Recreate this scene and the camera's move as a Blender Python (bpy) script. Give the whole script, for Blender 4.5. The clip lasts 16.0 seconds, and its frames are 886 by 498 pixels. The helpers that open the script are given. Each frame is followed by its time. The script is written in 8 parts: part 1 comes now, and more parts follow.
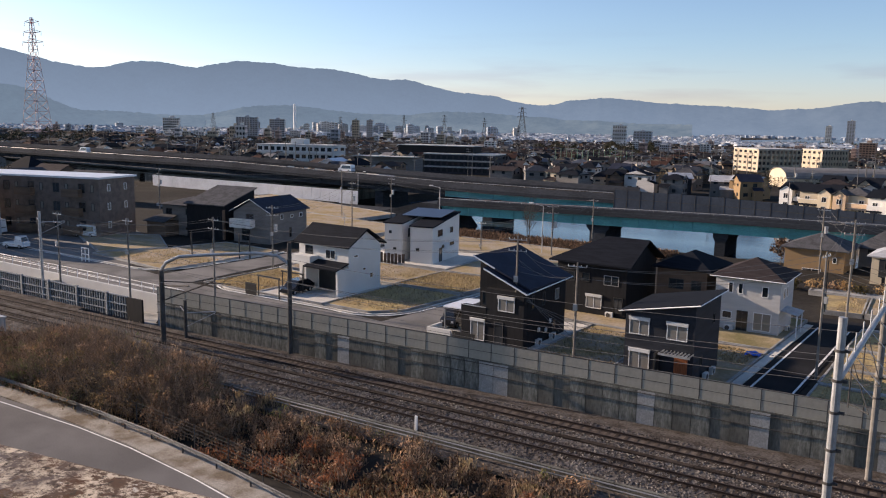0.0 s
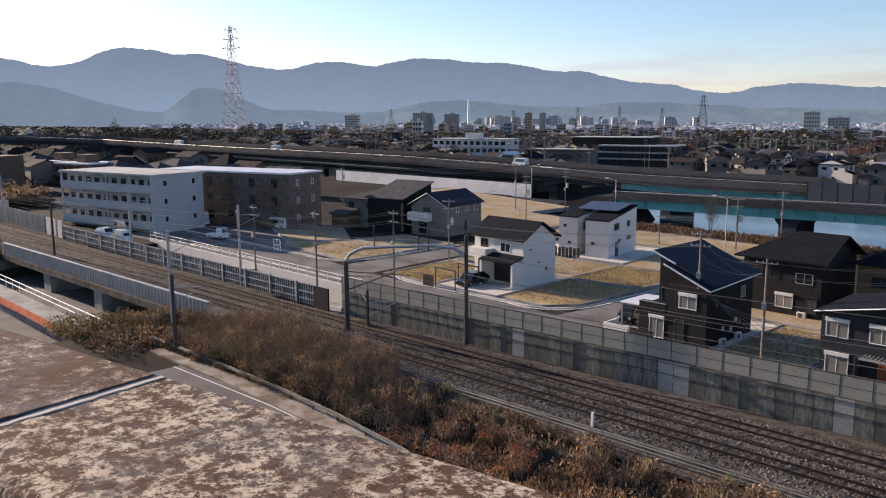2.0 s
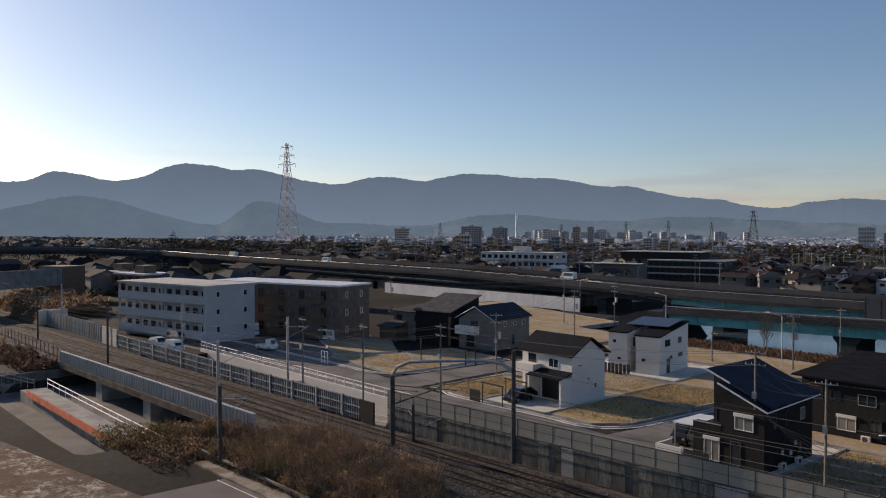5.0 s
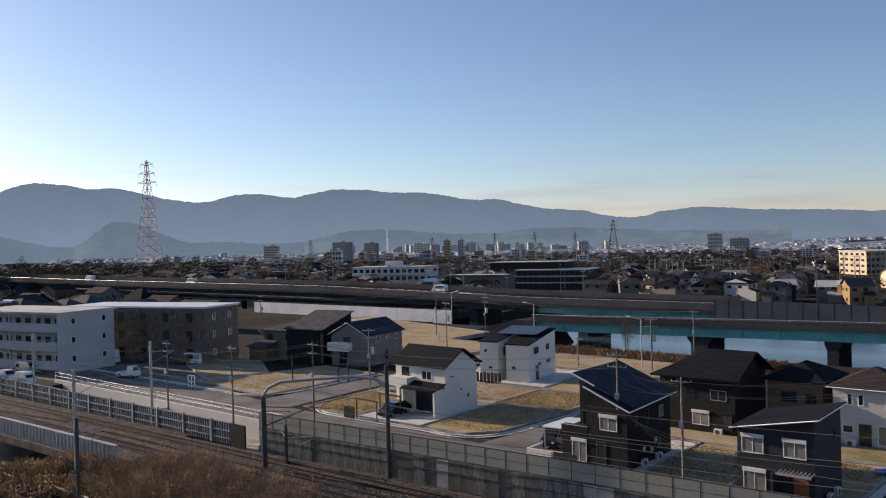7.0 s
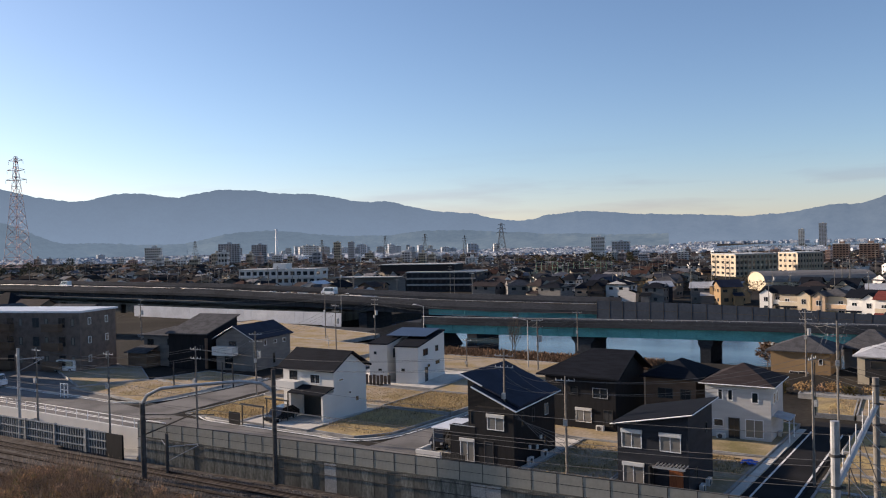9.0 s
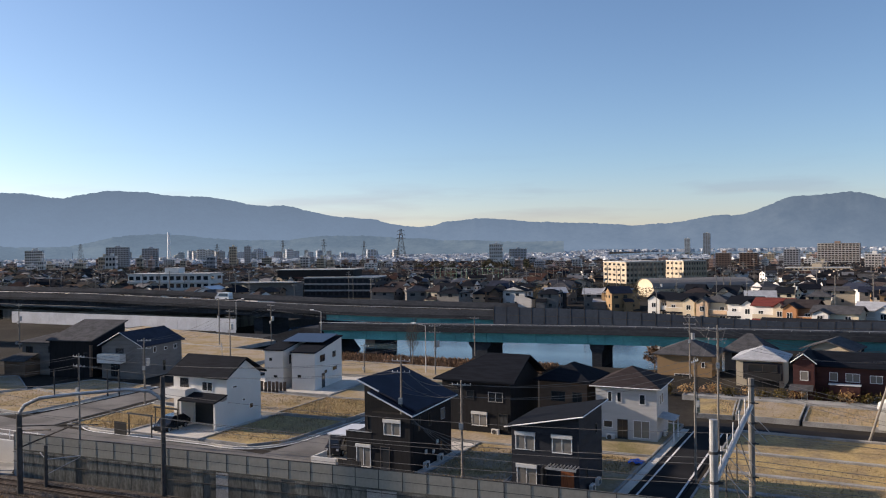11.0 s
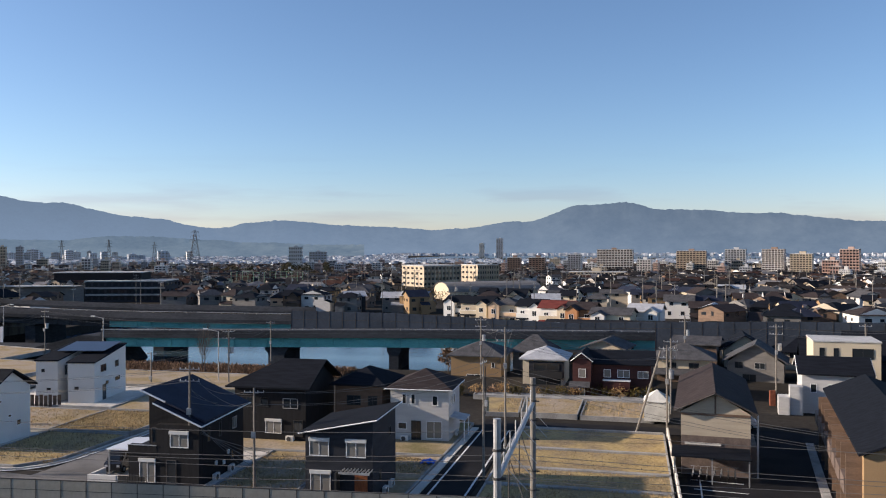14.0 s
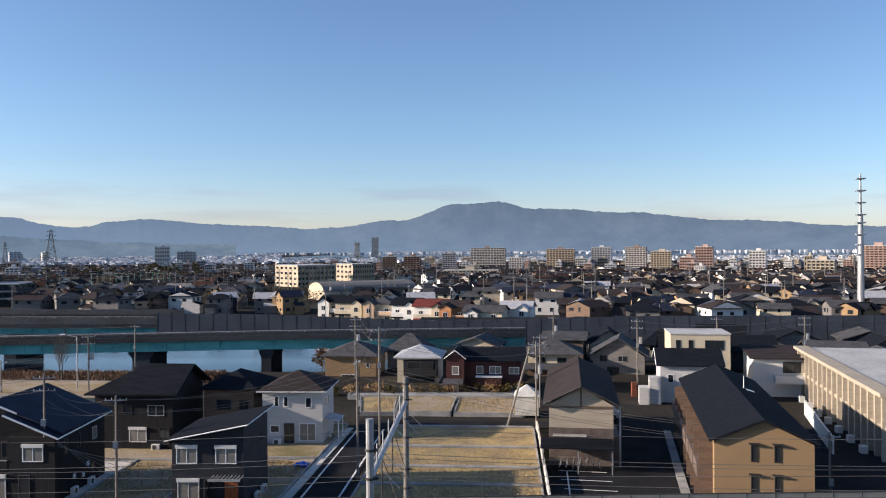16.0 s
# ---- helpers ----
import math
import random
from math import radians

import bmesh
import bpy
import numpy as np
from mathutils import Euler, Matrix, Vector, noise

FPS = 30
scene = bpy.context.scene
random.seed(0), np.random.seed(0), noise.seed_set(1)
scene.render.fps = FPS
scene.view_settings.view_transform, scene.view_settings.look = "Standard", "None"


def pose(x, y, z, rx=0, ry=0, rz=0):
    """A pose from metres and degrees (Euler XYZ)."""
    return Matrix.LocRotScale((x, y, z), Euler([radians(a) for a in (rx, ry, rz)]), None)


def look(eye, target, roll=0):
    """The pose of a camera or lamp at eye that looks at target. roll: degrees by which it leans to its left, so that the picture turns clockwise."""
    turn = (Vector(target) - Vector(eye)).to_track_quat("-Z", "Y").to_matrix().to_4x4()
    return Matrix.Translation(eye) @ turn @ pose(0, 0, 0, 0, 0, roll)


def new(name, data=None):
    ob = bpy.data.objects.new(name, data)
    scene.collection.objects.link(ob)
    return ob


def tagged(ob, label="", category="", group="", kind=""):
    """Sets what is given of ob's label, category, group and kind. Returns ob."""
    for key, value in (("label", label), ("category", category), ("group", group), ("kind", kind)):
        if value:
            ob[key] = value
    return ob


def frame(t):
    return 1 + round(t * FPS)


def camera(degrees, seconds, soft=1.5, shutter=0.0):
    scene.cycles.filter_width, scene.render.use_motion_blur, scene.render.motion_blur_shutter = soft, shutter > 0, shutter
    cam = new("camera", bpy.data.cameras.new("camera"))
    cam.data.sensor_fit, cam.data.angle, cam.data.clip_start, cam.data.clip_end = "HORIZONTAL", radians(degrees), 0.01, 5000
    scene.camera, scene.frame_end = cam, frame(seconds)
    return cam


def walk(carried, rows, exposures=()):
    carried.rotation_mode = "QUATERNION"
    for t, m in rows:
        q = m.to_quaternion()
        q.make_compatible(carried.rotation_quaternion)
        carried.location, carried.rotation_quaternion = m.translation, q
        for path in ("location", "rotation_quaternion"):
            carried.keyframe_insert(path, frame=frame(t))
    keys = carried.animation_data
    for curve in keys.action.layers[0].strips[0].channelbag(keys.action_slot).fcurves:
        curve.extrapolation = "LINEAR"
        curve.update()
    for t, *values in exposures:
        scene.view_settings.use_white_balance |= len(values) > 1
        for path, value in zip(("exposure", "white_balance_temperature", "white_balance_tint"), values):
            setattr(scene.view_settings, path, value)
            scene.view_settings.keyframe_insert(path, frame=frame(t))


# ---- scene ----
# The camera, held by hand on a roof behind a parapet.
cam = camera(57.21, 16.0, soft=1.1)
# seconds, place in metres, pitch, lean and yaw in degrees
# seconds, stops, white balance
EXPOSURES = [(0.0, 0.78, 6750, 20), (1.5, 0.88, 6800, 21), (2.5, 0.88, 6880, 21), (3.7, 0.36, 7000, 20), (5.8, 0.15, 6900, 18), (7.0, 0.49, 6830, 19), (9.0, 0.65, 6700, 18), (13.0, 0.67, 6420, 16), (16.0, 0.75, 6250, 16)]
PATH = [
    (0, 0.022, 0.035, 18.973, -8.81, 1.05, 33.89),
    (0.5, -0.056, -0.038, 18.980, -8.93, 0.60, 36.32),
    (1, -0.138, -0.154, 18.994, -9.04, 0.30, 39.84),
    (1.5, -0.223, -0.186, 18.982, -9.23, -0.05, 43.27),
    (2, -0.261, -0.192, 18.981, -9.36, -0.32, 45.88),
    (2.5, -0.337, -0.246, 18.977, -9.29, -0.27, 48.40),
    (3, -0.381, -0.323, 18.984, -8.95, -0.10, 50.73),
    (3.5, -0.407, -0.416, 19.056, -7.21, 0.30, 52.53),
    (3.7, -0.436, -0.443, 19.086, -6.09, 0.25, 53.12),
    (5.8, 0.054, -0.174, 19.164, 0.38, -0.91, 45.31),
    (6, 0.066, -0.165, 19.161, 0.27, -1.08, 44.28),
    (6.5, 0.104, -0.210, 19.103, -0.24, -1.41, 42.41),
    (7, 0.105, -0.211, 19.128, -0.51, -1.57, 40.24),
    (7.5, 0.117, -0.150, 19.093, -0.65, -1.67, 37.92),
    (8, 0.111, -0.112, 19.073, -0.72, -1.67, 35.95),
    (8.5, 0.160, -0.052, 19.069, -0.62, -1.47, 34.18),
    (9, 0.117, -0.082, 19.093, -0.54, -1.33, 32.53),
    (9.2, 0.110, -0.097, 19.094, -0.68, -1.60, 31.83),
    (11.3, 0.290, -0.075, 19.006, -0.33, -0.80, 24.27),
    (11.5, 0.316, -0.065, 19.024, -0.47, -0.93, 23.44),
    (12, 0.386, -0.058, 19.087, -0.67, -0.88, 21.17),
    (12.5, 0.450, -0.045, 19.114, -0.74, -0.97, 18.37),
    (13, 0.482, 0.032, 19.103, -0.64, -0.94, 15.68),
    (13.5, 0.497, 0.072, 19.161, -0.43, -0.62, 13.48),
    (14, 0.596, -0.014, 19.129, -0.13, -0.16, 11.47),
    (14.5, 0.712, -0.072, 19.163, 0.09, 0.12, 9.23),
    (15, 0.764, -0.103, 19.182, 0.21, 0.19, 6.89),
    (15.5, 0.793, -0.106, 19.194, 0.08, -0.05, 4.65),
    (16, 0.800, -0.134, 19.206, -0.25, -0.41, 2.70),
]
walk(cam, [(t, pose(x, y, z, 90 + pitch, -lean, yaw)) for t, x, y, z, pitch, lean, yaw in PATH], EXPOSURES)

# World: a low winter sun beyond the left, a clear sky.
SUN_AZ, SUN_EL = 97.5, 17.0          # degrees to the left of +y, and above the horizon
world = bpy.data.worlds.new("sky")
scene.world = world
world.use_nodes = True
wn = world.node_tree
wn.nodes.clear()
sky = wn.nodes.new("ShaderNodeTexSky")
sky.sky_type, sky.sun_disc = "NISHITA", False
sky.sun_elevation, sky.sun_rotation = radians(SUN_EL), radians(-SUN_AZ)
sky.altitude, sky.air_density, sky.dust_density, sky.ozone_density = 90, 0.85, 0.5, 2.8
bg = wn.nodes.new("ShaderNodeBackground")
bg.inputs["Strength"].default_value = 0.1
wout = wn.nodes.new("ShaderNodeOutputWorld")
hue = wn.nodes.new("ShaderNodeMix")
hue.data_type, hue.blend_type = "RGBA", "MULTIPLY"
hue.inputs[0].default_value = 1.0
wn.links.new(sky.outputs[0], hue.inputs[6])
# dusty, slightly rosy air near the horizon all round, clear blue above
direction = wn.nodes.new("ShaderNodeTexCoord")
split = wn.nodes.new("ShaderNodeSeparateXYZ")
wn.links.new(direction.outputs["Generated"], split.inputs[0])
rise = wn.nodes.new("ShaderNodeMapRange")
rise.interpolation_type = "SMOOTHSTEP"
rise.inputs["From Min"].default_value, rise.inputs["From Max"].default_value = 0.0, 0.11
wn.links.new(split.outputs[2], rise.inputs["Value"])
air_hue = wn.nodes.new("ShaderNodeMix")
air_hue.data_type = "RGBA"
air_hue.inputs[6].default_value, air_hue.inputs[7].default_value = (1.085, 0.975, 1.0, 1), (0.965, 1.0, 1.0, 1)
wn.links.new(rise.outputs[0], air_hue.inputs[0])
wn.links.new(air_hue.outputs[2], hue.inputs[7])
# thin streaks of cloud low in the sky
flat = wn.nodes.new("ShaderNodeMapping")
flat.inputs["Scale"].default_value = (5.0, 5.0, 46.0)
flat.inputs["Location"].default_value = (2.3, 0.4, 1.7)
wn.links.new(direction.outputs["Generated"], flat.inputs[0])
puff = wn.nodes.new("ShaderNodeTexNoise")
puff.inputs["Scale"].default_value, puff.inputs["Detail"].default_value = 1.0, 7
wn.links.new(flat.outputs[0], puff.inputs["Vector"])
thick = wn.nodes.new("ShaderNodeMapRange")
thick.inputs["From Min"].default_value, thick.inputs["From Max"].default_value = 0.53, 0.68
wn.links.new(puff.outputs["Fac"], thick.inputs["Value"])
low_sky = wn.nodes.new("ShaderNodeMapRange")
low_sky.interpolation_type = "SMOOTHSTEP"
low_sky.inputs["From Min"].default_value, low_sky.inputs["From Max"].default_value = 0.13, 0.04
wn.links.new(split.outputs[2], low_sky.inputs["Value"])
cover = wn.nodes.new("ShaderNodeMath")
cover.operation = "MULTIPLY"
wn.links.new(thick.outputs[0], cover.inputs[0]), wn.links.new(low_sky.outputs[0], cover.inputs[1])
cloud = wn.nodes.new("ShaderNodeMix")
cloud.data_type, cloud.blend_type = "RGBA", "MULTIPLY"
cloud.inputs[7].default_value = (0.91, 0.87, 0.90, 1)
wn.links.new(cover.outputs[0], cloud.inputs[0])
wn.links.new(hue.outputs[2], cloud.inputs[6])
wn.links.new(cloud.outputs[2], bg.inputs[0])
wn.links.new(bg.outputs[0], wout.inputs[0])
sun = new("sun", bpy.data.lights.new("sun", "SUN"))
sun.data.energy, sun.data.angle, sun.data.color = 5.2, radians(0.6), (1.0, 0.85, 0.66)
_a, _e = radians(SUN_AZ), radians(SUN_EL)
SUN_DIR = Vector((-math.sin(_a) * math.cos(_e), math.cos(_a) * math.cos(_e), math.sin(_e)))
sun.matrix_world = look(SUN_DIR * 60, (0, 0, 0))


# ---- materials ----
def mat(name, color, rough=0.8, metal=0.0, var=0.25, scale=1.0, tint=None, bump=0.0, fine=12.0, island=0.0, spec=0.3, stretch=(1, 1, 1)):
    """A surface with variation at two scales: broad stains and fine grain, in metres; tint is the colour that the stains go to."""
    m = bpy.data.materials.new(name)
    m.use_nodes = True
    t = m.node_tree
    b = t.nodes["Principled BSDF"]
    b.inputs["Roughness"].default_value, b.inputs["Metallic"].default_value = rough, metal
    b.inputs["Specular IOR Level"].default_value = spec if rough < 0.78 else min(spec, 0.04)
    co = t.nodes.new("ShaderNodeTexCoord")
    mp = t.nodes.new("ShaderNodeMapping")
    mp.inputs["Scale"].default_value = stretch
    t.links.new(co.outputs["Object"], mp.inputs[0])
    n1, n2 = t.nodes.new("ShaderNodeTexNoise"), t.nodes.new("ShaderNodeTexNoise")
    n1.inputs["Scale"].default_value, n1.inputs["Detail"].default_value = scale, 6
    n2.inputs["Scale"].default_value, n2.inputs["Detail"].default_value = scale * fine, 4
    for n in (n1, n2):
        t.links.new(mp.outputs[0], n.inputs["Vector"])
    mix1 = t.nodes.new("ShaderNodeMix")
    mix1.data_type = "RGBA"
    dark = tint or tuple(c * (1 - var) for c in color)
    mix1.inputs[6].default_value, mix1.inputs[7].default_value = (*color, 1), (*dark, 1)
    ramp = t.nodes.new("ShaderNodeMapRange")
    ramp.inputs["From Min"].default_value, ramp.inputs["From Max"].default_value = 0.42, 0.62
    t.links.new(n1.outputs["Fac"], ramp.inputs["Value"])
    t.links.new(ramp.outputs[0], mix1.inputs[0])
    hsv = t.nodes.new("ShaderNodeHueSaturation")
    mr = t.nodes.new("ShaderNodeMapRange")
    mr.inputs["From Min"].default_value, mr.inputs["From Max"].default_value = 0.3, 0.7
    mr.inputs["To Min"].default_value, mr.inputs["To Max"].default_value = 1 - var * 0.6, 1 + var * 0.6
    t.links.new(n2.outputs["Fac"], mr.inputs["Value"])
    last = mr.outputs[0]
    if island:
        src = t.nodes.new("ShaderNodeNewGeometry").outputs["Random Per Island"]
        oi = t.nodes.new("ShaderNodeObjectInfo").outputs["Random"]
        ad = t.nodes.new("ShaderNodeMath")
        ad.operation = "ADD"
        t.links.new(src, ad.inputs[0]), t.links.new(oi, ad.inputs[1])
        fr = t.nodes.new("ShaderNodeMath")
        fr.operation = "FRACT"
        t.links.new(ad.outputs[0], fr.inputs[0])
        r2 = t.nodes.new("ShaderNodeMapRange")
        r2.inputs["To Min"].default_value, r2.inputs["To Max"].default_value = 1 - island, 1 + island
        t.links.new(fr.outputs[0], r2.inputs["Value"])
        mu = t.nodes.new("ShaderNodeMath")
        mu.operation = "MULTIPLY"
        t.links.new(last, mu.inputs[0]), t.links.new(r2.outputs[0], mu.inputs[1])
        last = mu.outputs[0]
    t.links.new(last, hsv.inputs["Value"])
    t.links.new(mix1.outputs[2], hsv.inputs["Color"])
    t.links.new(hsv.outputs[0], b.inputs["Base Color"])
    if bump:
        bp = t.nodes.new("ShaderNodeBump")
        bp.inputs["Strength"].default_value, bp.inputs["Distance"].default_value = min(1, bump * 10), bump
        t.links.new(n2.outputs["Fac"], bp.inputs["Height"])
        t.links.new(bp.outputs[0], b.inputs["Normal"])
    return m


def palette(name, colors, rough=0.8, var=0.2, scale=0.6):
    """One material whose colour is picked per island from a list."""
    m = mat(name, (0.5, 0.5, 0.5), rough, 0, var, scale)
    t = m.node_tree
    r = t.nodes.new("ShaderNodeValToRGB")
    r.color_ramp.interpolation = "CONSTANT"
    while len(r.color_ramp.elements) < len(colors):
        r.color_ramp.elements.new(0.5)
    for i, (e, c) in enumerate(zip(r.color_ramp.elements, colors)):
        e.position, e.color = i / len(colors), (*c, 1)
    g = t.nodes.new("ShaderNodeNewGeometry")
    t.links.new(g.outputs["Random Per Island"], r.inputs[0])
    mx = next(n for n in t.nodes if n.bl_idname == "ShaderNodeMix")
    mul = t.nodes.new("ShaderNodeMix")
    mul.data_type, mul.blend_type = "RGBA", "MULTIPLY"
    mul.inputs[0].default_value = 0.35
    t.links.new(r.outputs[0], mx.inputs[6])
    t.links.new(r.outputs[0], mul.inputs[6]), t.links.new(r.outputs[0], mul.inputs[7])
    t.links.new(mul.outputs[2], mx.inputs[7])
    return m


M = {}
# far darker than the other asphalt: shade is partly put into this colour
M["dark_asphalt"] = mat("dark_asphalt", (0.026, 0.026, 0.028), 0.85, 0, 0.3, 0.25, bump=0.004, fine=60)
M["asphalt"] = mat("asphalt", (0.195, 0.187, 0.178), 0.85, 0, 0.3, 0.25, bump=0.004, fine=60)
M["old_asphalt"] = mat("old_asphalt", (0.165, 0.155, 0.15), 0.9, 0, 0.25, 0.2, bump=0.004, fine=60)
M["paint"] = mat("road_paint", (0.75, 0.75, 0.73), 0.7, 0, 0.2, 2.0)
M["concrete"] = mat("concrete", (0.36, 0.355, 0.34), 0.85, 0, 0.3, 0.5, bump=0.003, fine=20)
M["pale_concrete"] = mat("pale_concrete", (0.60, 0.57, 0.515), 0.85, 0, 0.2, 0.4, bump=0.003, fine=20)
M["dark_concrete"] = mat("dark_concrete", (0.155, 0.15, 0.13), 0.9, 0, 0.45, 0.5, stretch=(1, 1, 0.3), bump=0.004, fine=16)
M["stained_concrete"] = mat("stained_concrete", (0.25, 0.245, 0.215), 0.9, 0, 0.5, 1.1, tint=(0.10, 0.10, 0.085), stretch=(1, 1, 0.3), bump=0.004, fine=12)
M["verge_paving"] = mat("verge_paving", (0.34, 0.31, 0.27), 0.92, 0, 0.35, 0.5, tint=(0.17, 0.135, 0.10), bump=0.01, fine=20)
M["soil"] = mat("soil", (0.36, 0.295, 0.22), 0.95, 0, 0.35, 0.3, tint=(0.31, 0.235, 0.125), bump=0.03, fine=12)
M["grass"] = mat("dry_grass", (0.40, 0.305, 0.15), 0.95, 0, 0.4, 0.35, tint=(0.27, 0.21, 0.13), bump=0.05, fine=10)
# olive earth with the shade of the houses put into its colour
M["shaded_lot"] = mat("shaded_lot", (0.20, 0.17, 0.085), 0.95, 0, 0.4, 0.25, tint=(0.34, 0.27, 0.17), bump=0.02, fine=30)
M["ground"] = mat("ground", (0.042, 0.038, 0.033), 0.95, 0, 0.4, 0.05, fine=30)
M["ballast"] = mat("ballast", (0.115, 0.103, 0.094), 0.95, 0, 0.75, 0.9, tint=(0.068, 0.056, 0.048), bump=0.1, fine=6)
M["rust_ballast"] = mat("rust_stained_ballast", (0.085, 0.068, 0.058), 0.95, 0, 0.5, 0.9, tint=(0.13, 0.108, 0.09), bump=0.08, fine=7)
M["slope"] = mat("slope_soil", (0.085, 0.062, 0.042), 0.95, 0, 0.4, 0.4, bump=0.05, fine=14)
M["rail"] = mat("rail_steel", (0.05, 0.036, 0.03), 0.6, 0.2, 0.3, 2.0)
M["sleeper"] = mat("sleeper", (0.075, 0.06, 0.05), 0.9, 0, 0.3, 2.0, island=0.3)
M["wood_sleeper"] = mat("old_sleeper", (0.055, 0.043, 0.035), 0.9, 0, 0.3, 2.0, island=0.3)
M["galv"] = mat("galvanised_steel", (0.42, 0.43, 0.44), 0.5, 0.6, 0.2, 3.0)
M["galv_dark"] = mat("weathered_steel", (0.085, 0.08, 0.076), 0.8, 0.0, 0.3, 2.0)
M["pole_concrete"] = mat("pole_concrete", (0.22, 0.205, 0.185), 0.85, 0, 0.2, 2.0)
M["wire"] = mat("wire", (0.15, 0.15, 0.15), 0.8, 0.0, 0.1, 2.0)
M["insulator"] = mat("insulator", (0.6, 0.6, 0.58), 0.3, 0, 0.1, 4.0)
M["panel_blue"] = mat("slat_blue_grey", (0.31, 0.335, 0.35), 0.5, 0.2, 0.2, 1.0, island=0.2)
M["panel_dark"] = mat("fence_dark_blue", (0.06, 0.07, 0.085), 0.55, 0.2, 0.3, 1.0)
M["barrier"] = mat("barrier_panel", (0.345, 0.325, 0.275), 0.8, 0, 0.12, 0.35, island=0.05)
M["girder"] = mat("girder_silver", (0.40, 0.42, 0.44), 0.5, 0.4, 0.15, 0.5)
M["teal"] = mat("teal_girder", (0.10, 0.37, 0.38), 0.5, 0, 0.25, 0.15, stretch=(1, 1, 4))
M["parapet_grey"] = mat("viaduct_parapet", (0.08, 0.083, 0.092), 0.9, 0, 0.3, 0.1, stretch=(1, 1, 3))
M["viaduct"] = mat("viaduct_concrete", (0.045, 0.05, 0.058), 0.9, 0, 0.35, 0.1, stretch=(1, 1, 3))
M["noise_wall"] = mat("noise_wall", (0.062, 0.074, 0.094), 0.8, 0.0, 0.2, 0.2, island=0.03)
M["white_wall"] = mat("white_render", (0.67, 0.655, 0.62), 0.8, 0, 0.08, 0.3, bump=0.002, fine=40)
M["pale_siding"] = mat("pale_siding", (0.50, 0.495, 0.485), 0.75, 0, 0.1, 0.4, stretch=(1, 1, 8))
M["cream_wall"] = mat("cream_render", (0.56, 0.485, 0.36), 0.8, 0, 0.1, 0.3, bump=0.002, fine=40)
M["dark_wall"] = mat("charcoal_siding", (0.03, 0.033, 0.041), 0.7, 0, 0.25, 0.5, stretch=(1, 1, 6), spec=0.15)
M["black_wall"] = mat("black_siding", (0.015, 0.0155, 0.018), 0.7, 0, 0.25, 0.5, stretch=(6, 6, 1), spec=0.15)
M["grey_wall"] = mat("taupe_siding", (0.18, 0.17, 0.16), 0.7, 0, 0.2, 0.5, stretch=(1, 1, 5))
M["brown_wall"] = mat("brown_siding", (0.15, 0.10, 0.07), 0.75, 0, 0.25, 0.5, stretch=(1, 1, 5))
M["brown_tile"] = mat("brown_tile_cladding", (0.15, 0.115, 0.098), 0.6, 0, 0.3, 1.0, fine=8)
M["tan_wall"] = mat("tan_render", (0.285, 0.195, 0.11), 0.8, 0, 0.1, 0.3, bump=0.002, fine=40)
M["beige_siding"] = mat("beige_siding", (0.42, 0.36, 0.275), 0.75, 0, 0.12, 0.4, stretch=(1, 1, 8))
M["red_wall"] = mat("dark_red_siding", (0.062, 0.022, 0.02), 0.7, 0, 0.2, 0.5, stretch=(1, 1, 6))
M["pale_grey_wall"] = mat("pale_grey_render", (0.44, 0.45, 0.47), 0.8, 0, 0.1, 0.2)
M["white_apartment"] = mat("white_apartment_render", (0.45, 0.455, 0.465), 0.8, 0, 0.1, 0.2)
M["slate"] = mat("slate_roof", (0.0135, 0.016, 0.022), 0.85, 0, 0.3, 0.6, stretch=(1, 6, 6), bump=0.006, fine=8, spec=0.12)
M["blue_slate"] = mat("blue_black_roof", (0.022, 0.027, 0.046), 0.7, 0, 0.25, 0.6, bump=0.004, fine=8, spec=0.15)
M["brown_slate"] = mat("brown_slate_roof", (0.05, 0.041, 0.041), 0.85, 0, 0.3, 0.6, stretch=(1, 5, 5), bump=0.006, fine=8, spec=0.12)
M["grey_tile"] = mat("grey_roof_tile", (0.085, 0.085, 0.09), 0.8, 0, 0.3, 1.0, bump=0.01, fine=6)
M["light_tile"] = mat("light_roof_tile", (0.42, 0.43, 0.45), 0.6, 0, 0.2, 1.0, bump=0.01, fine=6)
M["metal_roof"] = mat("pale_metal_roof", (0.62, 0.64, 0.68), 0.45, 0.2, 0.12, 0.3)
M["flat_roof"] = mat("flat_roof", (0.48, 0.48, 0.47), 0.85, 0, 0.2, 0.2)
M["solar"] = mat("solar_panel", (0.018, 0.024, 0.05), 0.35, 0.0, 0.15, 1.0, spec=0.6)
M["white_trim"] = mat("white_trim", (0.78, 0.78, 0.77), 0.5, 0, 0.05, 1.0)
M["black_trim"] = mat("black_trim", (0.03, 0.03, 0.03), 0.5, 0, 0.1, 1.0)
M["door_wood"] = mat("wooden_door", (0.28, 0.09, 0.035), 0.5, 0, 0.3, 1.5, stretch=(8, 8, 1))
M["blind"] = mat("shutter_box", (0.66, 0.65, 0.62), 0.6, 0, 0.1, 2.0)
M["orange_net"] = mat("orange_fence", (0.75, 0.17, 0.07), 0.7, 0, 0.2, 1.0)
M["tarp"] = mat("blue_tarp", (0.02, 0.13, 0.62), 0.5, 0, 0.3, 2.0, bump=0.03, fine=4)
M["car_white"] = mat("car_white", (0.72, 0.72, 0.72), 0.25, 0, 0.04, 1.0, spec=0.5)
M["car_silver"] = mat("car_silver", (0.42, 0.43, 0.45), 0.3, 0.5, 0.05, 1.0, spec=0.5)
M["car_black"] = mat("car_black", (0.02, 0.02, 0.022), 0.2, 0, 0.05, 1.0, spec=0.6)
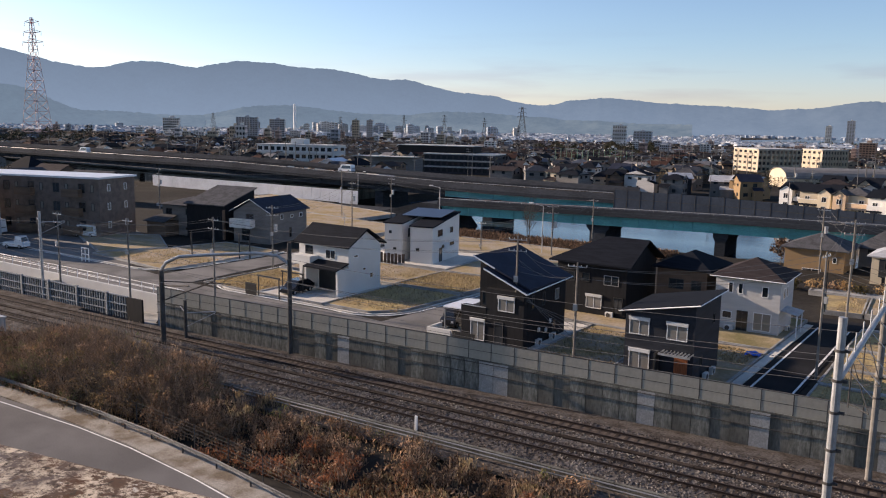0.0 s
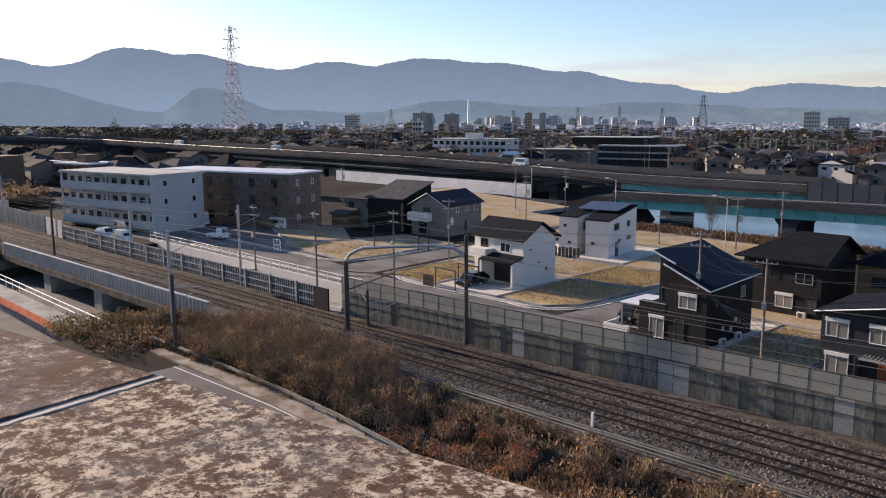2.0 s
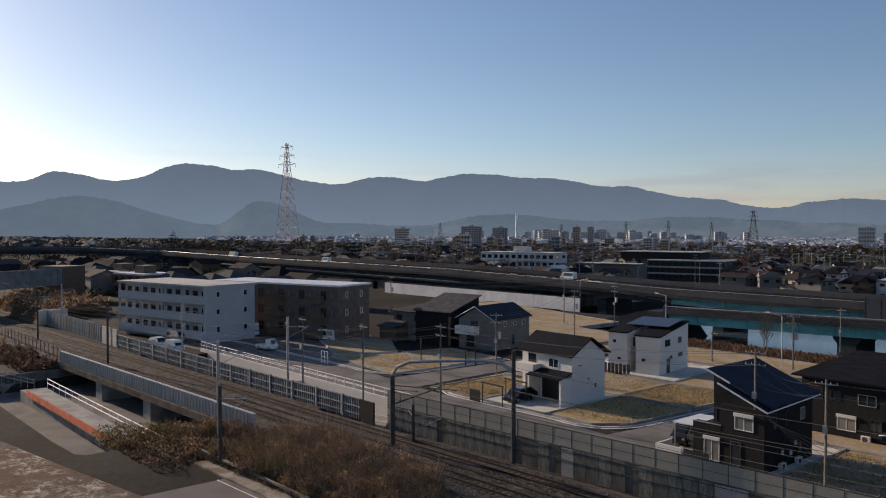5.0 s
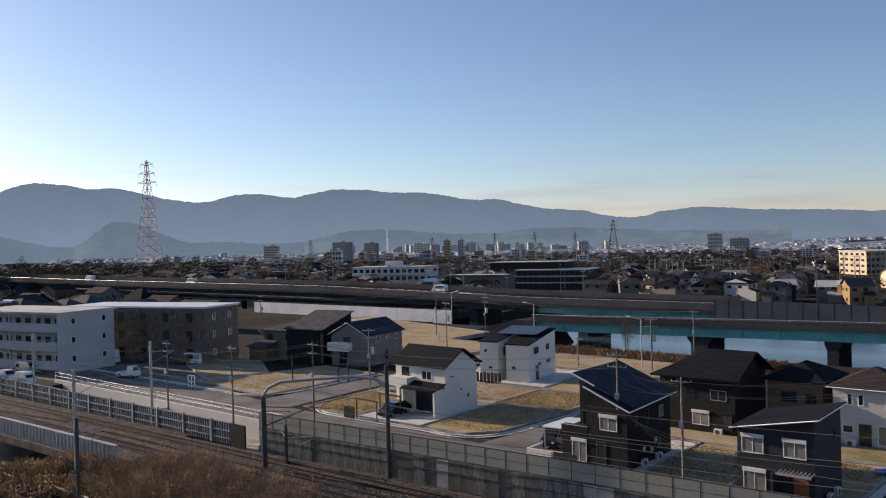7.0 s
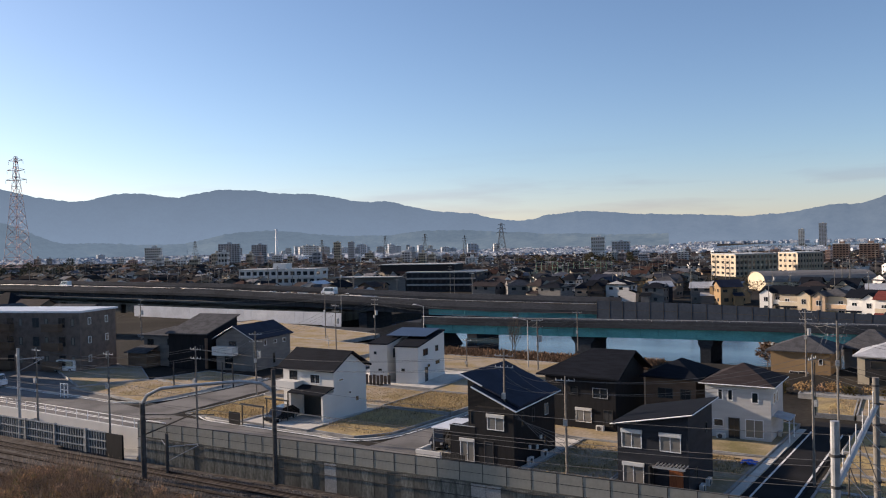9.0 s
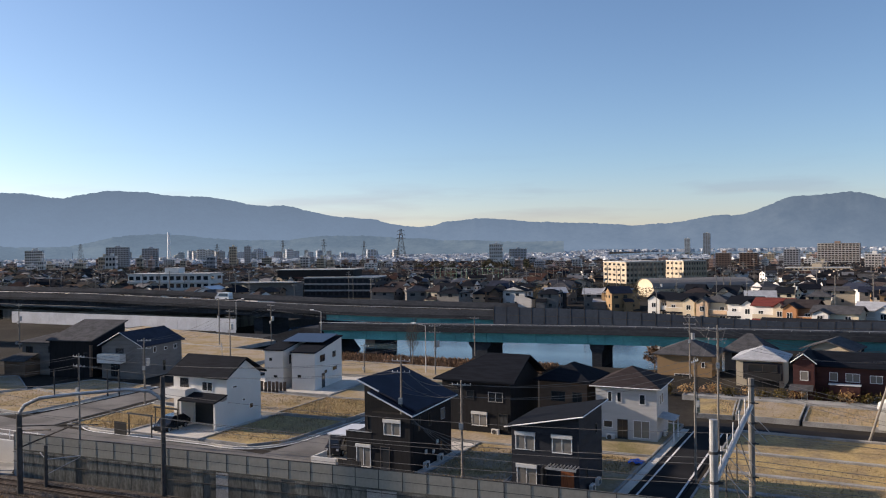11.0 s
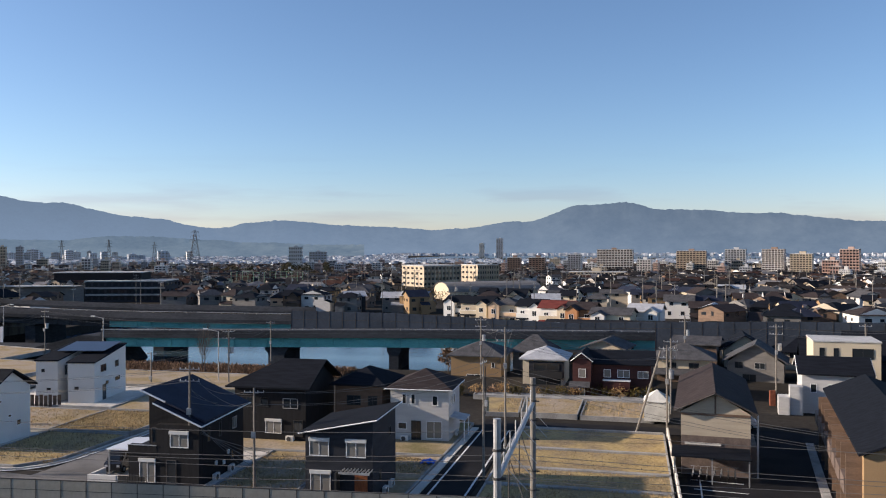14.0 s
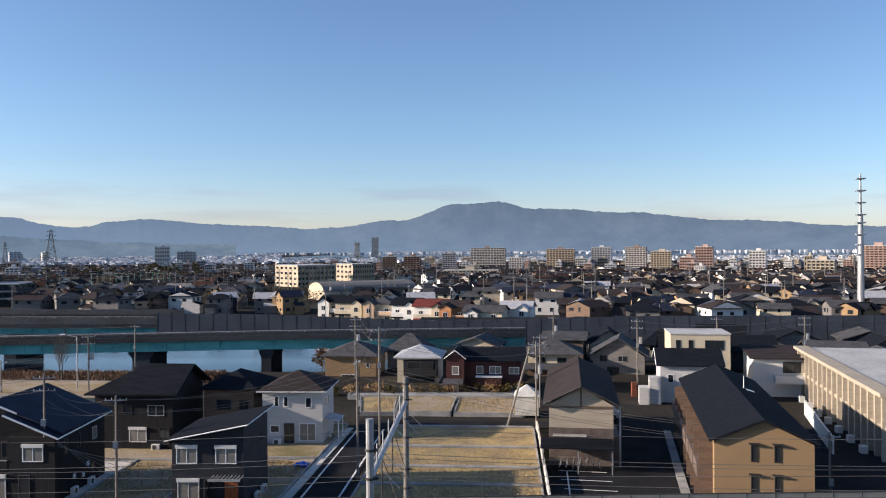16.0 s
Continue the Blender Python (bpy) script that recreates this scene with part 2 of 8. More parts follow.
M["tyre"] = mat("tyre", (0.02, 0.02, 0.02), 0.9, 0, 0.1, 3.0)
M["net_cover"] = mat("pale_cover", (0.60, 0.60, 0.56), 0.8, 0, 0.2, 1.0, bump=0.01)
M["headlight"] = mat("headlight", (0.7, 0.7, 0.7), 0.1, 0.2, 0.05, 2.0)
M["hedge"] = mat("hedge_leaf", (0.11, 0.085, 0.03), 0.9, 0, 0.4, 0.6, island=0.5)
M["leaf_dry"] = mat("dry_leaf", (0.42, 0.27, 0.165), 0.9, 0, 0.3, 0.25, tint=(0.15, 0.088, 0.052), island=0.6)
M["dark_leaf"] = mat("dark_bramble_leaf", (0.15, 0.098, 0.066), 0.9, 0, 0.35, 0.4, island=0.6)
M["leaf_gold"] = mat("golden_leaf", (0.42, 0.275, 0.13), 0.9, 0, 0.3, 0.2, tint=(0.22, 0.14, 0.07), island=0.6)
M["leaf_green"] = mat("green_leaf", (0.17, 0.17, 0.07), 0.9, 0, 0.3, 0.2, island=0.5)
M["stem"] = mat("dry_stem", (0.34, 0.25, 0.18), 0.9, 0, 0.3, 1.0, island=0.4)
M["bark"] = mat("bark", (0.11, 0.095, 0.08), 0.9, 0, 0.3, 1.0)
M["rust_leaf"] = mat("rust_bracken", (0.36, 0.15, 0.075), 0.9, 0, 0.3, 0.3, island=0.5)
M["straw"] = mat("straw_grass", (0.40, 0.30, 0.165), 0.9, 0, 0.3, 0.3, island=0.5)
M["wood_tree"] = mat("far_wood", (0.042, 0.045, 0.03), 0.9, 0, 0.3, 0.02, tint=(0.075, 0.055, 0.034), island=0.4)
M["pylon"] = mat("pylon_steel", (0.30, 0.30, 0.31), 0.6, 0.3, 0.15, 0.2)
# red and white paint, paled by haze put into the colour
M["pylon_red"] = mat("pylon_hazed_red_paint", (0.60, 0.42, 0.39), 0.6, 0, 0.15, 0.2)
M["brick_red"] = mat("red_brick_post", (0.22, 0.08, 0.05), 0.8, 0, 0.3, 2.0)
M["far_wall"] = palette("town_wall", [(0.42, 0.38, 0.31), (0.58, 0.57, 0.55), (0.20, 0.165, 0.13), (0.26, 0.22, 0.175), (0.13, 0.115, 0.10), (0.36, 0.31, 0.25), (0.70, 0.70, 0.69), (0.12, 0.11, 0.11), (0.22, 0.14, 0.10), (0.38, 0.36, 0.34)])
M["far_roof"] = palette("town_roof", [(0.022, 0.022, 0.025), (0.035, 0.033, 0.034), (0.05, 0.048, 0.048), (0.03, 0.026, 0.025), (0.055, 0.039, 0.031), (0.016, 0.018, 0.024), (0.16, 0.16, 0.17), (0.036, 0.033, 0.031), (0.06, 0.034, 0.028), (0.014, 0.014, 0.016), (0.08, 0.08, 0.083)], 0.85)
M["far_block"] = palette("block_wall", [(0.66, 0.62, 0.55), (0.72, 0.70, 0.68), (0.5, 0.42, 0.34), (0.72, 0.72, 0.74), (0.38, 0.28, 0.24), (0.6, 0.52, 0.4)])


# thin leaves let some light through
for key in ("leaf_dry", "dark_leaf", "leaf_gold", "leaf_green", "rust_leaf", "straw"):
    nt = M[key].node_tree
    pb = nt.nodes["Principled BSDF"]
    tr, mx = nt.nodes.new("ShaderNodeBsdfTranslucent"), nt.nodes.new("ShaderNodeMixShader")
    mx.inputs[0].default_value = 0.15
    nt.links.new(pb.inputs["Base Color"].links[0].from_socket, tr.inputs["Color"])
    nt.links.new(pb.outputs[0], mx.inputs[1]), nt.links.new(tr.outputs[0], mx.inputs[2])
    nt.links.new(mx.outputs[0], nt.nodes["Material Output"].inputs[0])


def glass(name, tint=(0.02, 0.025, 0.03)):
    m = bpy.data.materials.new(name)
    m.use_nodes = True
    b = m.node_tree.nodes["Principled BSDF"]
    b.inputs["Base Color"].default_value = (*tint, 1)
    b.inputs["Roughness"].default_value, b.inputs["Specular IOR Level"].default_value = 0.05, 0.8
    return m


M["pane"] = glass("window_pane")
M["curtain"] = glass("curtained_pane", (0.20, 0.19, 0.17))
M["car_glass"] = glass("car_glass", (0.01, 0.012, 0.015))


def lichen(name, low, high, cream):
    """Weathered parapet: grey concrete with pale lichen, rust-brown moss and dark pits."""
    m = bpy.data.materials.new(name)
    m.use_nodes = True
    t = m.node_tree
    b = t.nodes["Principled BSDF"]
    b.inputs["Roughness"].default_value, b.inputs["Specular IOR Level"].default_value = 0.95, 0.15
    co = t.nodes.new("ShaderNodeTexCoord")

    def nz(scale, detail, seed, rough=0.6):
        mp = t.nodes.new("ShaderNodeMapping")
        mp.inputs["Location"].default_value = (seed, seed * 2, 0)
        t.links.new(co.outputs["Object"], mp.inputs[0])
        n = t.nodes.new("ShaderNodeTexNoise")
        n.inputs["Scale"].default_value, n.inputs["Detail"].default_value, n.inputs["Roughness"].default_value = scale, detail, rough
        t.links.new(mp.outputs[0], n.inputs["Vector"])
        return n.outputs["Fac"]

    def rng(v, a, c):
        r = t.nodes.new("ShaderNodeMapRange")
        r.inputs["From Min"].default_value, r.inputs["From Max"].default_value = a, c
        t.links.new(v, r.inputs["Value"])
        return r.outputs[0]

    def mixc(f, a, c):
        x = t.nodes.new("ShaderNodeMix")
        x.data_type = "RGBA"
        t.links.new(f, x.inputs[0])
        for v, i in ((a, 6), (c, 7)):
            if isinstance(v, tuple):
                x.inputs[i].default_value = (*v, 1)
            else:
                t.links.new(v, x.inputs[i])
        return x.outputs[2]

    broad, moss, pale, pits = nz(1.7, 5, 0), nz(6, 8, 3, 0.7), nz(15, 12, 7, 0.8), nz(70, 4, 11, 0.7)
    c = mixc(rng(broad, 0.44, 0.58), (0.115, 0.095, 0.09), (0.095, 0.054, 0.034))
    c = mixc(rng(moss, 0.52, 0.60), c, (0.085, 0.04, 0.021))
    patch = rng(nz(4.5, 8, 23, 0.7), low + 0.1, high + 0.04)
    fleck = t.nodes.new("ShaderNodeMath")
    fleck.operation = "MULTIPLY"
    t.links.new(rng(pale, 0.48, 0.55), fleck.inputs[0])
    t.links.new(patch, fleck.inputs[1])
    c = mixc(fleck.outputs[0], c, cream)
    c = mixc(rng(nz(11, 8, 17, 0.7), 0.62, 0.66), c, (0.56, 0.51, 0.45))
    c = mixc(rng(nz(13, 9, 41, 0.75), 0.555, 0.60), c, (0.085, 0.048, 0.03))
    c = mixc(rng(nz(30, 8, 31, 0.75), 0.555, 0.60), c, (0.05, 0.034, 0.025))
    c = mixc(rng(pits, 0.57, 0.66), c, (0.07, 0.05, 0.038))
    t.links.new(c, b.inputs["Base Color"])
    bp = t.nodes.new("ShaderNodeBump")
    bp.inputs["Strength"].default_value, bp.inputs["Distance"].default_value = 0.9, 0.008
    t.links.new(pale, bp.inputs["Height"])
    t.links.new(bp.outputs[0], b.inputs["Normal"])
    return m


M["lichen"] = lichen("lichen_concrete", 0.37, 0.55, (0.45, 0.375, 0.295))
M["lichen_pale"] = lichen("pale_lichen_concrete", 0.18, 0.44, (0.60, 0.50, 0.385))
M["parapet_side"] = mat("stained_parapet_side", (0.22, 0.215, 0.195), 0.95, 0, 0.45, 3.0, bump=0.01, fine=14, stretch=(1, 1, 0.4))
M["sealant"] = mat("blue_grey_sealant", (0.085, 0.102, 0.14), 0.9, 0, 0.4, 14.0)
M["bridge_grey"] = mat("bridge_grey_paint", (0.20, 0.205, 0.21), 0.6, 0.1, 0.3, 0.4)
# distance haze put into these colours: paler and bluer than the nearer town
M["haze_wall"] = palette("far_hazed_wall", [(0.72, 0.74, 0.78), (0.5, 0.54, 0.6), (0.66, 0.66, 0.68), (0.36, 0.4, 0.46), (0.78, 0.78, 0.8), (0.42, 0.45, 0.5)])
M["haze_roof"] = palette("far_hazed_roof", [(0.22, 0.26, 0.31), (0.28, 0.31, 0.36), (0.18, 0.21, 0.25), (0.34, 0.37, 0.41), (0.5, 0.53, 0.57)])


def water():
    m = bpy.data.materials.new("river_water")
    m.use_nodes = True
    t = m.node_tree
    b = t.nodes["Principled BSDF"]
    b.inputs["Base Color"].default_value = (0.05, 0.09, 0.12, 1)
    b.inputs["Roughness"].default_value = 0.12
    n = t.nodes.new("ShaderNodeTexNoise")
    n.inputs["Scale"].default_value, n.inputs["Detail"].default_value = 0.6, 3
    bp = t.nodes.new("ShaderNodeBump")
    bp.inputs["Strength"].default_value, bp.inputs["Distance"].default_value = 0.25, 0.12
    co = t.nodes.new("ShaderNodeTexCoord")
    t.links.new(co.outputs["Object"], n.inputs["Vector"])
    t.links.new(n.outputs["Fac"], bp.inputs["Height"])
    t.links.new(bp.outputs[0], b.inputs["Normal"])
    return m


M["water"] = water()


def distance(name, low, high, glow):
    """Forested hills as a backdrop; the haze of kilometres of air is put in as emission."""
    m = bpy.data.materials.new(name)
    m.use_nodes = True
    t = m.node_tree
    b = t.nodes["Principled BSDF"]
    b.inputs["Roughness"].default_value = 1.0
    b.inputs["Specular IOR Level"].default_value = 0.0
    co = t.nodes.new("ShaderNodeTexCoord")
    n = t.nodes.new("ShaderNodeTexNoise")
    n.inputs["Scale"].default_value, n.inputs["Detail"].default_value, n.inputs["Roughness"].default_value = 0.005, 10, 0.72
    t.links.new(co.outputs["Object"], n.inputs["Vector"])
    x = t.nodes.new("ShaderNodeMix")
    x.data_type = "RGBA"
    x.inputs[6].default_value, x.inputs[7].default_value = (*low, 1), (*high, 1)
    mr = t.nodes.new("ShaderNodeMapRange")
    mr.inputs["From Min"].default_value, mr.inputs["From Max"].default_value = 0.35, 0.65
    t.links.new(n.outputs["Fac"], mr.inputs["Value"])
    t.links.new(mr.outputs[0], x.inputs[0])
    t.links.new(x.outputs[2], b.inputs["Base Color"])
    # emitted haze colour, stronger towards the foot of the hills
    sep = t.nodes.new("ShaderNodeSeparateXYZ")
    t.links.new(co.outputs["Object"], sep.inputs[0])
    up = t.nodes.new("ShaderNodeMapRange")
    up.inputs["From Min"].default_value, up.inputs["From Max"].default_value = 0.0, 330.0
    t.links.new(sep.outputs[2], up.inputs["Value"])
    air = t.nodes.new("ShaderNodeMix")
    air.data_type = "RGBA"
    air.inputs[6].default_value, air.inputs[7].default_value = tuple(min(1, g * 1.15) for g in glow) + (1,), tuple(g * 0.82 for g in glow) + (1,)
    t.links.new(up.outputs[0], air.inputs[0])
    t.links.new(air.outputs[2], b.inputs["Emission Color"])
    # and this painted haze is brighter towards the sun
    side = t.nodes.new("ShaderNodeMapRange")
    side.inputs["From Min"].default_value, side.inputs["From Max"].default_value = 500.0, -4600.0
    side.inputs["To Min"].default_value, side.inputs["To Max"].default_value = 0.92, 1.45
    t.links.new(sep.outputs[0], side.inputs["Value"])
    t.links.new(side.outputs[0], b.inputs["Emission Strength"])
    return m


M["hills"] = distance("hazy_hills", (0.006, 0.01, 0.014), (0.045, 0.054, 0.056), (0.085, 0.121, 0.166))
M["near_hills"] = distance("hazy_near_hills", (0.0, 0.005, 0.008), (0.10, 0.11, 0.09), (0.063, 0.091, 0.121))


# ---- mesh helpers ----
def quadbox(bm, x0, x1, y0, y1, z0, z1, m=None):
    """A box, or with m a turned one."""
    v = [bm.verts.new(p) for p in ((x0, y0, z0), (x1, y0, z0), (x1, y1, z0), (x0, y1, z0), (x0, y0, z1), (x1, y0, z1), (x1, y1, z1), (x0, y1, z1))]
    for f in ((3, 2, 1, 0), (4, 5, 6, 7), (0, 1, 5, 4), (1, 2, 6, 5), (2, 3, 7, 6), (3, 0, 4, 7)):
        bm.faces.new([v[i] for i in f])
    if m is not None:
        for p in v:
            p.co = m @ p.co
    return v


def tube(bm, a, b, r0, r1=None, n=8, caps=True):
    """A tapered round bar from a to b."""
    r1 = r0 if r1 is None else r1
    a, b = Vector(a), Vector(b)
    d = (b - a).normalized()
    s = d.cross(Vector((0, 0, 1)) if abs(d.z) < 0.95 else Vector((1, 0, 0))).normalized()
    u = s.cross(d)
    rings = []
    for c, r in ((a, r0), (b, r1)):
        rings.append([bm.verts.new(c + (s * math.cos(k * math.tau / n) + u * math.sin(k * math.tau / n)) * r) for k in range(n)])
    for k in range(n):
        bm.faces.new((rings[0][k], rings[0][(k + 1) % n], rings[1][(k + 1) % n], rings[1][k]))
    if caps:
        bm.faces.new(rings[0][::-1]), bm.faces.new(rings[1])


def poly(bm, pts, thick=0.0, down=(0, 0, -1)):
    """A flat polygon, or a slab of that thickness below it."""
    top = [bm.verts.new(p) for p in pts]
    bm.faces.new(top)
    if thick:
        d = Vector(down) * thick
        low = [bm.verts.new(Vector(p) + d) for p in pts]
        bm.faces.new(low[::-1])
        n = len(top)
        for i in range(n):
            bm.faces.new((top[i], low[i], low[(i + 1) % n], top[(i + 1) % n]))


def mesh(name, bm, material):
    bmesh.ops.recalc_face_normals(bm, faces=bm.faces[:])
    me = bpy.data.meshes.new(name)
    bm.to_mesh(me)
    bm.free()
    me.materials.append(material)
    return me


def part(name, bm, material, parent, label=""):
    """Links a bmesh as one mesh object under a thing or part."""
    ob = new(name, bm if isinstance(bm, bpy.types.Mesh) else mesh(name, bm, material))
    ob.parent = parent
    if label:
        ob["label"] = label
    return ob


def thing(name, m, label, category, group="", kind=""):
    ob = new(name)
    ob.empty_display_size = 0.3
    ob.matrix_basis = m
    return tagged(ob, label, category, group, kind)


def solid(name, bm, material, label, category, group="", kind="", m=None):
    ob = new(name, mesh(name, bm, material))
    if m is not None:
        ob.matrix_basis = m
    return tagged(ob, label, category, group, kind)


def raw(name, verts, faces, material):
    me = bpy.data.meshes.new(name)
    me.from_pydata(verts, [], faces)
    me.materials.append(material)
    return me


rnd = random.Random(7)


# ---- houses ----
WIN = {}


def window(parent, face, w, h, u, z, box, kind="pane", frame_mat="white_trim", shutter=False, name="window"):
    """A framed window on a wall: face 'f' front (-y), 'b' back, 'r' right (+x), 'l' left; u from the face's left as one looks at it, z of its sill."""
    x0, x1, y0, y1 = box
    place = {"f": pose(x0 + u, y0, z), "r": pose(x1, y0 + u, z, 0, 0, 90), "l": pose(x0, y1 - u, z, 0, 0, -90), "b": pose(x1 - u, y1, z, 0, 0, 180)}[face]
    key = (round(w, 2), round(h, 2), kind, frame_mat, shutter)
    if key not in WIN:
        bm = bmesh.new()
        t = 0.06
        for b in ((-w / 2, w / 2, -0.05, 0.02, 0, t), (-w / 2, w / 2, -0.05, 0.02, h - t, h), (-w / 2, -w / 2 + t, -0.05, 0.02, t, h - t), (w / 2 - t, w / 2, -0.05, 0.02, t, h - t)):
            quadbox(bm, *b)
        if w > 0.9:
            quadbox(bm, -0.025, 0.025, -0.04, 0.02, t, h - t)
        fr = mesh("frame", bm, M[frame_mat])
        bm = bmesh.new()
        quadbox(bm, -w / 2 + t, w / 2 - t, -0.02, 0.01, t, h - t)
        pn = mesh("pane", bm, M[kind])
        sh = None
        if shutter:
            bm = bmesh.new()
            quadbox(bm, -w / 2 - 0.04, w / 2 + 0.04, -0.16, 0.0, h - 0.02, h + 0.24)
            sh = mesh("shutter_box", bm, M["blind"])
        WIN[key] = fr, pn, sh
    fr, pn, sh = WIN[key]
    win = new(name, fr)
    win.parent, win.matrix_basis = parent, place
    part("pane", pn, None, win)
    if sh:
        part("shutter_box", sh, None, win)
    return win


def roof_mesh(bm, kind, x0, x1, y0, y1, e, r, over=0.5, th=0.16):
    """Roof slabs over a plan; e eave and r ridge heights."""
    X0, X1, Y0, Y1 = x0 - over, x1 + over, y0 - over, y1 + over
    xm, ym = (x0 + x1) / 2, (y0 + y1) / 2
    if kind == "gable_x":
        poly(bm, [(X0, Y0, e), (X1, Y0, e), (X1, ym, r), (X0, ym, r)], th)
        poly(bm, [(X1, Y1, e), (X0, Y1, e), (X0, ym, r), (X1, ym, r)], th)
    elif kind == "gable_y":
        poly(bm, [(X1, Y0, e), (X1, Y1, e), (xm, Y1, r), (xm, Y0, r)], th)
        poly(bm, [(X0, Y1, e), (X0, Y0, e), (xm, Y0, r), (xm, Y1, r)], th)
    elif kind in ("hip", "hip_left"):
        run = min(X1 - X0, Y1 - Y0) / 2 * 0.96
        if X1 - X0 >= Y1 - Y0:
            a, b = (X0 + run, ym, r), (X1 - run if kind == "hip" else X1, ym, r)
            poly(bm, [(X0, Y0, e), (X1, Y0, e), b, a], th)
            poly(bm, [(X1, Y1, e), (X0, Y1, e), a, b], th)
            poly(bm, [(X0, Y1, e), (X0, Y0, e), a], th)
            if kind == "hip":
                poly(bm, [(X1, Y0, e), (X1, Y1, e), b], th)
        else:
            a, b = (xm, Y0 + run, r), (xm, Y1 - run, r)
            poly(bm, [(X0, Y0, e), (X1, Y0, e), a], th)
            poly(bm, [(X1, Y0, e), (X1, Y1, e), b, a], th)
            poly(bm, [(X1, Y1, e), (X0, Y1, e), b], th)
            poly(bm, [(X0, Y1, e), (X0, Y0, e), a, b], th)
    elif kind == "shed_back":      # low in front, high behind
        poly(bm, [(X0, Y0, e), (X1, Y0, e), (X1, Y1, r), (X0, Y1, r)], th)
    elif kind == "shed_left":      # high on the left
        poly(bm, [(X0, Y0, r), (X1, Y0, e), (X1, Y1, e), (X0, Y1, r)], th)
    elif kind == "shed_right":     # high on the right
        poly(bm, [(X0, Y0, e), (X1, Y0, r), (X1, Y1, r), (X0, Y1, e)], th)
    elif kind == "flat":
        poly(bm, [(X0, Y0, e), (X1, Y0, e), (X1, Y1, e), (X0, Y1, e)], th)


def walls_mesh(bm, kind, x0, x1, y0, y1, e, r, base=-0.4):
    """Walls up to the underside of the roof."""
    e, r = e - 0.18, r - 0.2
    xm, ym = (x0 + x1) / 2, (y0 + y1) / 2
    front, right = [(x0, y0), (x1, y0)], [(x1, y0), (x1, y1)]
    top = {"gable_x": {(x0, ym): r, (x1, ym): r}, "gable_y": {(xm, y0): r, (xm, y1): r}, "hip_left": {(x1, ym): r}}.get(kind, {})
    h = {(x0, y0): e, (x1, y0): e, (x1, y1): e, (x0, y1): e}
    if kind == "shed_back":
        h[(x0, y1)] = h[(x1, y1)] = r
    if kind == "shed_left":
        h[(x0, y0)] = h[(x0, y1)] = r
    if kind == "shed_right":
        h[(x1, y0)] = h[(x1, y1)] = r
    ring = [(x0, y0), (x1, y0), (x1, y1), (x0, y1)]
    for a, b in zip(ring, ring[1:] + ring[:1]):
        pts = [(*a, base), (*b, base), (*b, h[b])]
        for m, z in top.items():
            if (m[0] == a[0] == b[0]) or (m[1] == a[1] == b[1]):
                pts.append((*m, z))
        pts.append((*a, h[a]))
        poly(bm, pts)
    poly(bm, [(*p, base) for p in ring])
    poly(bm, [(*p, h[p]) for p in ring] if kind.startswith("shed") else [(*p, e - 0.01) for p in ring])


def house(name, x, y, rot, w, d, e, r, kind, wall, roof, label, wins=(), over=0.5, z=0.0, category="house", group="", fascia=None, th=0.16):
    """A house with its front-left corner at x, y; local x along the front, local y to the back."""
    ob = thing(name, pose(x, y, z, 0, 0, rot), label, category, group)
    bm = bmesh.new()
    walls_mesh(bm, kind, 0, w, 0, d, e, r)
    part("wall", bm, M[wall], ob)
    bm = bmesh.new()
    roof_mesh(bm, kind, 0, w, 0, d, e, r, over, th)
    part("roof", bm, M[roof], ob)
    if fascia:
        def gutter(p, q):
            bm = bmesh.new()
            tube(bm, p, q, 0.05, n=4)
            part("gutter", bm, M[fascia], ob)

        X0, X1, Y0, Y1 = -over - 0.03, w + over + 0.03, -over - 0.03, d + over + 0.03
        if kind == "gable_x":
            for X in (X0, X1):
                for Y in (Y0, Y1):
                    gutter((X, Y, e - 0.08), (X, d / 2, r - 0.08))
        elif kind == "gable_y":
            for X in (X0, X1):
                for Y in (Y0, Y1):
                    gutter((X, Y, e - 0.08), (w / 2, Y, r - 0.08))
        elif kind == "shed_back":
            for X in (X0, X1):
                gutter((X, Y0, e - 0.08), (X, Y1, r - 0.08))
            gutter((X0, Y0, e - 0.08), (X1, Y0, e - 0.08))
        elif kind == "shed_right":
            for Y in (Y0, Y1):
                gutter((X0, Y, e - 0.08), (X1, Y, r - 0.08))
            gutter((X1, Y0, r - 0.08), (X1, Y1, r - 0.08))
        elif kind in ("hip", "hip_left", "flat"):
            for a, b in (((X0, Y0), (X1, Y0)), ((X1, Y0), (X1, Y1)), ((X0, Y0), (X0, Y1))):
                gutter((*a, e - 0.08), (*b, e - 0.08))
    for k in wins:
        face, u, zz, ww, hh, *more = k
        window(ob, face, ww, hh, u, zz, (0, w, 0, d), *more)
    return ob


def addbox(parent, name, material, *b, label=""):
    bm = bmesh.new()
    quadbox(bm, *b)
    return part(name, bm, M[material], parent, label)


# ---- ground, railway and river ----
def lean_y(x):
    """The railway and the streets run a little askew to the x axis."""
    return 0.06 * (min(max(x, -70), 40) + 57)


def fall(y):
    """The land sinks slowly towards the lake behind the town."""
    t = min(1.0, max(0.0, (y - 240) / 760))
    return -14 * t * t * (3 - 2 * t) - 11 * min(1.0, max(0.0, (y - 1000) / 1400))


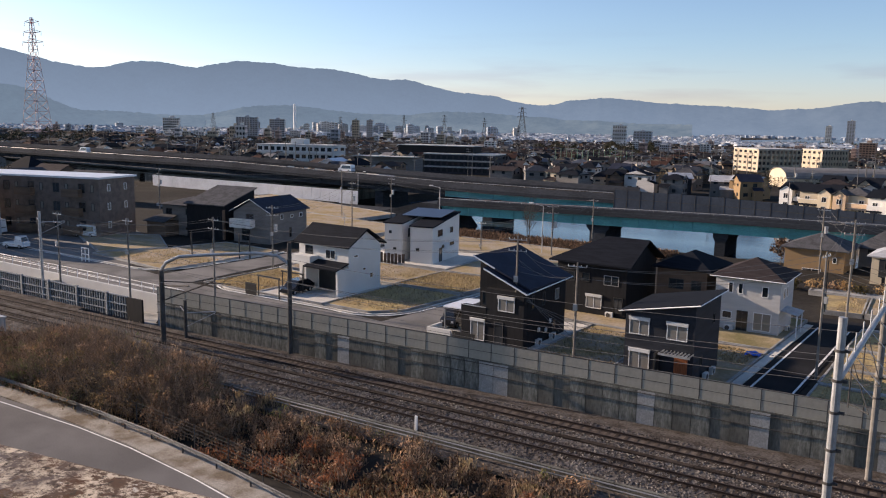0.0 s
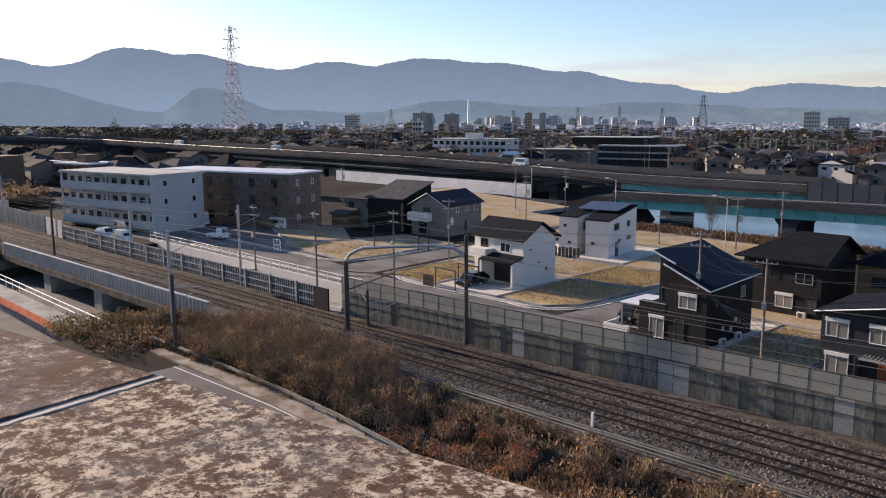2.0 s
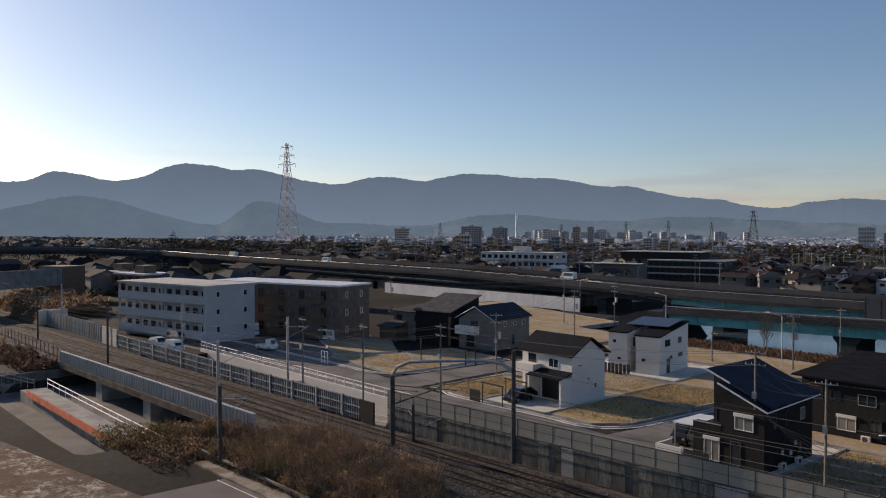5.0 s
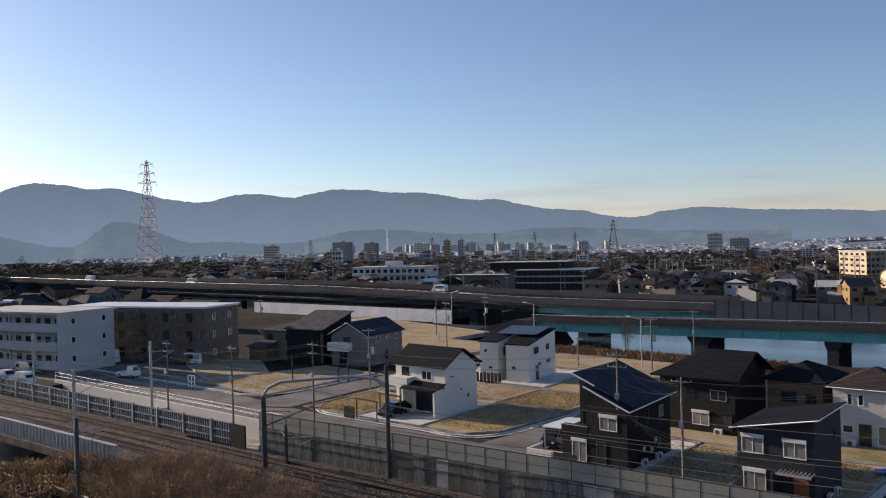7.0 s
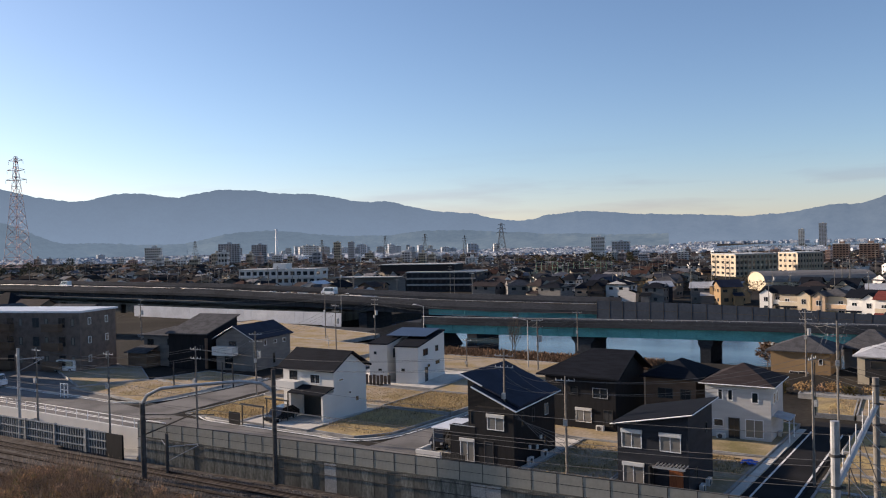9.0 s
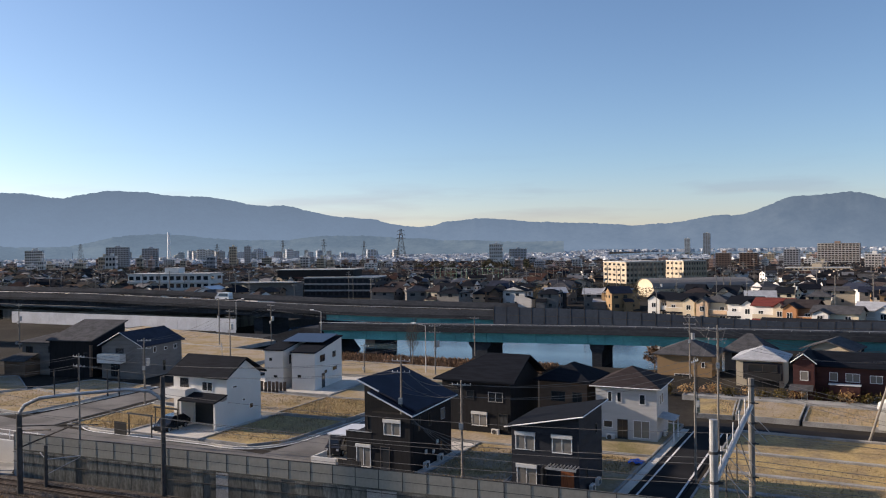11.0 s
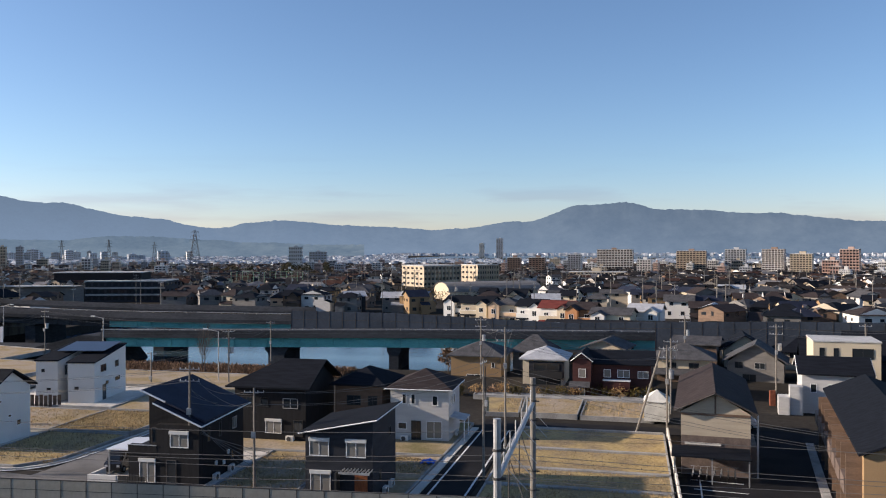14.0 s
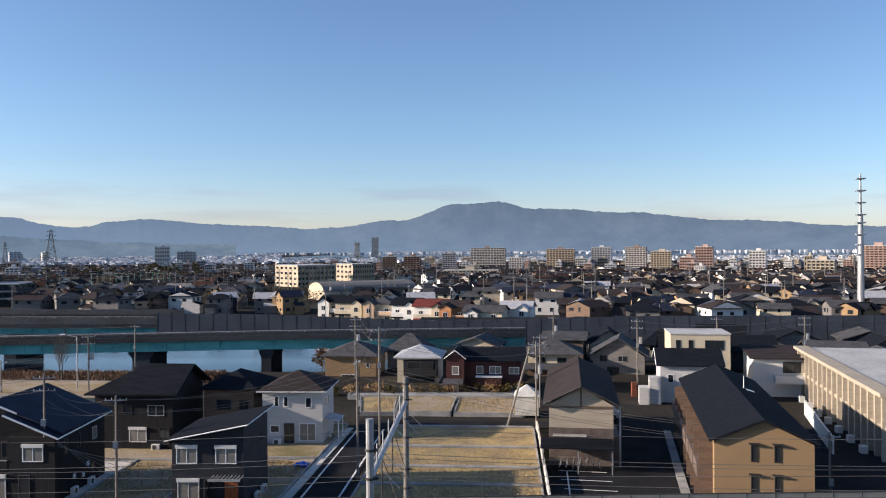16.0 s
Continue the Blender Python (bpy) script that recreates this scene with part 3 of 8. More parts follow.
def ground_height(x, v):
    if -127 < x < -14 and 123.5 < v < 215:
        return -4.5
    if -130 < x < -80 and 24 < v < 49.2:
        return -4.6
    if -118 < x < -68 and 49.2 <= v < 54.6:
        return max(-4.6, -1.6 + (x + 68) * 0.1)
    if v < 32.1:
        return -2.1
    if v < 51.1:
        return -2.1 + min(1, (v - 32) / 6.5) * 0.85 if v < 45 or x < -75 else -1.95
    return fall(v)


xs = [-4900, -2500, -1200, -600, -300, -200, -150, -131, -129.5, -127.5, -126.5, -118.5, -117.5, -110, -100, -90, -81, -79.5, -70, -68.5, -67, -60, -50, -40, -30, -20, -15, -13.5, 0, 20, 45, 100, 250, 600, 1200, 2500, 4900]
vs = [-4900, -1500, -400, -100, 0, 20, 23.5, 24.5, 28, 32, 33.5, 35, 37, 38.6, 42, 46, 49.1, 49.3, 51, 51.15, 52.8, 54.5, 54.7, 60, 75, 90, 110, 119, 123, 126, 134, 160, 190, 213, 217, 240, 300, 360, 430, 500, 580, 660, 750, 850, 1000, 1200, 1500, 2000, 2500, 4900]
verts = [(x, v + (lean_y(x) if -150 < v < 120 else 0), ground_height(x, v)) for v in vs for x in xs]
nx = len(xs)
faces = [(j * nx + i, j * nx + i + 1, (j + 1) * nx + i + 1, (j + 1) * nx + i) for j in range(len(vs) - 1) for i in range(nx - 1)]
tagged(new("ground", raw("ground", verts, faces, M["ground"])), "bare brownish ground under the town and railway", "ground", kind="structure")


def slab(name, pts, z, material, label, category, th=0.3, kind="structure"):
    bm = bmesh.new()
    poly(bm, [(x, y, z) for x, y in pts], th)
    return solid(name, bm, M[material], label, category, kind=kind)


# water
bm = bmesh.new()
poly(bm, [(-150, 119, -2.0), (-8, 119, -2.0), (-8, 220, -2.0), (-150, 220, -2.0)])
solid("water", bm, M["water"], "calm blue river water below the bridge", "water", kind="structure")
bm = bmesh.new()
poly(bm, [(-850, 2500, -24.6), (2600, 2300, -24.6), (3900, 3300, -24.6), (-700, 4560, -24.6)])
solid("lake", bm, M["water"], "pale lake far behind the town", "water", kind="structure")

# roads and yards
roads = thing("road", pose(0, 0, 0), "dark asphalt streets of a new housing estate", "road", kind="structure")


def road_piece(name, pts, z, material):
    bm = bmesh.new()
    poly(bm, [(x, y, z) for x, y in pts], 0.25)
    return part(name, bm, M[material], roads)


road_piece("asphalt", [(-136, 53.95), (-68, 53.95), (-66.5, 51.6), (-4, 55.0), (40, 57), (40, 58), (-4, 57.2), (-41, 59.7), (-46, 59.9), (-50, 60.4), (-69, 60.5), (-79, 61.2), (-92, 63.3), (-136, 64)], 0.05, "asphalt")
road_piece("asphalt", [(-47.0, 60), (-41.2, 59.5), (-40.6, 74), (-41, 88), (-45.5, 88), (-45.6, 75), (-46.3, 66)], 0.056, "asphalt")
road_piece("asphalt", [(-83, 61), (-76.2, 61), (-77.2, 74), (-77.5, 104), (-82.2, 104), (-82.8, 74)], 0.06, "asphalt")
road_piece("asphalt", [(-136, 63.8), (-91, 63.0), (-97, 72), (-104, 78), (-122, 86), (-145, 80)], 0.055, "asphalt")
# streets and parking on the right, building shade partly in their dark tone
road_piece("asphalt", [(-13.8, 56), (-10.0, 56), (-9.2, 85), (8, 85), (8, 88.2), (-12.6, 89)], 0.062, "dark_asphalt")
road_piece("asphalt", [(6.2, 57), (16.6, 57.5), (21.5, 88), (8.8, 90), (7.0, 70)], 0.05, "dark_asphalt")
road_piece("asphalt", [(23.5, 58), (60, 56), (60, 110), (41, 112), (39, 88), (28, 84)], 0.05, "dark_asphalt")


def strip(name, pts, w, z, material, parent, h=0.012):
    """A painted line or a kerb along points."""
    bm = bmesh.new()
    for (xa, ya), (xb, yb) in zip(pts, pts[1:]):
        d = Vector((xb - xa, yb - ya)).normalized() * (w / 2)
        n = Vector((-d.y, d.x))
        poly(bm, [(xa - n.x - d.x * .2, ya - n.y - d.y * .2, z), (xb - n.x + d.x * .2, yb - n.y + d.y * .2, z), (xb + n.x + d.x * .2, yb + n.y + d.y * .2, z), (xa + n.x - d.x * .2, ya + n.y - d.y * .2, z)], h)
    return part(name, bm, M[material], parent)


def curve_pts(a, b, c, n=8):
    return [((1 - t) ** 2 * a[0] + 2 * t * (1 - t) * b[0] + t * t * c[0], (1 - t) ** 2 * a[1] + 2 * t * (1 - t) * b[1] + t * t * c[1]) for t in [i / n for i in range(n + 1)]]


for w, off in ((0.18, 0.0), (0.3, 0.55)):
    m = "paint" if w < 0.2 else "pale_concrete"
    strip("kerb" if off else "line", [(-76.0 + off, 88), (-75.4 + off, 70)] + curve_pts((-75.4 + off, 70), (-75 + off, 61 + off), (-69, 60.6 + off)) + [(-54, 60.7 + off)] + curve_pts((-54, 60.7 + off), (-47.2 - off, 59.4 + off), (-46.4 - off, 66)) + [(-45.7 - off, 75), (-45.6 - off, 88)], w, 0.10 if not off else 0.16, m, roads, 0.03 if not off else 0.2)
strip("line", [(-40.9, 74)] + curve_pts((-41.0, 66), (-41.6, 60.2), (-38, 59.6)), 0.16, 0.09, "paint", roads)
strip("line", [(-13.2, 57), (-12.2, 84)], 0.16, 0.09, "paint", roads)
strip("line", [(-10.3, 57), (-9.5, 84)], 0.16, 0.09, "paint", roads)
strip("kerb", [(-14.3, 57), (-13.1, 84.5)], 0.7, 0.12, "pale_concrete", roads, 0.2)
strip("line", [(-131, 62.6), (-92, 62.4)] + curve_pts((-92, 62.4), (-84, 61.5), (-83.4, 68)) + [(-83.2, 84)], 0.16, 0.10, "paint", roads)
strip("kerb", [(-131, 63.2), (-92, 63.0)] + curve_pts((-92, 63.0), (-84.6, 62.0), (-84, 68)) + [(-83.8, 84)], 0.3, 0.14, "pale_concrete", roads, 0.2)
strip("line", [(-116, 57.2), (-70, 56.2)], 0.14, 0.09, "paint", roads)
for k in range(5):
    strip("line", [(7.2, 58.6 + 2.6 * k), (11.2, 58.0 + 2.6 * k)], 0.12, 0.09, "paint", roads)
strip("line", [(7.2, 58.6), (7.9, 69)], 0.12, 0.092, "paint", roads)

# house lots: slightly raised earth behind low concrete edges


def lot(pts, z, material, label):
    ob = thing("house_lot", pose(0, 0, 0), label, "vacant lot", "lots of the new estate")
    bm = bmesh.new()
    poly(bm, [(x, y, z) for x, y in pts], 0.5)
    part("earth", bm, M[material], ob)
    ring = list(pts) + [pts[0]]
    strip("edge_wall", ring, 0.16, z + 0.10, "concrete", ob, z + 0.3)
    return ob


lot([(-74.6, 61.8), (-66, 61.6), (-66, 73), (-74.8, 74)], 0.16, "grass", "vacant lot of yellow dry grass behind a low kerb")
lot([(-65.8, 61.8), (-56.2, 61.8), (-56.2, 74), (-65.8, 74)], 0.15, "pale_concrete", "concrete yard of a white house")
lot([(-56, 61.8), (-50, 61.6), (-47.6, 64.4), (-46.9, 74), (-56, 74)], 0.25, "grass", "vacant lot of bare earth with sparse grass")
lot([(-56, 74.2), (-46.8, 74.2), (-46.6, 84), (-56, 84)], 0.45, "grass", "vacant lot of yellow dry grass behind a low wall")
lot([(-74.6, 74.4), (-56.2, 74.2), (-56.2, 84), (-74.6, 85)], 0.35, "soil", "vacant lot of bare earth behind a low wall")
lot([(-56, 84.2), (-46.6, 84.2), (-46, 100), (-57, 100)], 0.55, "soil", "vacant sandy lot beside a white house")
lot([(-74, 86), (-57, 86), (-58, 100), (-75, 100)], 0.3, "pale_concrete", "concrete yard of a white two-part house")
lot([(-103, 66), (-84.6, 63.8), (-84.2, 73), (-98, 75.5)], 0.2, "soil", "vacant sandy lot beside the car park")
lot([(-98, 75.8), (-84.2, 73.3), (-84, 83), (-96, 84)], 0.3, "soil", "vacant sandy lot behind a low concrete wall")
lot([(-122, 75.5), (-103, 67), (-99, 75.5), (-110, 82.5)], 0.25, "soil", "vacant sandy lot beside parked vans")
lot([(-40.6, 57.6), (-30.2, 57.8), (-30.2, 71), (-40.3, 71)], 0.12, "pale_concrete", "concrete yard of a dark house")
lot([(-30, 58), (-23.2, 58.2), (-23.2, 71), (-30, 71)], 0.2, "soil", "narrow vacant lot of sandy earth")
lot([(-40, 71.4), (-27, 71.4), (-27, 88), (-40.3, 88)], 0.18, "soil", "sandy yard of a large dark house")
lot([(-23, 57.4), (-14.8, 57.6), (-14.2, 72), (-23, 71.6)], 0.15, "soil", "sandy yard with a blue sheet lying on it")
lot([(-26.8, 72), (-14.1, 72.2), (-13.6, 86), (-26.8, 88)], 0.2, "shaded_lot", "shaded yard of a white house")
for y0, y1, m in ((57.6, 63.6, "grass"), (63.8, 68.6, "grass"), (68.8, 75.2, "grass"), (75.4, 83.4, "grass")):
    lot([(-9.2 + (y0 - 57) * 0.03, y0 + 0.5), (5.2 + (y0 - 57) * 0.03, y0), (5.2 + (y1 - 57) * 0.03, y1), (-9.2 + (y1 - 57) * 0.03, y1 + 0.5)], 0.25 + (y0 - 57) * 0.01, m, "terraced vacant lot of yellow dry grass")
terrace = thing("terrace_kerbs", pose(0, 0, 0), "pale concrete kerbs between terraced lots", "kerb", kind="structure")
for y0, z in ((63.7, 0.4), (68.7, 0.46), (75.3, 0.54), (83.4, 0.6)):
    strip("kerb", [(-9.0 + (y0 - 57) * 0.03, y0 + 0.45), (5.1 + (y0 - 57) * 0.03, y0 - 0.02)], 0.5, z, "concrete", terrace, 0.4)
lot([(-13, 91), (-9.3, 91.2), (-9.8, 100.4), (-14.4, 100.4)], 0.4, "grass", "vacant lot of dry grass below old houses")
lot([(-9, 91.2), (-2.8, 90.9), (-2.4, 100.2), (-9.4, 100.4)], 0.5, "soil", "vacant lot of bare earth below old houses")
lot([(-2.4, 90.9), (5.4, 90.6), (6.0, 99.8), (-2.0, 100.2)], 0.4, "soil", "vacant lot of bare earth below a red house")
lot([(-16, 100.9), (7, 100.3), (7, 102.4), (-16, 103.0)], 0.5, "concrete", "raised concrete lane below old houses")
lot([(-150, 112), (-84, 104), (-83, 116), (-118, 122), (-150, 140)], 0.5, "soil", "levelled sandy building land by the river")
lot([(-150, 140.5), (-118, 122.5), (-100, 119.5), (-100, 132), (-150, 146)], 0.45, "soil", "levelled sandy ground below the viaduct")
lot([(-82, 102), (-46, 100.5), (-45, 112), (-84, 114)], 0.3, "soil", "sandy waste ground on the river bank")

# railway: ballast bed, two tracks, retaining wall and fences
RAIL_TILT = 0.033


def rail_y(base, x):
    return base + RAIL_TILT * (x + 8)


bed = thing("railway_track_bed", pose(0, 0, 0), "brown ballast bed of a double-track railway", "railway", kind="structure")
bm = bmesh.new()
for a, b, far in ((-320, -132, 51.2), (-132, -78, 51.2), (-78, 60, 50.3)):
    va = [(a, rail_y(39.6, a)), (b, rail_y(39.6, b)), (b, rail_y(far, b)), (a, rail_y(far, a))]
    poly(bm, [(x, y, -1.036) for x, y in va], 0.2 if a != -132 else 0.8)
part("ballast", bm, M["ballast"], bed)
for a, b in ((-67.5, -30), (-30, 10), (10, 42)):
    bm = bmesh.new()
    poly(bm, [(a, rail_y(50.3, a), -1.036), (b, rail_y(50.3, b), -1.036), (b, 50.15 + (b + 67.5) * 0.0621, -1.6), (a, 50.15 + (a + 67.5) * 0.0621, -1.6)], 0.3)
    part("ballast_shoulder", bm, M["ballast"], bed)
for y0, y1 in ((47.9, 49.6),):
    bm = bmesh.new()
    poly(bm, [(-320, rail_y(y0, -320), -1.031), (60, rail_y(y0, 60), -1.031), (60, rail_y(y1, 60), -1.031), (-320, rail_y(y1, -320), -1.031)], 0.02)
    part("stained_ballast", bm, M["rust_ballast"], bed)
stones_v, stones_f = [], []
srnd = random.Random(3)
for k in range(34000):
    x = srnd.uniform(-62, 6)
    v = srnd.uniform(41.5, 53.4)
    if 44.0 < v < 44.15 or 45.05 < v < 45.2 or 48.0 < v < 49.5 or v > 50.3:
        continue
    y = rail_y(v, x)
    s, q = srnd.uniform(0.05, 0.11), len(stones_v)
    a = srnd.uniform(0, 6.28)
    for j in range(3):
        stones_v.append((x + s * math.cos(a + j * 2.1), y + s * math.sin(a + j * 2.1), -1.045))
    stones_v.append((x + srnd.uniform(-.03, .03), y + srnd.uniform(-.03, .03), -1.045 + s * 0.9))
    stones_f += [(q, q + 1, q + 3), (q + 1, q + 2, q + 3), (q + 2, q, q + 3)]
M["stone"] = mat("ballast_stone", (0.175, 0.158, 0.143), 0.95, 0, 0.3, 0.4, tint=(0.11, 0.093, 0.08), island=0.65)
tagged(part("loose_stone", raw("loose_stone", stones_v, stones_f, M["stone"]), None, bed), kind="stuff")

SLEEPER = {}
for key, m in (("sleeper", "sleeper"), ("wood", "wood_sleeper")):
    bm = bmesh.new()
    quadbox(bm, -0.11, 0.11, -1.0, 1.0, 0, 0.13)
    tip = [bm.faces.new([bm.verts.new(p) for p in ((-.1, -1.005, .02), (.1, -1.005, .02), (.1, -.72, .135), (-.1, -.72, .135))])]
    SLEEPER[key] = mesh("sleeper", bm, M[m])
    if key == "sleeper":
        SLEEPER[key].materials.append(M["pale_concrete"])
        for fc in SLEEPER[key].polygons:
            if len({round(SLEEPER[key].vertices[v].co.y, 3) for v in fc.vertices} & {-1.005, -0.72}) == 2:
                fc.material_index = 1
for base, near in ((48.75, False), (44.6, True)):
    tr = thing("railway_track", pose(0, 0, 0), "rusty rails on concrete sleepers" if not near else "rusty rails on dark weathered sleepers", "railway track", "railway tracks")
    for off in (-0.534, 0.534):
        bm = bmesh.new()
        for b in ((-0.07, 0.07, 0, 0.03), (-0.015, 0.015, 0.03, 0.11), (-0.035, 0.035, 0.11, 0.16)):
            x0, x1 = -320, 60
            v = [(x, rail_y(base + off, x) + s, -1.02 + z) for x in (x0, x1) for s, z in ((b[0], b[2]), (b[1], b[2]), (b[1], b[3]), (b[0], b[3]))]
            vv = [bm.verts.new(p) for p in v]
            for f in ((0, 1, 5, 4), (1, 2, 6, 5), (2, 3, 7, 6), (3, 0, 4, 7)):
                bm.faces.new([vv[i] for i in f])
        part("rail", bm, M["rail"], tr)
    x = 4.0
    while x > -100:
        o = part("sleeper", SLEEPER["wood" if near else "sleeper"], None, tr)
        o.matrix_basis = pose(x, rail_y(base, x), -1.14, 0, 0, 1.9)
        x -= 0.66
    fv, ff = [], []
    while x > -318:
        q = len(fv)
        y = rail_y(base, x)
        fv += [(x - .11, y - 1, -1.03), (x + .11, y - 1, -1.03), (x + .11, y + 1, -1.03), (x - .11, y + 1, -1.03)]
        ff.append((q, q + 1, q + 2, q + 3))
        x -= 0.66
    tagged(part("far_sleeper", raw("far_sleeper", fv, ff, M["wood_sleeper"]), None, tr), kind="stuff")

trough = thing("cable_trough", pose(0, 0, 0), "low brown concrete cable trough between two tracks", "cable trough", kind="structure")
bm = bmesh.new()
for k in range(40):
    x = 4 - k * 2.4
    quadbox(bm, 0, 2.36, -0.2, 0.2, -1.14, -0.93, pose(x, rail_y(46.75, x), 0, 0, 0, 1.9))
part("cover", bm, M["wood_sleeper"], trough)
for base, h, m, nm in ((41.3, -0.55, "dark_concrete", "low_track_wall"),):
    w = thing(nm, pose(0, 0, 0), "low dark concrete wall along the ballast edge", "wall", kind="structure")
    for k in range(28):
        x = 2 - k * 2.5
        bm = bmesh.new()
        quadbox(bm, 0, 2.47, -0.12, 0.12, -2.2, h, pose(x, rail_y(base, x) - 0.2, 0, 0, 0, 1.9))
        part("segment", bm, M[m], w)
    bm = bmesh.new()
    for z in (-0.35, -0.1):
        tube(bm, (3, rail_y(base, 3) - 0.9, z - 0.3), (-68, rail_y(base, -68) - 0.9, z - 0.3), 0.05, n=6)
    part("cable_duct", bm, M["bridge_grey"], w)

# retaining wall with grey panels on top
WA, WB = Vector((-67.5, 50.1)), Vector((42, 56.9))
wd = (WB - WA).normalized()
wang = math.degrees(math.atan2(wd.y, wd.x))
wlen = (WB - WA).length
barrier = thing("retaining_wall", pose(WA.x, WA.y, 0, 0, 0, wang), "stained concrete retaining wall topped by grey barrier panels", "wall", kind="structure")
addbox(barrier, "base", "dark_concrete", 0, wlen, 0.0, 0.45, -2.2, 0.82)
addbox(barrier, "coping", "dark_concrete", 0, wlen, -0.03, 0.5, 0.82, 0.92)
n = int(wlen / 1.25)
pm = {}
brnd = random.Random(5)
for k in range(n):
    x = k * 1.25
    if brnd.random() < 0.88:
        key = brnd.choice(("stained_concrete", "stained_concrete", "dark_concrete", "stained_concrete", "concrete" if brnd.random() < 0.75 else "stained_concrete"))
        if key not in pm:
            bm = bmesh.new()
            quadbox(bm, 0.02, 1.23, -0.05, 0.0, -1.75, 0.80)
            pm[key] = mesh("wall_panel", bm, M[key])
        part("wall_panel", pm[key], None, barrier).matrix_basis = pose(x, 0, 0)
bm = bmesh.new()
quadbox(bm, 0.03, 1.93, 0.02, 0.06, 0.93, 2.32)
PANEL = mesh("panel", bm, M["barrier"])
bm = bmesh.new()
quadbox(bm, -0.03, 0.03, 0.008, 0.16, 0.92, 2.36)
POST = mesh("post", bm, M["galv_dark"])
for k in range(int(wlen / 1.96)):
    part("panel", PANEL, None, barrier).matrix_basis = pose(k * 1.96, 0, 0)
    part("post", POST, None, barrier).matrix_basis = pose(k * 1.96, 0, 0)
for z, t in ((2.32, 0.06), (1.6, 0.035)):
    addbox(barrier, "top_rail" if t > 0.05 else "mid_rail", "galv_dark", 0, wlen, 0.012, 0.08, z, z + t)
bm = bmesh.new()
for a in range(2):
    tube(bm, (0, -0.09, 0.66 - a * 0.85), (wlen, -0.09, 0.66 - a * 0.85), 0.03, n=5)
part("cable", bm, M["galv_dark"], barrier)

# slatted blue-grey fence on the railway's far side
FA, FB = Vector((-142, 48.0)), Vector((-71.0, 49.2))
fd = (FB - FA).normalized()
fang, flen = math.degrees(math.atan2(fd.y, fd.x)), (FB - FA).length
slat_fence = thing("slatted_noise_fence", pose(FA.x, FA.y, 0, 0, 0, fang), "blue-grey slatted metal noise fence beside the railway", "fence")
bm = bmesh.new()
quadbox(bm, -0.05, 0.05, -0.05, 0.05, -1.2, 1.02)
SL = mesh("slat", bm, M["panel_blue"])
for k in range(int(flen / 0.42)):
    part("slat", SL, None, slat_fence).matrix_basis = pose(k * 0.42, 0, 0)
for z in (-0.7, 0.1, 0.97):
    addbox(slat_fence, "rail", "galv" if z > 1 else "panel_blue", 0, flen, -0.09, 0.03, z, z + 0.12)
addbox(slat_fence, "backing", "panel_dark", 0, flen, 0.06, 0.12, -2.2, 0.95)
bm = bmesh.new()
quadbox(bm, -0.12, 0.12, -0.14, 0.14, -1.25, 1.15)
FP = mesh("post", bm, M["galv"])
for k in range(int(flen / 5.2) + 1):
    part("post", FP, None, slat_fence).matrix_basis = pose(k * 5.2, 0, 0)
addbox(slat_fence, "end_panel", "black_wall", flen - 0.1, flen + 2.3, -0.1, 0.1, -2.2, 1.0)
slat2 = thing("slatted_noise_fence", pose(-189, 48.2, 0, 0, 0, 0.3), "tall blue-grey slatted noise fence beside the railway", "fence")
bm = bmesh.new()
quadbox(bm, -0.16, 0.16, -0.12, 0.12, -1.25, 1.9)
F2 = mesh("slat", bm, M["panel_blue"])
for k in range(38):
    part("slat", F2, None, slat2).matrix_basis = pose(k * 1.0, 0, 0)
addbox(slat2, "backing", "panel_dark", 0, 38, 0.08, 0.16, -1.25, 1.7)
wl = thing("concrete_fence_wall", pose(-150.2, 48.1, 0, 0, 0, 0.5), "pale concrete wall panels beside the railway", "wall")
for k in range(3):
    addbox(wl, "panel", "pale_concrete", k * 2.4 + (0.6 if k > 1 else 0), k * 2.4 + 2.2 + (0.6 if k > 1 else 0), 0, 0.2, -1.25, 1.75)

# underpass ramp north of the tracks
ramp = thing("underpass_ramp", pose(0, 0, 0), "pale concrete ramp wall with a pipe handrail", "ramp", kind="structure")
bm = bmesh.new()
poly(bm, [(-121, 53.6, 0.5), (-68, 53.6, 0.35), (-68, 53.6, -1.4), (-100, 53.6, -4.6), (-121, 53.6, -4.6)], 0.3, (0, 1, 0))
part("wall", bm, M["white_wall"], ramp)
bm = bmesh.new()
poly(bm, [(-117.5, 49.4, -4.5), (-68, 49.9, -1.5), (-68, 53.6, -1.5), (-117.5, 53.6, -4.5)], 0.2)
part("ramp_floor", bm, M["concrete"], ramp)
bm = bmesh.new()
for z in (0.6, 1.1):
    tube(bm, (-121, 53.75, z + 0.4), (-68, 53.75, z + 0.25), 0.032, n=6)
for k in range(27):
    x = -121 + k * 2.0
    y = 53.75
    tube(bm, (x, y, 0.4), (x, y, 1.45), 0.035, n=6)
part("handrail", bm, M["white_trim"], ramp)
bm = bmesh.new()
for k in range(14):
    quadbox(bm, -95 + k * 0.34, -94.66 + k * 0.34, 51.4, 53.58, -3.6, -2.4 + k * 0.17)
part("step", bm, M["pale_concrete"], ramp)

# railway bridge girder over the underpass
rb = thing("railway_bridge", pose(0, 0, 0), "silver ribbed steel girder bridge over an underpass", "bridge", kind="structure")
GA, GB = (-131, 35.8), (-73.5, 38.0)
ga = math.degrees(math.atan2(GB[1] - GA[1], GB[0] - GA[0]))
gl = math.hypot(GB[0] - GA[0], GB[1] - GA[1])
gm = pose(GA[0], GA[1], 0, 0, 0, ga)
bm = bmesh.new()
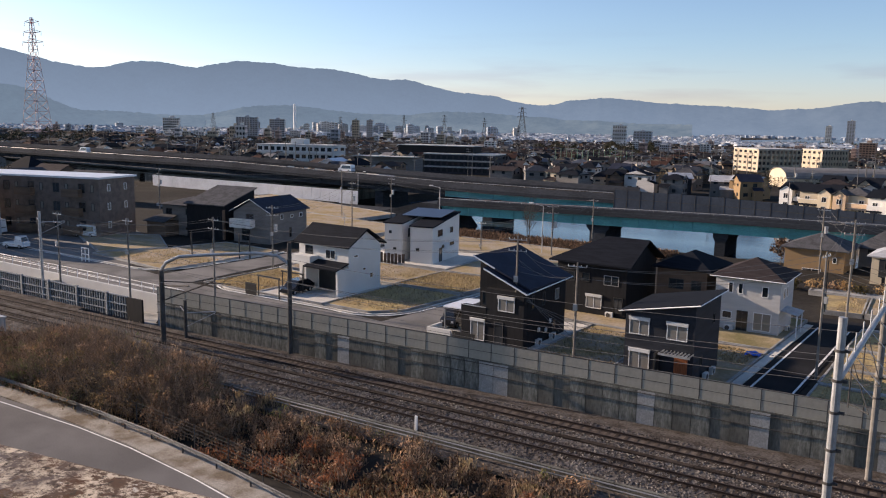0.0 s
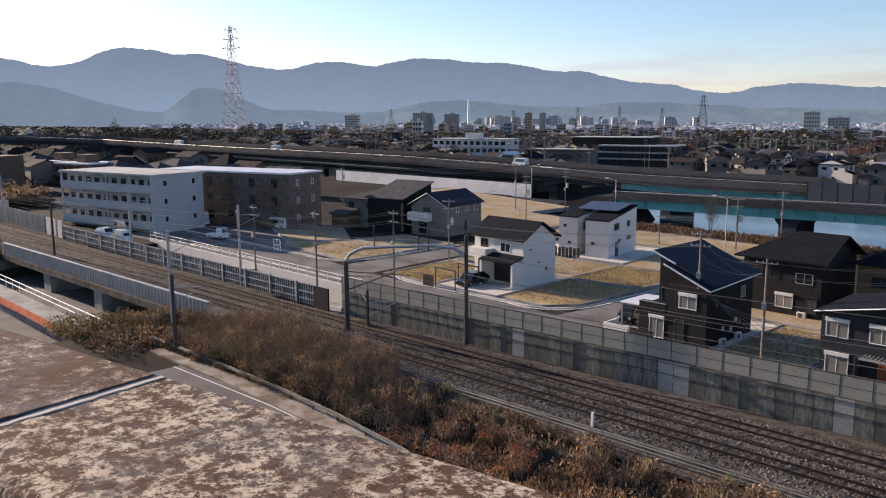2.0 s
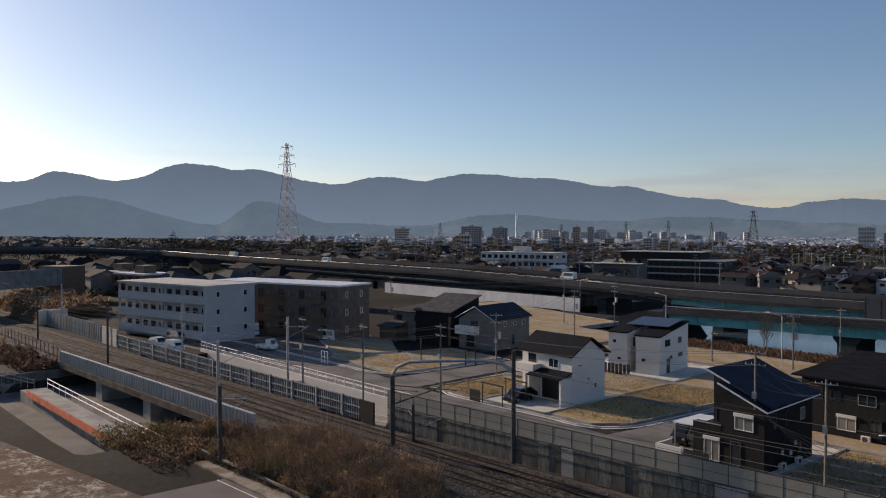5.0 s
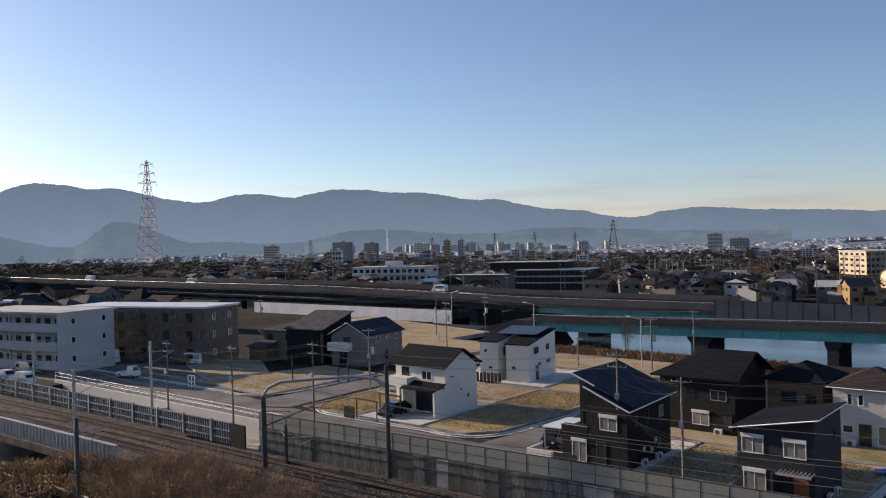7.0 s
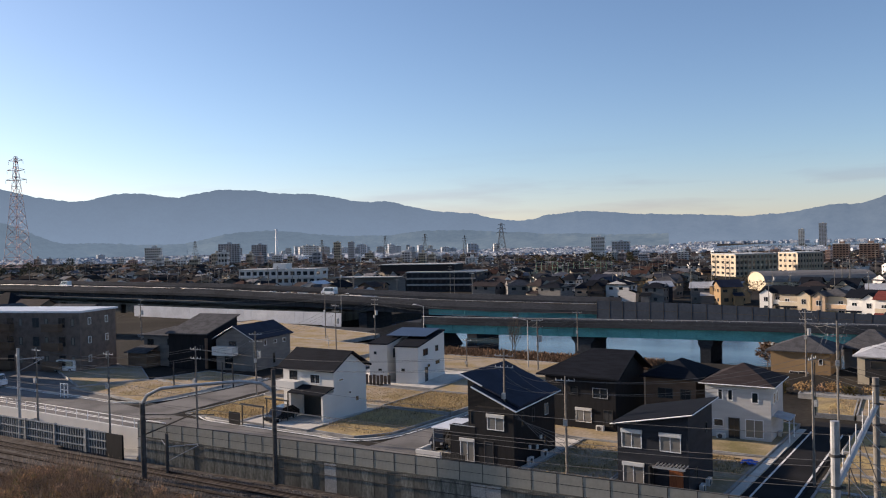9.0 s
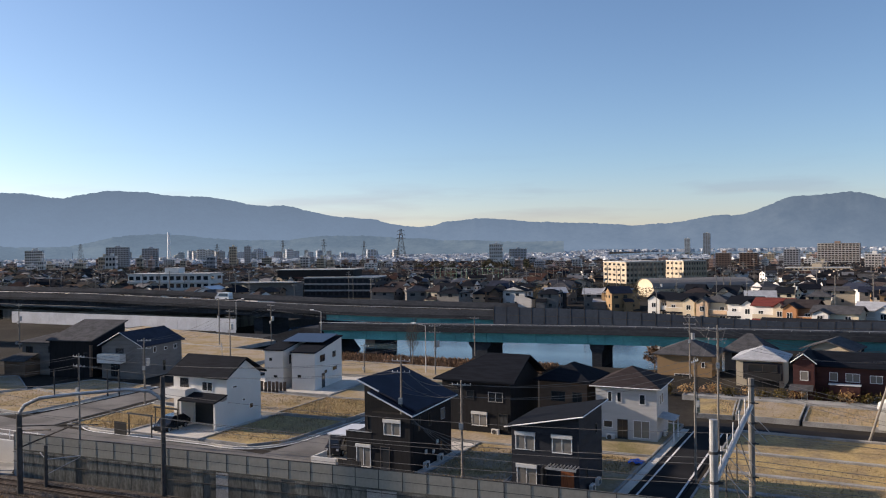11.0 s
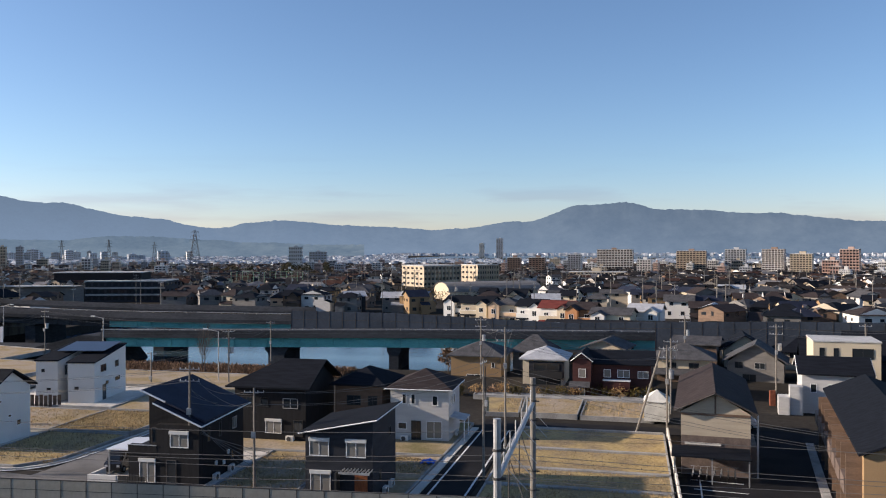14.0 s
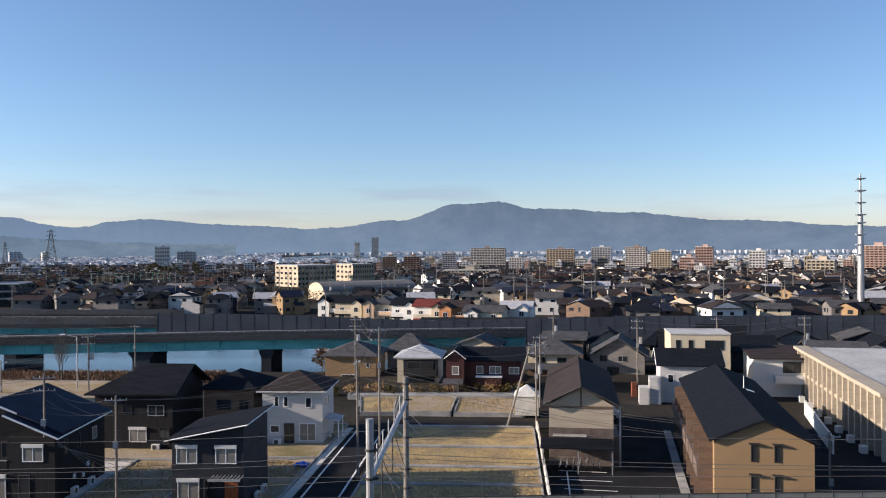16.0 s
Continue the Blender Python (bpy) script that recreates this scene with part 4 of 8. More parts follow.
quadbox(bm, 0, gl, 0, 0.12, -1.3, 0.62, gm)
quadbox(bm, 0, gl, -0.2, 0.3, -1.42, -1.3, gm)
quadbox(bm, 0, gl, -0.12, 0.25, 0.62, 0.72, gm)
part("girder", bm, M["girder"], rb)
bm = bmesh.new()
quadbox(bm, -0.03, 0.03, -0.13, 0.0, -1.3, 0.62)
RIB = mesh("rib", bm, M["girder"])
for k in range(int(gl / 0.75)):
    part("rib", RIB, None, rb).matrix_basis = gm @ pose(k * 0.75, 0, 0)
bm = bmesh.new()
quadbox(bm, 0, gl, 0.13, 3.4, -1.9, -1.35, gm)
part("deck_edge", bm, M["dark_concrete"], rb)
for u in (14, 30, 46):
    bm = bmesh.new()
    quadbox(bm, u, u + 2.2, 0.2, 12, -4.7, -1.9, gm)
    part("pier", bm, M["concrete"], rb)
slab("underpass_floor", [(-130, 24), (-80, 26), (-80, 50), (-130, 49)], -4.5, "asphalt", "grey concrete floor of the underpass", "road")
upw = thing("underpass_wall", pose(0, 0, 0), "concrete wall at the end of the underpass", "wall", kind="structure")
addbox(upw, "wall", "dark_concrete", -80.2, -79.6, 25, 39, -4.7, -2.3)
addbox(upw, "wall", "dark_concrete", -131, -130.2, 25, 49, -4.7, -2.0)
pth = thing("footpath", pose(0, 0, 0), "concrete footpath beside an orange net fence", "path", kind="structure")
bm = bmesh.new()
poly(bm, [(-122, 28.1, -2.9), (-78, 28.9, -2.9), (-78, 31.2, -3.0), (-122, 31.4, -3.0)], 1.7)
part("paving", bm, M["concrete"], pth)
of = thing("orange_net_fence", pose(0, 0, 0), "orange safety net fence along a footpath", "fence")
for k in range(12):
    bm = bmesh.new()
    poly(bm, [(-118 + k * 3.2, 27.9, -2.2), (-114.9 + k * 3.2, 27.9, -2.25), (-114.9 + k * 3.2, 27.9, -3.1), (-118 + k * 3.2, 27.9, -3.1)], 0.03, (0, 1, 0))
    part("net_panel", bm, M["orange_net"], of)
hr = thing("handrail", pose(0, 0, 0), "white pipe handrail on a concrete footpath", "handrail")
bm = bmesh.new()
for z in (-1.6, -2.2):
    tube(bm, (-121, 31.3, z), (-78, 31.1, z), 0.06, n=6)
for k in range(16):
    tube(bm, (-121 + 2.8 * k, 31.3, -3), (-121 + 2.8 * k, 31.3, -1.6), 0.04, n=6)
part("rail", bm, M["white_trim"], hr)

# near road with guard rail
near = thing("road", pose(0, 0, 0), "grey asphalt road with a white edge line below the slope", "road", kind="structure")
bm = bmesh.new()
poly(bm, [(-64, 21.0, -2.0), (-10, 20.0, -2.0), (-10, 26.3, -2.0), (-30, 29.0, -2.0), (-44, 30.4, -2.0), (-56, 30.6, -2.0), (-64, 30.2, -2.0)], 0.3)
part("asphalt", bm, M["old_asphalt"], near)
bm = bmesh.new()
poly(bm, [(-70, 30.2, -1.93), (-56, 30.6, -1.93), (-44, 30.4, -1.93), (-30, 29.0, -1.93), (-10, 26.3, -1.93), (-10, 28.3, -1.93), (-30, 30.9, -1.93), (-44, 32.4, -1.93), (-56, 32.6, -1.93), (-70, 32.2, -1.93)], 0.3)
part("verge", bm, M["verge_paving"], near)
EDGE = [(-64, 29.6), (-56, 30.0), (-50, 30.3), (-44, 30.2), (-37, 29.6), (-30, 28.6), (-20, 27.2)]
strip("line", EDGE, 0.10, -1.98, "paint", near)
gr = thing("guard_rail", pose(0, 0, 0), "weathered steel guard rail on posts", "guard rail")
RAILP = [(-72, 31.6), (-62, 31.9), (-56, 32.0), (-50, 32.0), (-44, 31.8), (-37, 31.2), (-30, 30.2), (-20, 28.6)]
for (xa, ya), (xb, yb) in zip(RAILP, RAILP[1:]):
    bm = bmesh.new()
    prof = ((-0.02, -1.58), (-0.09, -1.53), (-0.09, -1.48), (-0.03, -1.43), (-0.09, -1.38), (-0.09, -1.33), (-0.02, -1.28))
    ends = [[bm.verts.new((x, y + o, z)) for o, z in prof] for x, y in ((xa, ya), (xb, yb))]
    for i in range(len(prof) - 1):
        bm.faces.new((ends[0][i], ends[1][i], ends[1][i + 1], ends[0][i + 1]))
    bmesh.ops.solidify(bm, geom=bm.faces[:], thickness=0.02)
    part("beam", bm, M["bridge_grey"], gr)
bm = bmesh.new()
tube(bm, (0, 0, -2.0), (0, 0, -1.3), 0.06, n=6)
GP = mesh("post", bm, M["galv_dark"])
bm = bmesh.new()
tube(bm, (0, 0, -2.1), (0, 0, -0.35), 0.035, n=5)
WP = mesh("post", bm, M["galv_dark"])
wf = thing("wire_fence", pose(0, 0, 0), "dark wire fence on thin posts beside the road", "fence")
for (xa, ya), (xb, yb) in zip(RAILP, RAILP[1:]):
    nn = max(2, int(math.hypot(xb - xa, yb - ya) / 2.4))
    for k in range(nn):
        t = k / nn
        part("post", GP, None, gr).matrix_basis = pose(xa + (xb - xa) * t, ya + (yb - ya) * t + 0.05, 0)
        part("post", WP, None, wf).matrix_basis = pose(xa + (xb - xa) * t, ya + (yb - ya) * t + 1.0, 0)
for (xa, ya), (xb, yb) in zip(RAILP, RAILP[1:]):
    for z in (-0.4, -0.65, -0.9, -1.15, -1.4):
        bm = bmesh.new()
        tube(bm, (xa, ya + 1.0, z), (xb, yb + 1.0, z), 0.014, n=3)
        part("wire", bm, M["galv_dark"], wf)

# the roof parapet in front of the camera
par = thing("parapet", pose(0, 0, 0), "lichen-covered concrete roof parapet with a sealed joint", "parapet", kind="structure")
PD = Vector((-1.0, -0.172)).normalized()          # along the parapet, away to the left
PN = Vector((-PD.y, PD.x))                        # inwards


def pp(u, v):
    """u along the parapet, v from its outer edge inwards."""
    p = Vector((-1.7, 1.16)) + PD * u + PN * v
    return p.x, p.y


def parapet_piece(u0, u1):
    bm = bmesh.new()
    z = 18.13
    n, prof = 24, ((0.0, -0.9), (0.0, -0.05), (0.012, -0.015), (0.04, 0.0), (0.2, 0.004), (0.4, 0.0), (0.6, 0.004), (0.71, 0.0), (0.735, -0.012), (0.765, -0.07), (0.768, -0.12))
    rows = []
    for k in range(n + 1):
        u = u0 + (u1 - u0) * k / n
        rows.append([bm.verts.new((*pp(u, v), z + h + 0.004 * noise.noise((u * 3, v * 6, 2)))) for v, h in prof])
    for a, b in zip(rows, rows[1:]):
        for i in range(len(prof) - 1):
            bm.faces.new((a[i], a[i + 1], b[i + 1], b[i]))
    bm.faces.new(rows[0]), bm.faces.new(rows[-1][::-1])
    return bm


part("coping", parapet_piece(-6.0, 1.085), M["lichen_pale"], par)
part("coping", parapet_piece(1.14, 9.0), M["lichen"], par)
bm = bmesh.new()
v = [(*pp(u, w), 18.127) for u, w in ((1.083, 0.03), (1.145, 0.03), (1.145, 0.742), (1.083, 0.742))]
poly(bm, v, 0.3)
part("joint", bm, M["sealant"], par, "blue-grey sealed joint")
bm = bmesh.new()
for q in range(24):
    w0, w1, o = 0.04 + q * 0.0286, 0.04 + (q + 1) * 0.0286, 0.005 * noise.noise((q * 0.7, 1, 3))
    o1 = 0.005 * noise.noise(((q + 1) * 0.7, 1, 3))
    poly(bm, [(*pp(u, w), 18.1355) for u, w in ((1.072 + o * 2.5, w0), (1.092 + o, w0), (1.092 + o1, w1), (1.072 + o1 * 2.5, w1))], 0.008)
part("joint_edge", bm, M["pale_concrete"], par, "white edge of old sealant")
bm = bmesh.new()
for u0, u1 in ((-6.0, 9.0),):
    poly(bm, [(*pp(u0, 0.03), 18.03), (*pp(u1, 0.03), 18.03), (*pp(u1, 0.755), 18.03), (*pp(u0, 0.755), 18.03)], 19.4)
part("wall", bm, M["parapet_side"], par)
own = thing("apartment_building", pose(0, 0, 0), "concrete building under the roof terrace", "building", kind="structure")
bm = bmesh.new()
poly(bm, [(*pp(-6, 0.76), 17.0), (*pp(9, 0.76), 17.0), (-10.5, -12, 17.0), (4.2, -12, 17.0)], 19.4)
part("block", bm, M["concrete"], own)

# ---- river bridges, viaduct and noise wall ----
vb = thing("river_bridge", pose(0, 0, 0), "long teal steel girder bridge over the river", "bridge", kind="structure")


def bridge_run(parent, pts, depth, rail_h, deck_h, girder_h, gm, dm, brace=True):
    """A bridge along points (x, y, z of rail top)."""
    for (xa, ya, za), (xb, yb, zb) in zip(pts, pts[1:]):
        bm = bmesh.new()
        poly(bm, [(xa, ya, za), (xb, yb, zb), (xb, yb, zb - rail_h), (xa, ya, za - rail_h)], 0.25, (0, 1, 0))
        part("parapet", bm, M[dm], parent)
        bm = bmesh.new()
        poly(bm, [(xa, ya - 0.3, za - rail_h), (xb, yb - 0.3, zb - rail_h), (xb, yb + depth, zb - rail_h), (xa, ya + depth, za - rail_h)], deck_h)
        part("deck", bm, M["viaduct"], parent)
        if girder_h:
            bm = bmesh.new()
            for o in (0.5, depth - 0.7):
                poly(bm, [(xa, ya + o, za - rail_h - deck_h), (xb, yb + o, zb - rail_h - deck_h), (xb, yb + o, zb - rail_h - deck_h - girder_h), (xa, ya + o, za - rail_h - deck_h - girder_h)], 0.2, (0, 1, 0))
            part("girder", bm, M[gm], parent)
            nb = max(1, int(abs(xb - xa) / 3))
            bm = bmesh.new()
            for k in range(nb):
                t = k / nb
                x, y, z = xa + (xb - xa) * t, ya + (yb - ya) * t, za + (zb - za) * t - rail_h - deck_h
                quadbox(bm, x - 0.06, x + 0.06, y + 0.38, y + 0.5, z - girder_h, z)
            part("stiffener", bm, M[gm], parent)
        if brace:
            bm = bmesh.new()
            for z in (0.25,):
                tube(bm, (xa, ya, za + z), (xb, yb, zb + z), 0.05, n=5)
            nb = int(abs(xb - xa) / 2.5)
            for k in range(nb):
                t = k / nb
                tube(bm, (xa + (xb - xa) * t, ya + (yb - ya) * t, za + (zb - za) * t), (xa + (xb - xa) * t, ya + (yb - ya) * t, za + (zb - za) * t + 0.25), 0.03, n=4)
            part("handrail", bm, M["galv"], parent)


bridge_run(vb, [(-91, 134.2, 3.92), (-77, 134, 4.15), (-34, 134, 4.95), (8, 134.5, 5.3)], 9, 0.5, 0.75, 1.7, "teal", "viaduct")
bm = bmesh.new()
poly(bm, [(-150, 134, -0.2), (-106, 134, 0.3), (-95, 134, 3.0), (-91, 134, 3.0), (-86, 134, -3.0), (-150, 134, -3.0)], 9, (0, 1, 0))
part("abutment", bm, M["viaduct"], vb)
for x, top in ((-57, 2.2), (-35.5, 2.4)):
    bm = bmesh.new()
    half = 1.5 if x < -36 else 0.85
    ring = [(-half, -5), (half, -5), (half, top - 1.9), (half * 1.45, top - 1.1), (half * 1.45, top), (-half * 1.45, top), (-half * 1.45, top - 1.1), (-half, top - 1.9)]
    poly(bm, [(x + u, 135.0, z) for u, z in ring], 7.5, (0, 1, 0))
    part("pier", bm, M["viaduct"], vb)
    for u in (-0.5, 0.5):
        addbox(vb, "bearing", "teal", x + u * half - 0.3, x + u * half + 0.3, 134.7, 135.3, top, top + 0.35)
hw = thing("expressway_viaduct", pose(0, 0, 0), "dark concrete expressway viaduct with parapets", "viaduct", kind="structure")
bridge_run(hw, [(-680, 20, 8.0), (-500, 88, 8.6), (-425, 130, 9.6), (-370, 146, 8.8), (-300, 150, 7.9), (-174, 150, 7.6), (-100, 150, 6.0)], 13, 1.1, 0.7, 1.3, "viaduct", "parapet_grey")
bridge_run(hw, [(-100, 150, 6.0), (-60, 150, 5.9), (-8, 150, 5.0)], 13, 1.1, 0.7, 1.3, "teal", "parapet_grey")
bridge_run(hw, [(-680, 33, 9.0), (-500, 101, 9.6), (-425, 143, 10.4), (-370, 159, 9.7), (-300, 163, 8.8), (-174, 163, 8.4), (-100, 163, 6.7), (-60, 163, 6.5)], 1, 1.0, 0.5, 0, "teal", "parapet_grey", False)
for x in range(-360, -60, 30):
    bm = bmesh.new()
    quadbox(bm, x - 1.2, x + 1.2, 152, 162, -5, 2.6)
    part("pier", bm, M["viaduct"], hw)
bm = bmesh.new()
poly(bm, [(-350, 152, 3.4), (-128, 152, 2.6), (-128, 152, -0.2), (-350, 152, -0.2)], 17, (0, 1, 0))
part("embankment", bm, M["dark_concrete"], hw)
nw = thing("noise_barrier", pose(0, 0, 0), "grey-blue motorway noise barrier of panels between posts", "noise barrier", kind="structure")
NB = [(-60, 149.5, 6.8, 3.2), (-39, 149.5, 6.6, 3.2), (-7, 149, 5.3, 2.0), (30, 148, 6.2, 2.0), (75, 146, 6.4, 2.0), (160, 143, 6.6, 2.0)]
for (xa, ya, za, ba), (xb, yb, zb, bb) in zip(NB, NB[1:]):
    nn = int(abs(xb - xa) / 2.6)
    for k in range(nn):
        t0, t1 = k / nn, (k + 0.985) / nn
        bm = bmesh.new()
        p = [(xa + (xb - xa) * t, ya + (yb - ya) * t, za + (zb - za) * t, ba + (bb - ba) * t) for t in (t0, t1)]
        poly(bm, [(p[0][0], p[0][1], p[0][2]), (p[1][0], p[1][1], p[1][2]), (p[1][0], p[1][1], p[1][3] if p[0][0] < -12 else -1), (p[0][0], p[0][1], p[0][3] if p[0][0] < -12 else -1)], 0.15, (0, 1, 0))
        part("panel", bm, M["noise_wall"], nw)
        bm = bmesh.new()
        quadbox(bm, p[0][0] - 0.10, p[0][0] + 0.02, p[0][1] - 0.03, p[0][1] + 0.1, p[0][3] if p[0][0] < -12 else -1, p[0][2] + 0.1)
        part("post", bm, M["galv_dark"], nw)
        mid = [(q[0], q[1] - 0.015, (q[2] + max(q[3], 3.4)) / 2) for q in p]
        bm = bmesh.new()
        poly(bm, [mid[0], mid[1], (*mid[1][:2], mid[1][2] + 0.09), (*mid[0][:2], mid[0][2] + 0.09)], 0.03, (0, 1, 0))
        part("rail", bm, M["galv_dark"], nw)
bm = bmesh.new()
poly(bm, [(-12, 150.5, 3.6), (160, 145, 3.4), (160, 170, 3.4), (-12, 172, 4.0)], 6)
part("embankment", bm, M["dark_asphalt"], nw)
sw = thing("site_hoarding", pose(0, 0, 0), "long white metal hoarding of a building site", "hoarding")
for k in range(26):
    addbox(sw, "sheet", "metal_roof", -197 + k * 2.9, -194.15 + k * 2.9, 146.0, 146.08, -0.2, 3.0)

# ground beside the railway further left: yard, bank and mesh fence
# the yard's dark colour partly stands for shade lying on it
slab("service_yard", [(-160, 14), (-131, 14), (-131, 34.5), (-160, 35)], -1.95, "dark_asphalt", "dark asphalt service yard beside the railway", "yard")
bk = thing("cutting_bank", pose(0, 0, 0), "brown overgrown bank with a pale end wall", "bank", kind="structure")
bm = bmesh.new()
poly(bm, [(-236, 47.2, -1.1), (-186, 46.8, -1.1), (-186, 52, 1.8), (-236, 54, 3.0)], 0.5)
poly(bm, [(-236, 54, 3.0), (-186, 52, 1.8), (-186, 62, 1.4), (-236, 64, 2.6)], 0.5)
part("earth", bm, M["slope"], bk)
addbox(bk, "end_wall", "pale_concrete", -186, -185.4, 46.6, 52.4, -1.2, 2.0)
mf = thing("mesh_fence", pose(0, 0, 0), "dark mesh fence on posts beside the railway", "fence")
bm = bmesh.new()
quadbox(bm, -0.05, 0.05, -0.05, 0.05, -1.4, 0.9)
MP = mesh("post", bm, M["galv_dark"])
for k in range(34):
    part("post", MP, None, mf).matrix_basis = pose(-133 - k * 2.4, 36.6, 0)
bm = bmesh.new()
for z in (-1.2, -0.6, 0.0, 0.45, 0.85):
    tube(bm, (-133, 36.6, z), (-213, 36.6, z), 0.035, n=4)
part("mesh_wire", bm, M["galv_dark"], mf)
st = thing("stair_railing", pose(0, 0, 0), "pale railing and steps beside a dark yard", "railing")
bm = bmesh.new()
for z in (-0.9, -1.4):
    tube(bm, (-141, 23.4, z), (-135, 25.0, z - 0.1), 0.05, n=5)
    tube(bm, (-135, 25.0, z - 0.1), (-123, 30.1, z - 1.0), 0.05, n=5)
for k in range(14):
    t = k / 13
    tube(bm, (-141 + 18 * t, 23.4 + 6.7 * t, -3.2), (-141 + 18 * t, 23.4 + 6.7 * t, -0.9 - 1.0 * max(0, t - 0.2)), 0.035, n=5)
part("rail", bm, M["galv"], st)
for k in range(10):
    bm = bmesh.new()
    quadbox(bm, 0, 0.45, -0.9, 0.9, -2.0, 0.0, pose(-134 + k * 0.42, 26.4 + k * 0.19, -1.75 - k * 0.17, 0, 0, 24))
    part("step", bm, M["concrete"], st)
sh = thing("garden_shed", pose(-193, 28, -2.0, 0, 0, 8), "small grey metal shed beside dry shrubs", "shed")
addbox(sh, "wall", "galv", 0, 5, 0, 3, 0, 2.4)
addbox(sh, "roof", "metal_roof", -0.2, 5.2, -0.2, 3.2, 2.4, 2.52)
gf = thing("garden_fence", pose(0, 0, 0), "thin dark wire fence round an allotment", "fence")
bm = bmesh.new()
quadbox(bm, -0.04, 0.04, -0.04, 0.04, -2.1, -0.2)
QP = mesh("post", bm, M["galv_dark"])
for k in range(16):
    part("post", QP, None, gf).matrix_basis = pose(-143 - k * 2.6, 25.5 + 0.15 * k, 0)
bm = bmesh.new()
for z in (-0.3, -0.9, -1.5):
    tube(bm, (-143, 25.5, z), (-182, 27.75, z), 0.02, n=4)
part("wire", bm, M["galv_dark"], gf)


# ---- the houses of the estate ----
W = "white_trim"
a = house("house", -64.85, 67.5, -2, 7.6, 5.4, 5.1, 6.95, "gable_x", "white_wall", "slate", "white two-storey house with a dark gabled slate roof",
          [("f", 4.9, 3.5, 1.5, 1.0), ("r", 1.2, 3.8, 0.8, 0.3), ("r", 3.8, 1.2, 0.6, 0.6), ("r", 2.6, 2.2, 0.5, 0.3), ("f", 1.3, 0.3, 1.7, 2.0, "curtain", W, True), ("f", 1.6, 3.2, 1.2, 1.5, "pane", "black_trim")], z=0.3)
addbox(a, "balcony", "white_wall", 0.1, 3.0, -1.3, 0.0, 2.7, 3.7)
bm = bmesh.new()
poly(bm, [(2.6, -2.0, 2.75), (7.7, -2.0, 2.75), (7.7, 0.0, 3.3), (2.6, 0.0, 3.3)], 0.14)
part("porch_roof", bm, M["slate"], a)
for u in (2.75, 7.5):
    addbox(a, "porch_wall", "white_wall", u - 0.1, u + 0.15, -1.8, 0.0, -0.3, 2.75)
# flat black panel imitating the shade of a recess under the porch roof
addbox(a, "porch_recess", "black_trim", 3.2, 7.0, -0.06, -0.01, 0.0, 2.5)
bm = bmesh.new()
tube(bm, (4.6, 2.7, 6.8), (4.4, 2.7, 8.5), 0.03, n=5)
for k in range(6):
    tube(bm, (4.1, 2.7, 7.6 + k * 0.14), (4.8, 2.7, 7.6 + k * 0.14), 0.015, n=4)
part("aerial", bm, M["galv"], a)

b = house("house", -67.9, 87.3, 9.5, 2.7, 8.6, 5.3, 6.4, "shed_back", "white_wall", "slate", "white house of two cubic parts with a solar roof",
          [("r", 2.0, 3.2, 0.5, 1.2, "pane", "black_trim")], over=0.15, z=0.2)
bm = bmesh.new()
walls_mesh(bm, "shed_back", 4.1, 7.4, -0.3, 8.6, 5.1, 6.4)
part("wall", bm, M["white_wall"], b)
bm = bmesh.new()
roof_mesh(bm, "shed_back", 4.1, 7.4, -0.3, 8.6, 5.1, 6.4, 0.15)
part("roof", bm, M["slate"], b)
addbox(b, "wall", "white_wall", 2.7, 4.1, 3.6, 8.4, -0.3, 5.0)
addbox(b, "front_door", "door_wood", 2.9, 3.8, 3.54, 3.59, 0.0, 2.2)
bm = bmesh.new()
poly(bm, [(1.0, 3.2, 6.02), (7.0, 3.2, 6.02), (7.0, 8.2, 6.62), (1.0, 8.2, 6.62)], 0.08)
part("solar_panel", bm, M["solar"], b)
for k in ((2.4, 3.6, 1.5, 0.9), (6.2, 3.7, 1.0, 0.8), (3.4, 1.9, 0.7, 0.4), (6.4, 1.9, 1.3, 0.5), (2.6, 0.1, 0.9, 1.9)):
    window(b, "r", k[2], k[3], k[0], k[1], (4.1, 7.4, -0.3, 8.6), "pane", "black_trim")
for k in ((0.9, 3.8, 0.4, 0.4), (1.6, 1.6, 0.5, 0.3), (5.2, 1.7, 0.5, 0.4)):
    window(b, "f", k[2], k[3], k[0], k[1], (0, 7.4, -0.3 if k[0] > 4 else 0, 8.6), "pane", "black_trim")
for k in range(8):
    addbox(b, "fence_board", "brown_wall", -0.2 + k * 0.55, 0.2 + k * 0.55, -1.9, -1.8, -0.3, 1.3 + 0.1 * (k % 2))

c = house("house", -35.9, 59.8, 0, 4.7, 7.4, 5.4, 7.7, "shed_left", "black_wall", "blue_slate", "black two-storey house with a split blue-black roof",
          [("r", 1.0, 3.4, 0.45, 1.2, "pane", "galv_dark"), ("r", 3.0, 3.4, 0.45, 1.2, "pane", "galv_dark"), ("r", 5.6, 3.5, 0.8, 1.0, "curtain", "galv"), ("f", 0.5, 3.3, 0.55, 1.3, "pane", "galv_dark"), ("r", 5.2, 0.8, 0.5, 0.9, "pane", "galv_dark")], over=0.45)
bm = bmesh.new()
tube(bm, (-0.47, -0.48, 7.66), (1.7, -0.48, 6.78), 0.075, n=4)
tube(bm, (0.9, -1.0, 6.75), (5.15, -1.0, 5.0), 0.075, n=4)
tube(bm, (5.17, -1.0, 5.02), (5.17, 7.8, 5.3), 0.06, n=4)
part("fascia", bm, M["white_trim"], c)
bm = bmesh.new()
poly(bm, [(0.9, -1.0, 6.8), (5.15, -1.0, 5.05), (5.15, 0.5, 5.25), (0.9, 0.5, 7.0)], 0.14)
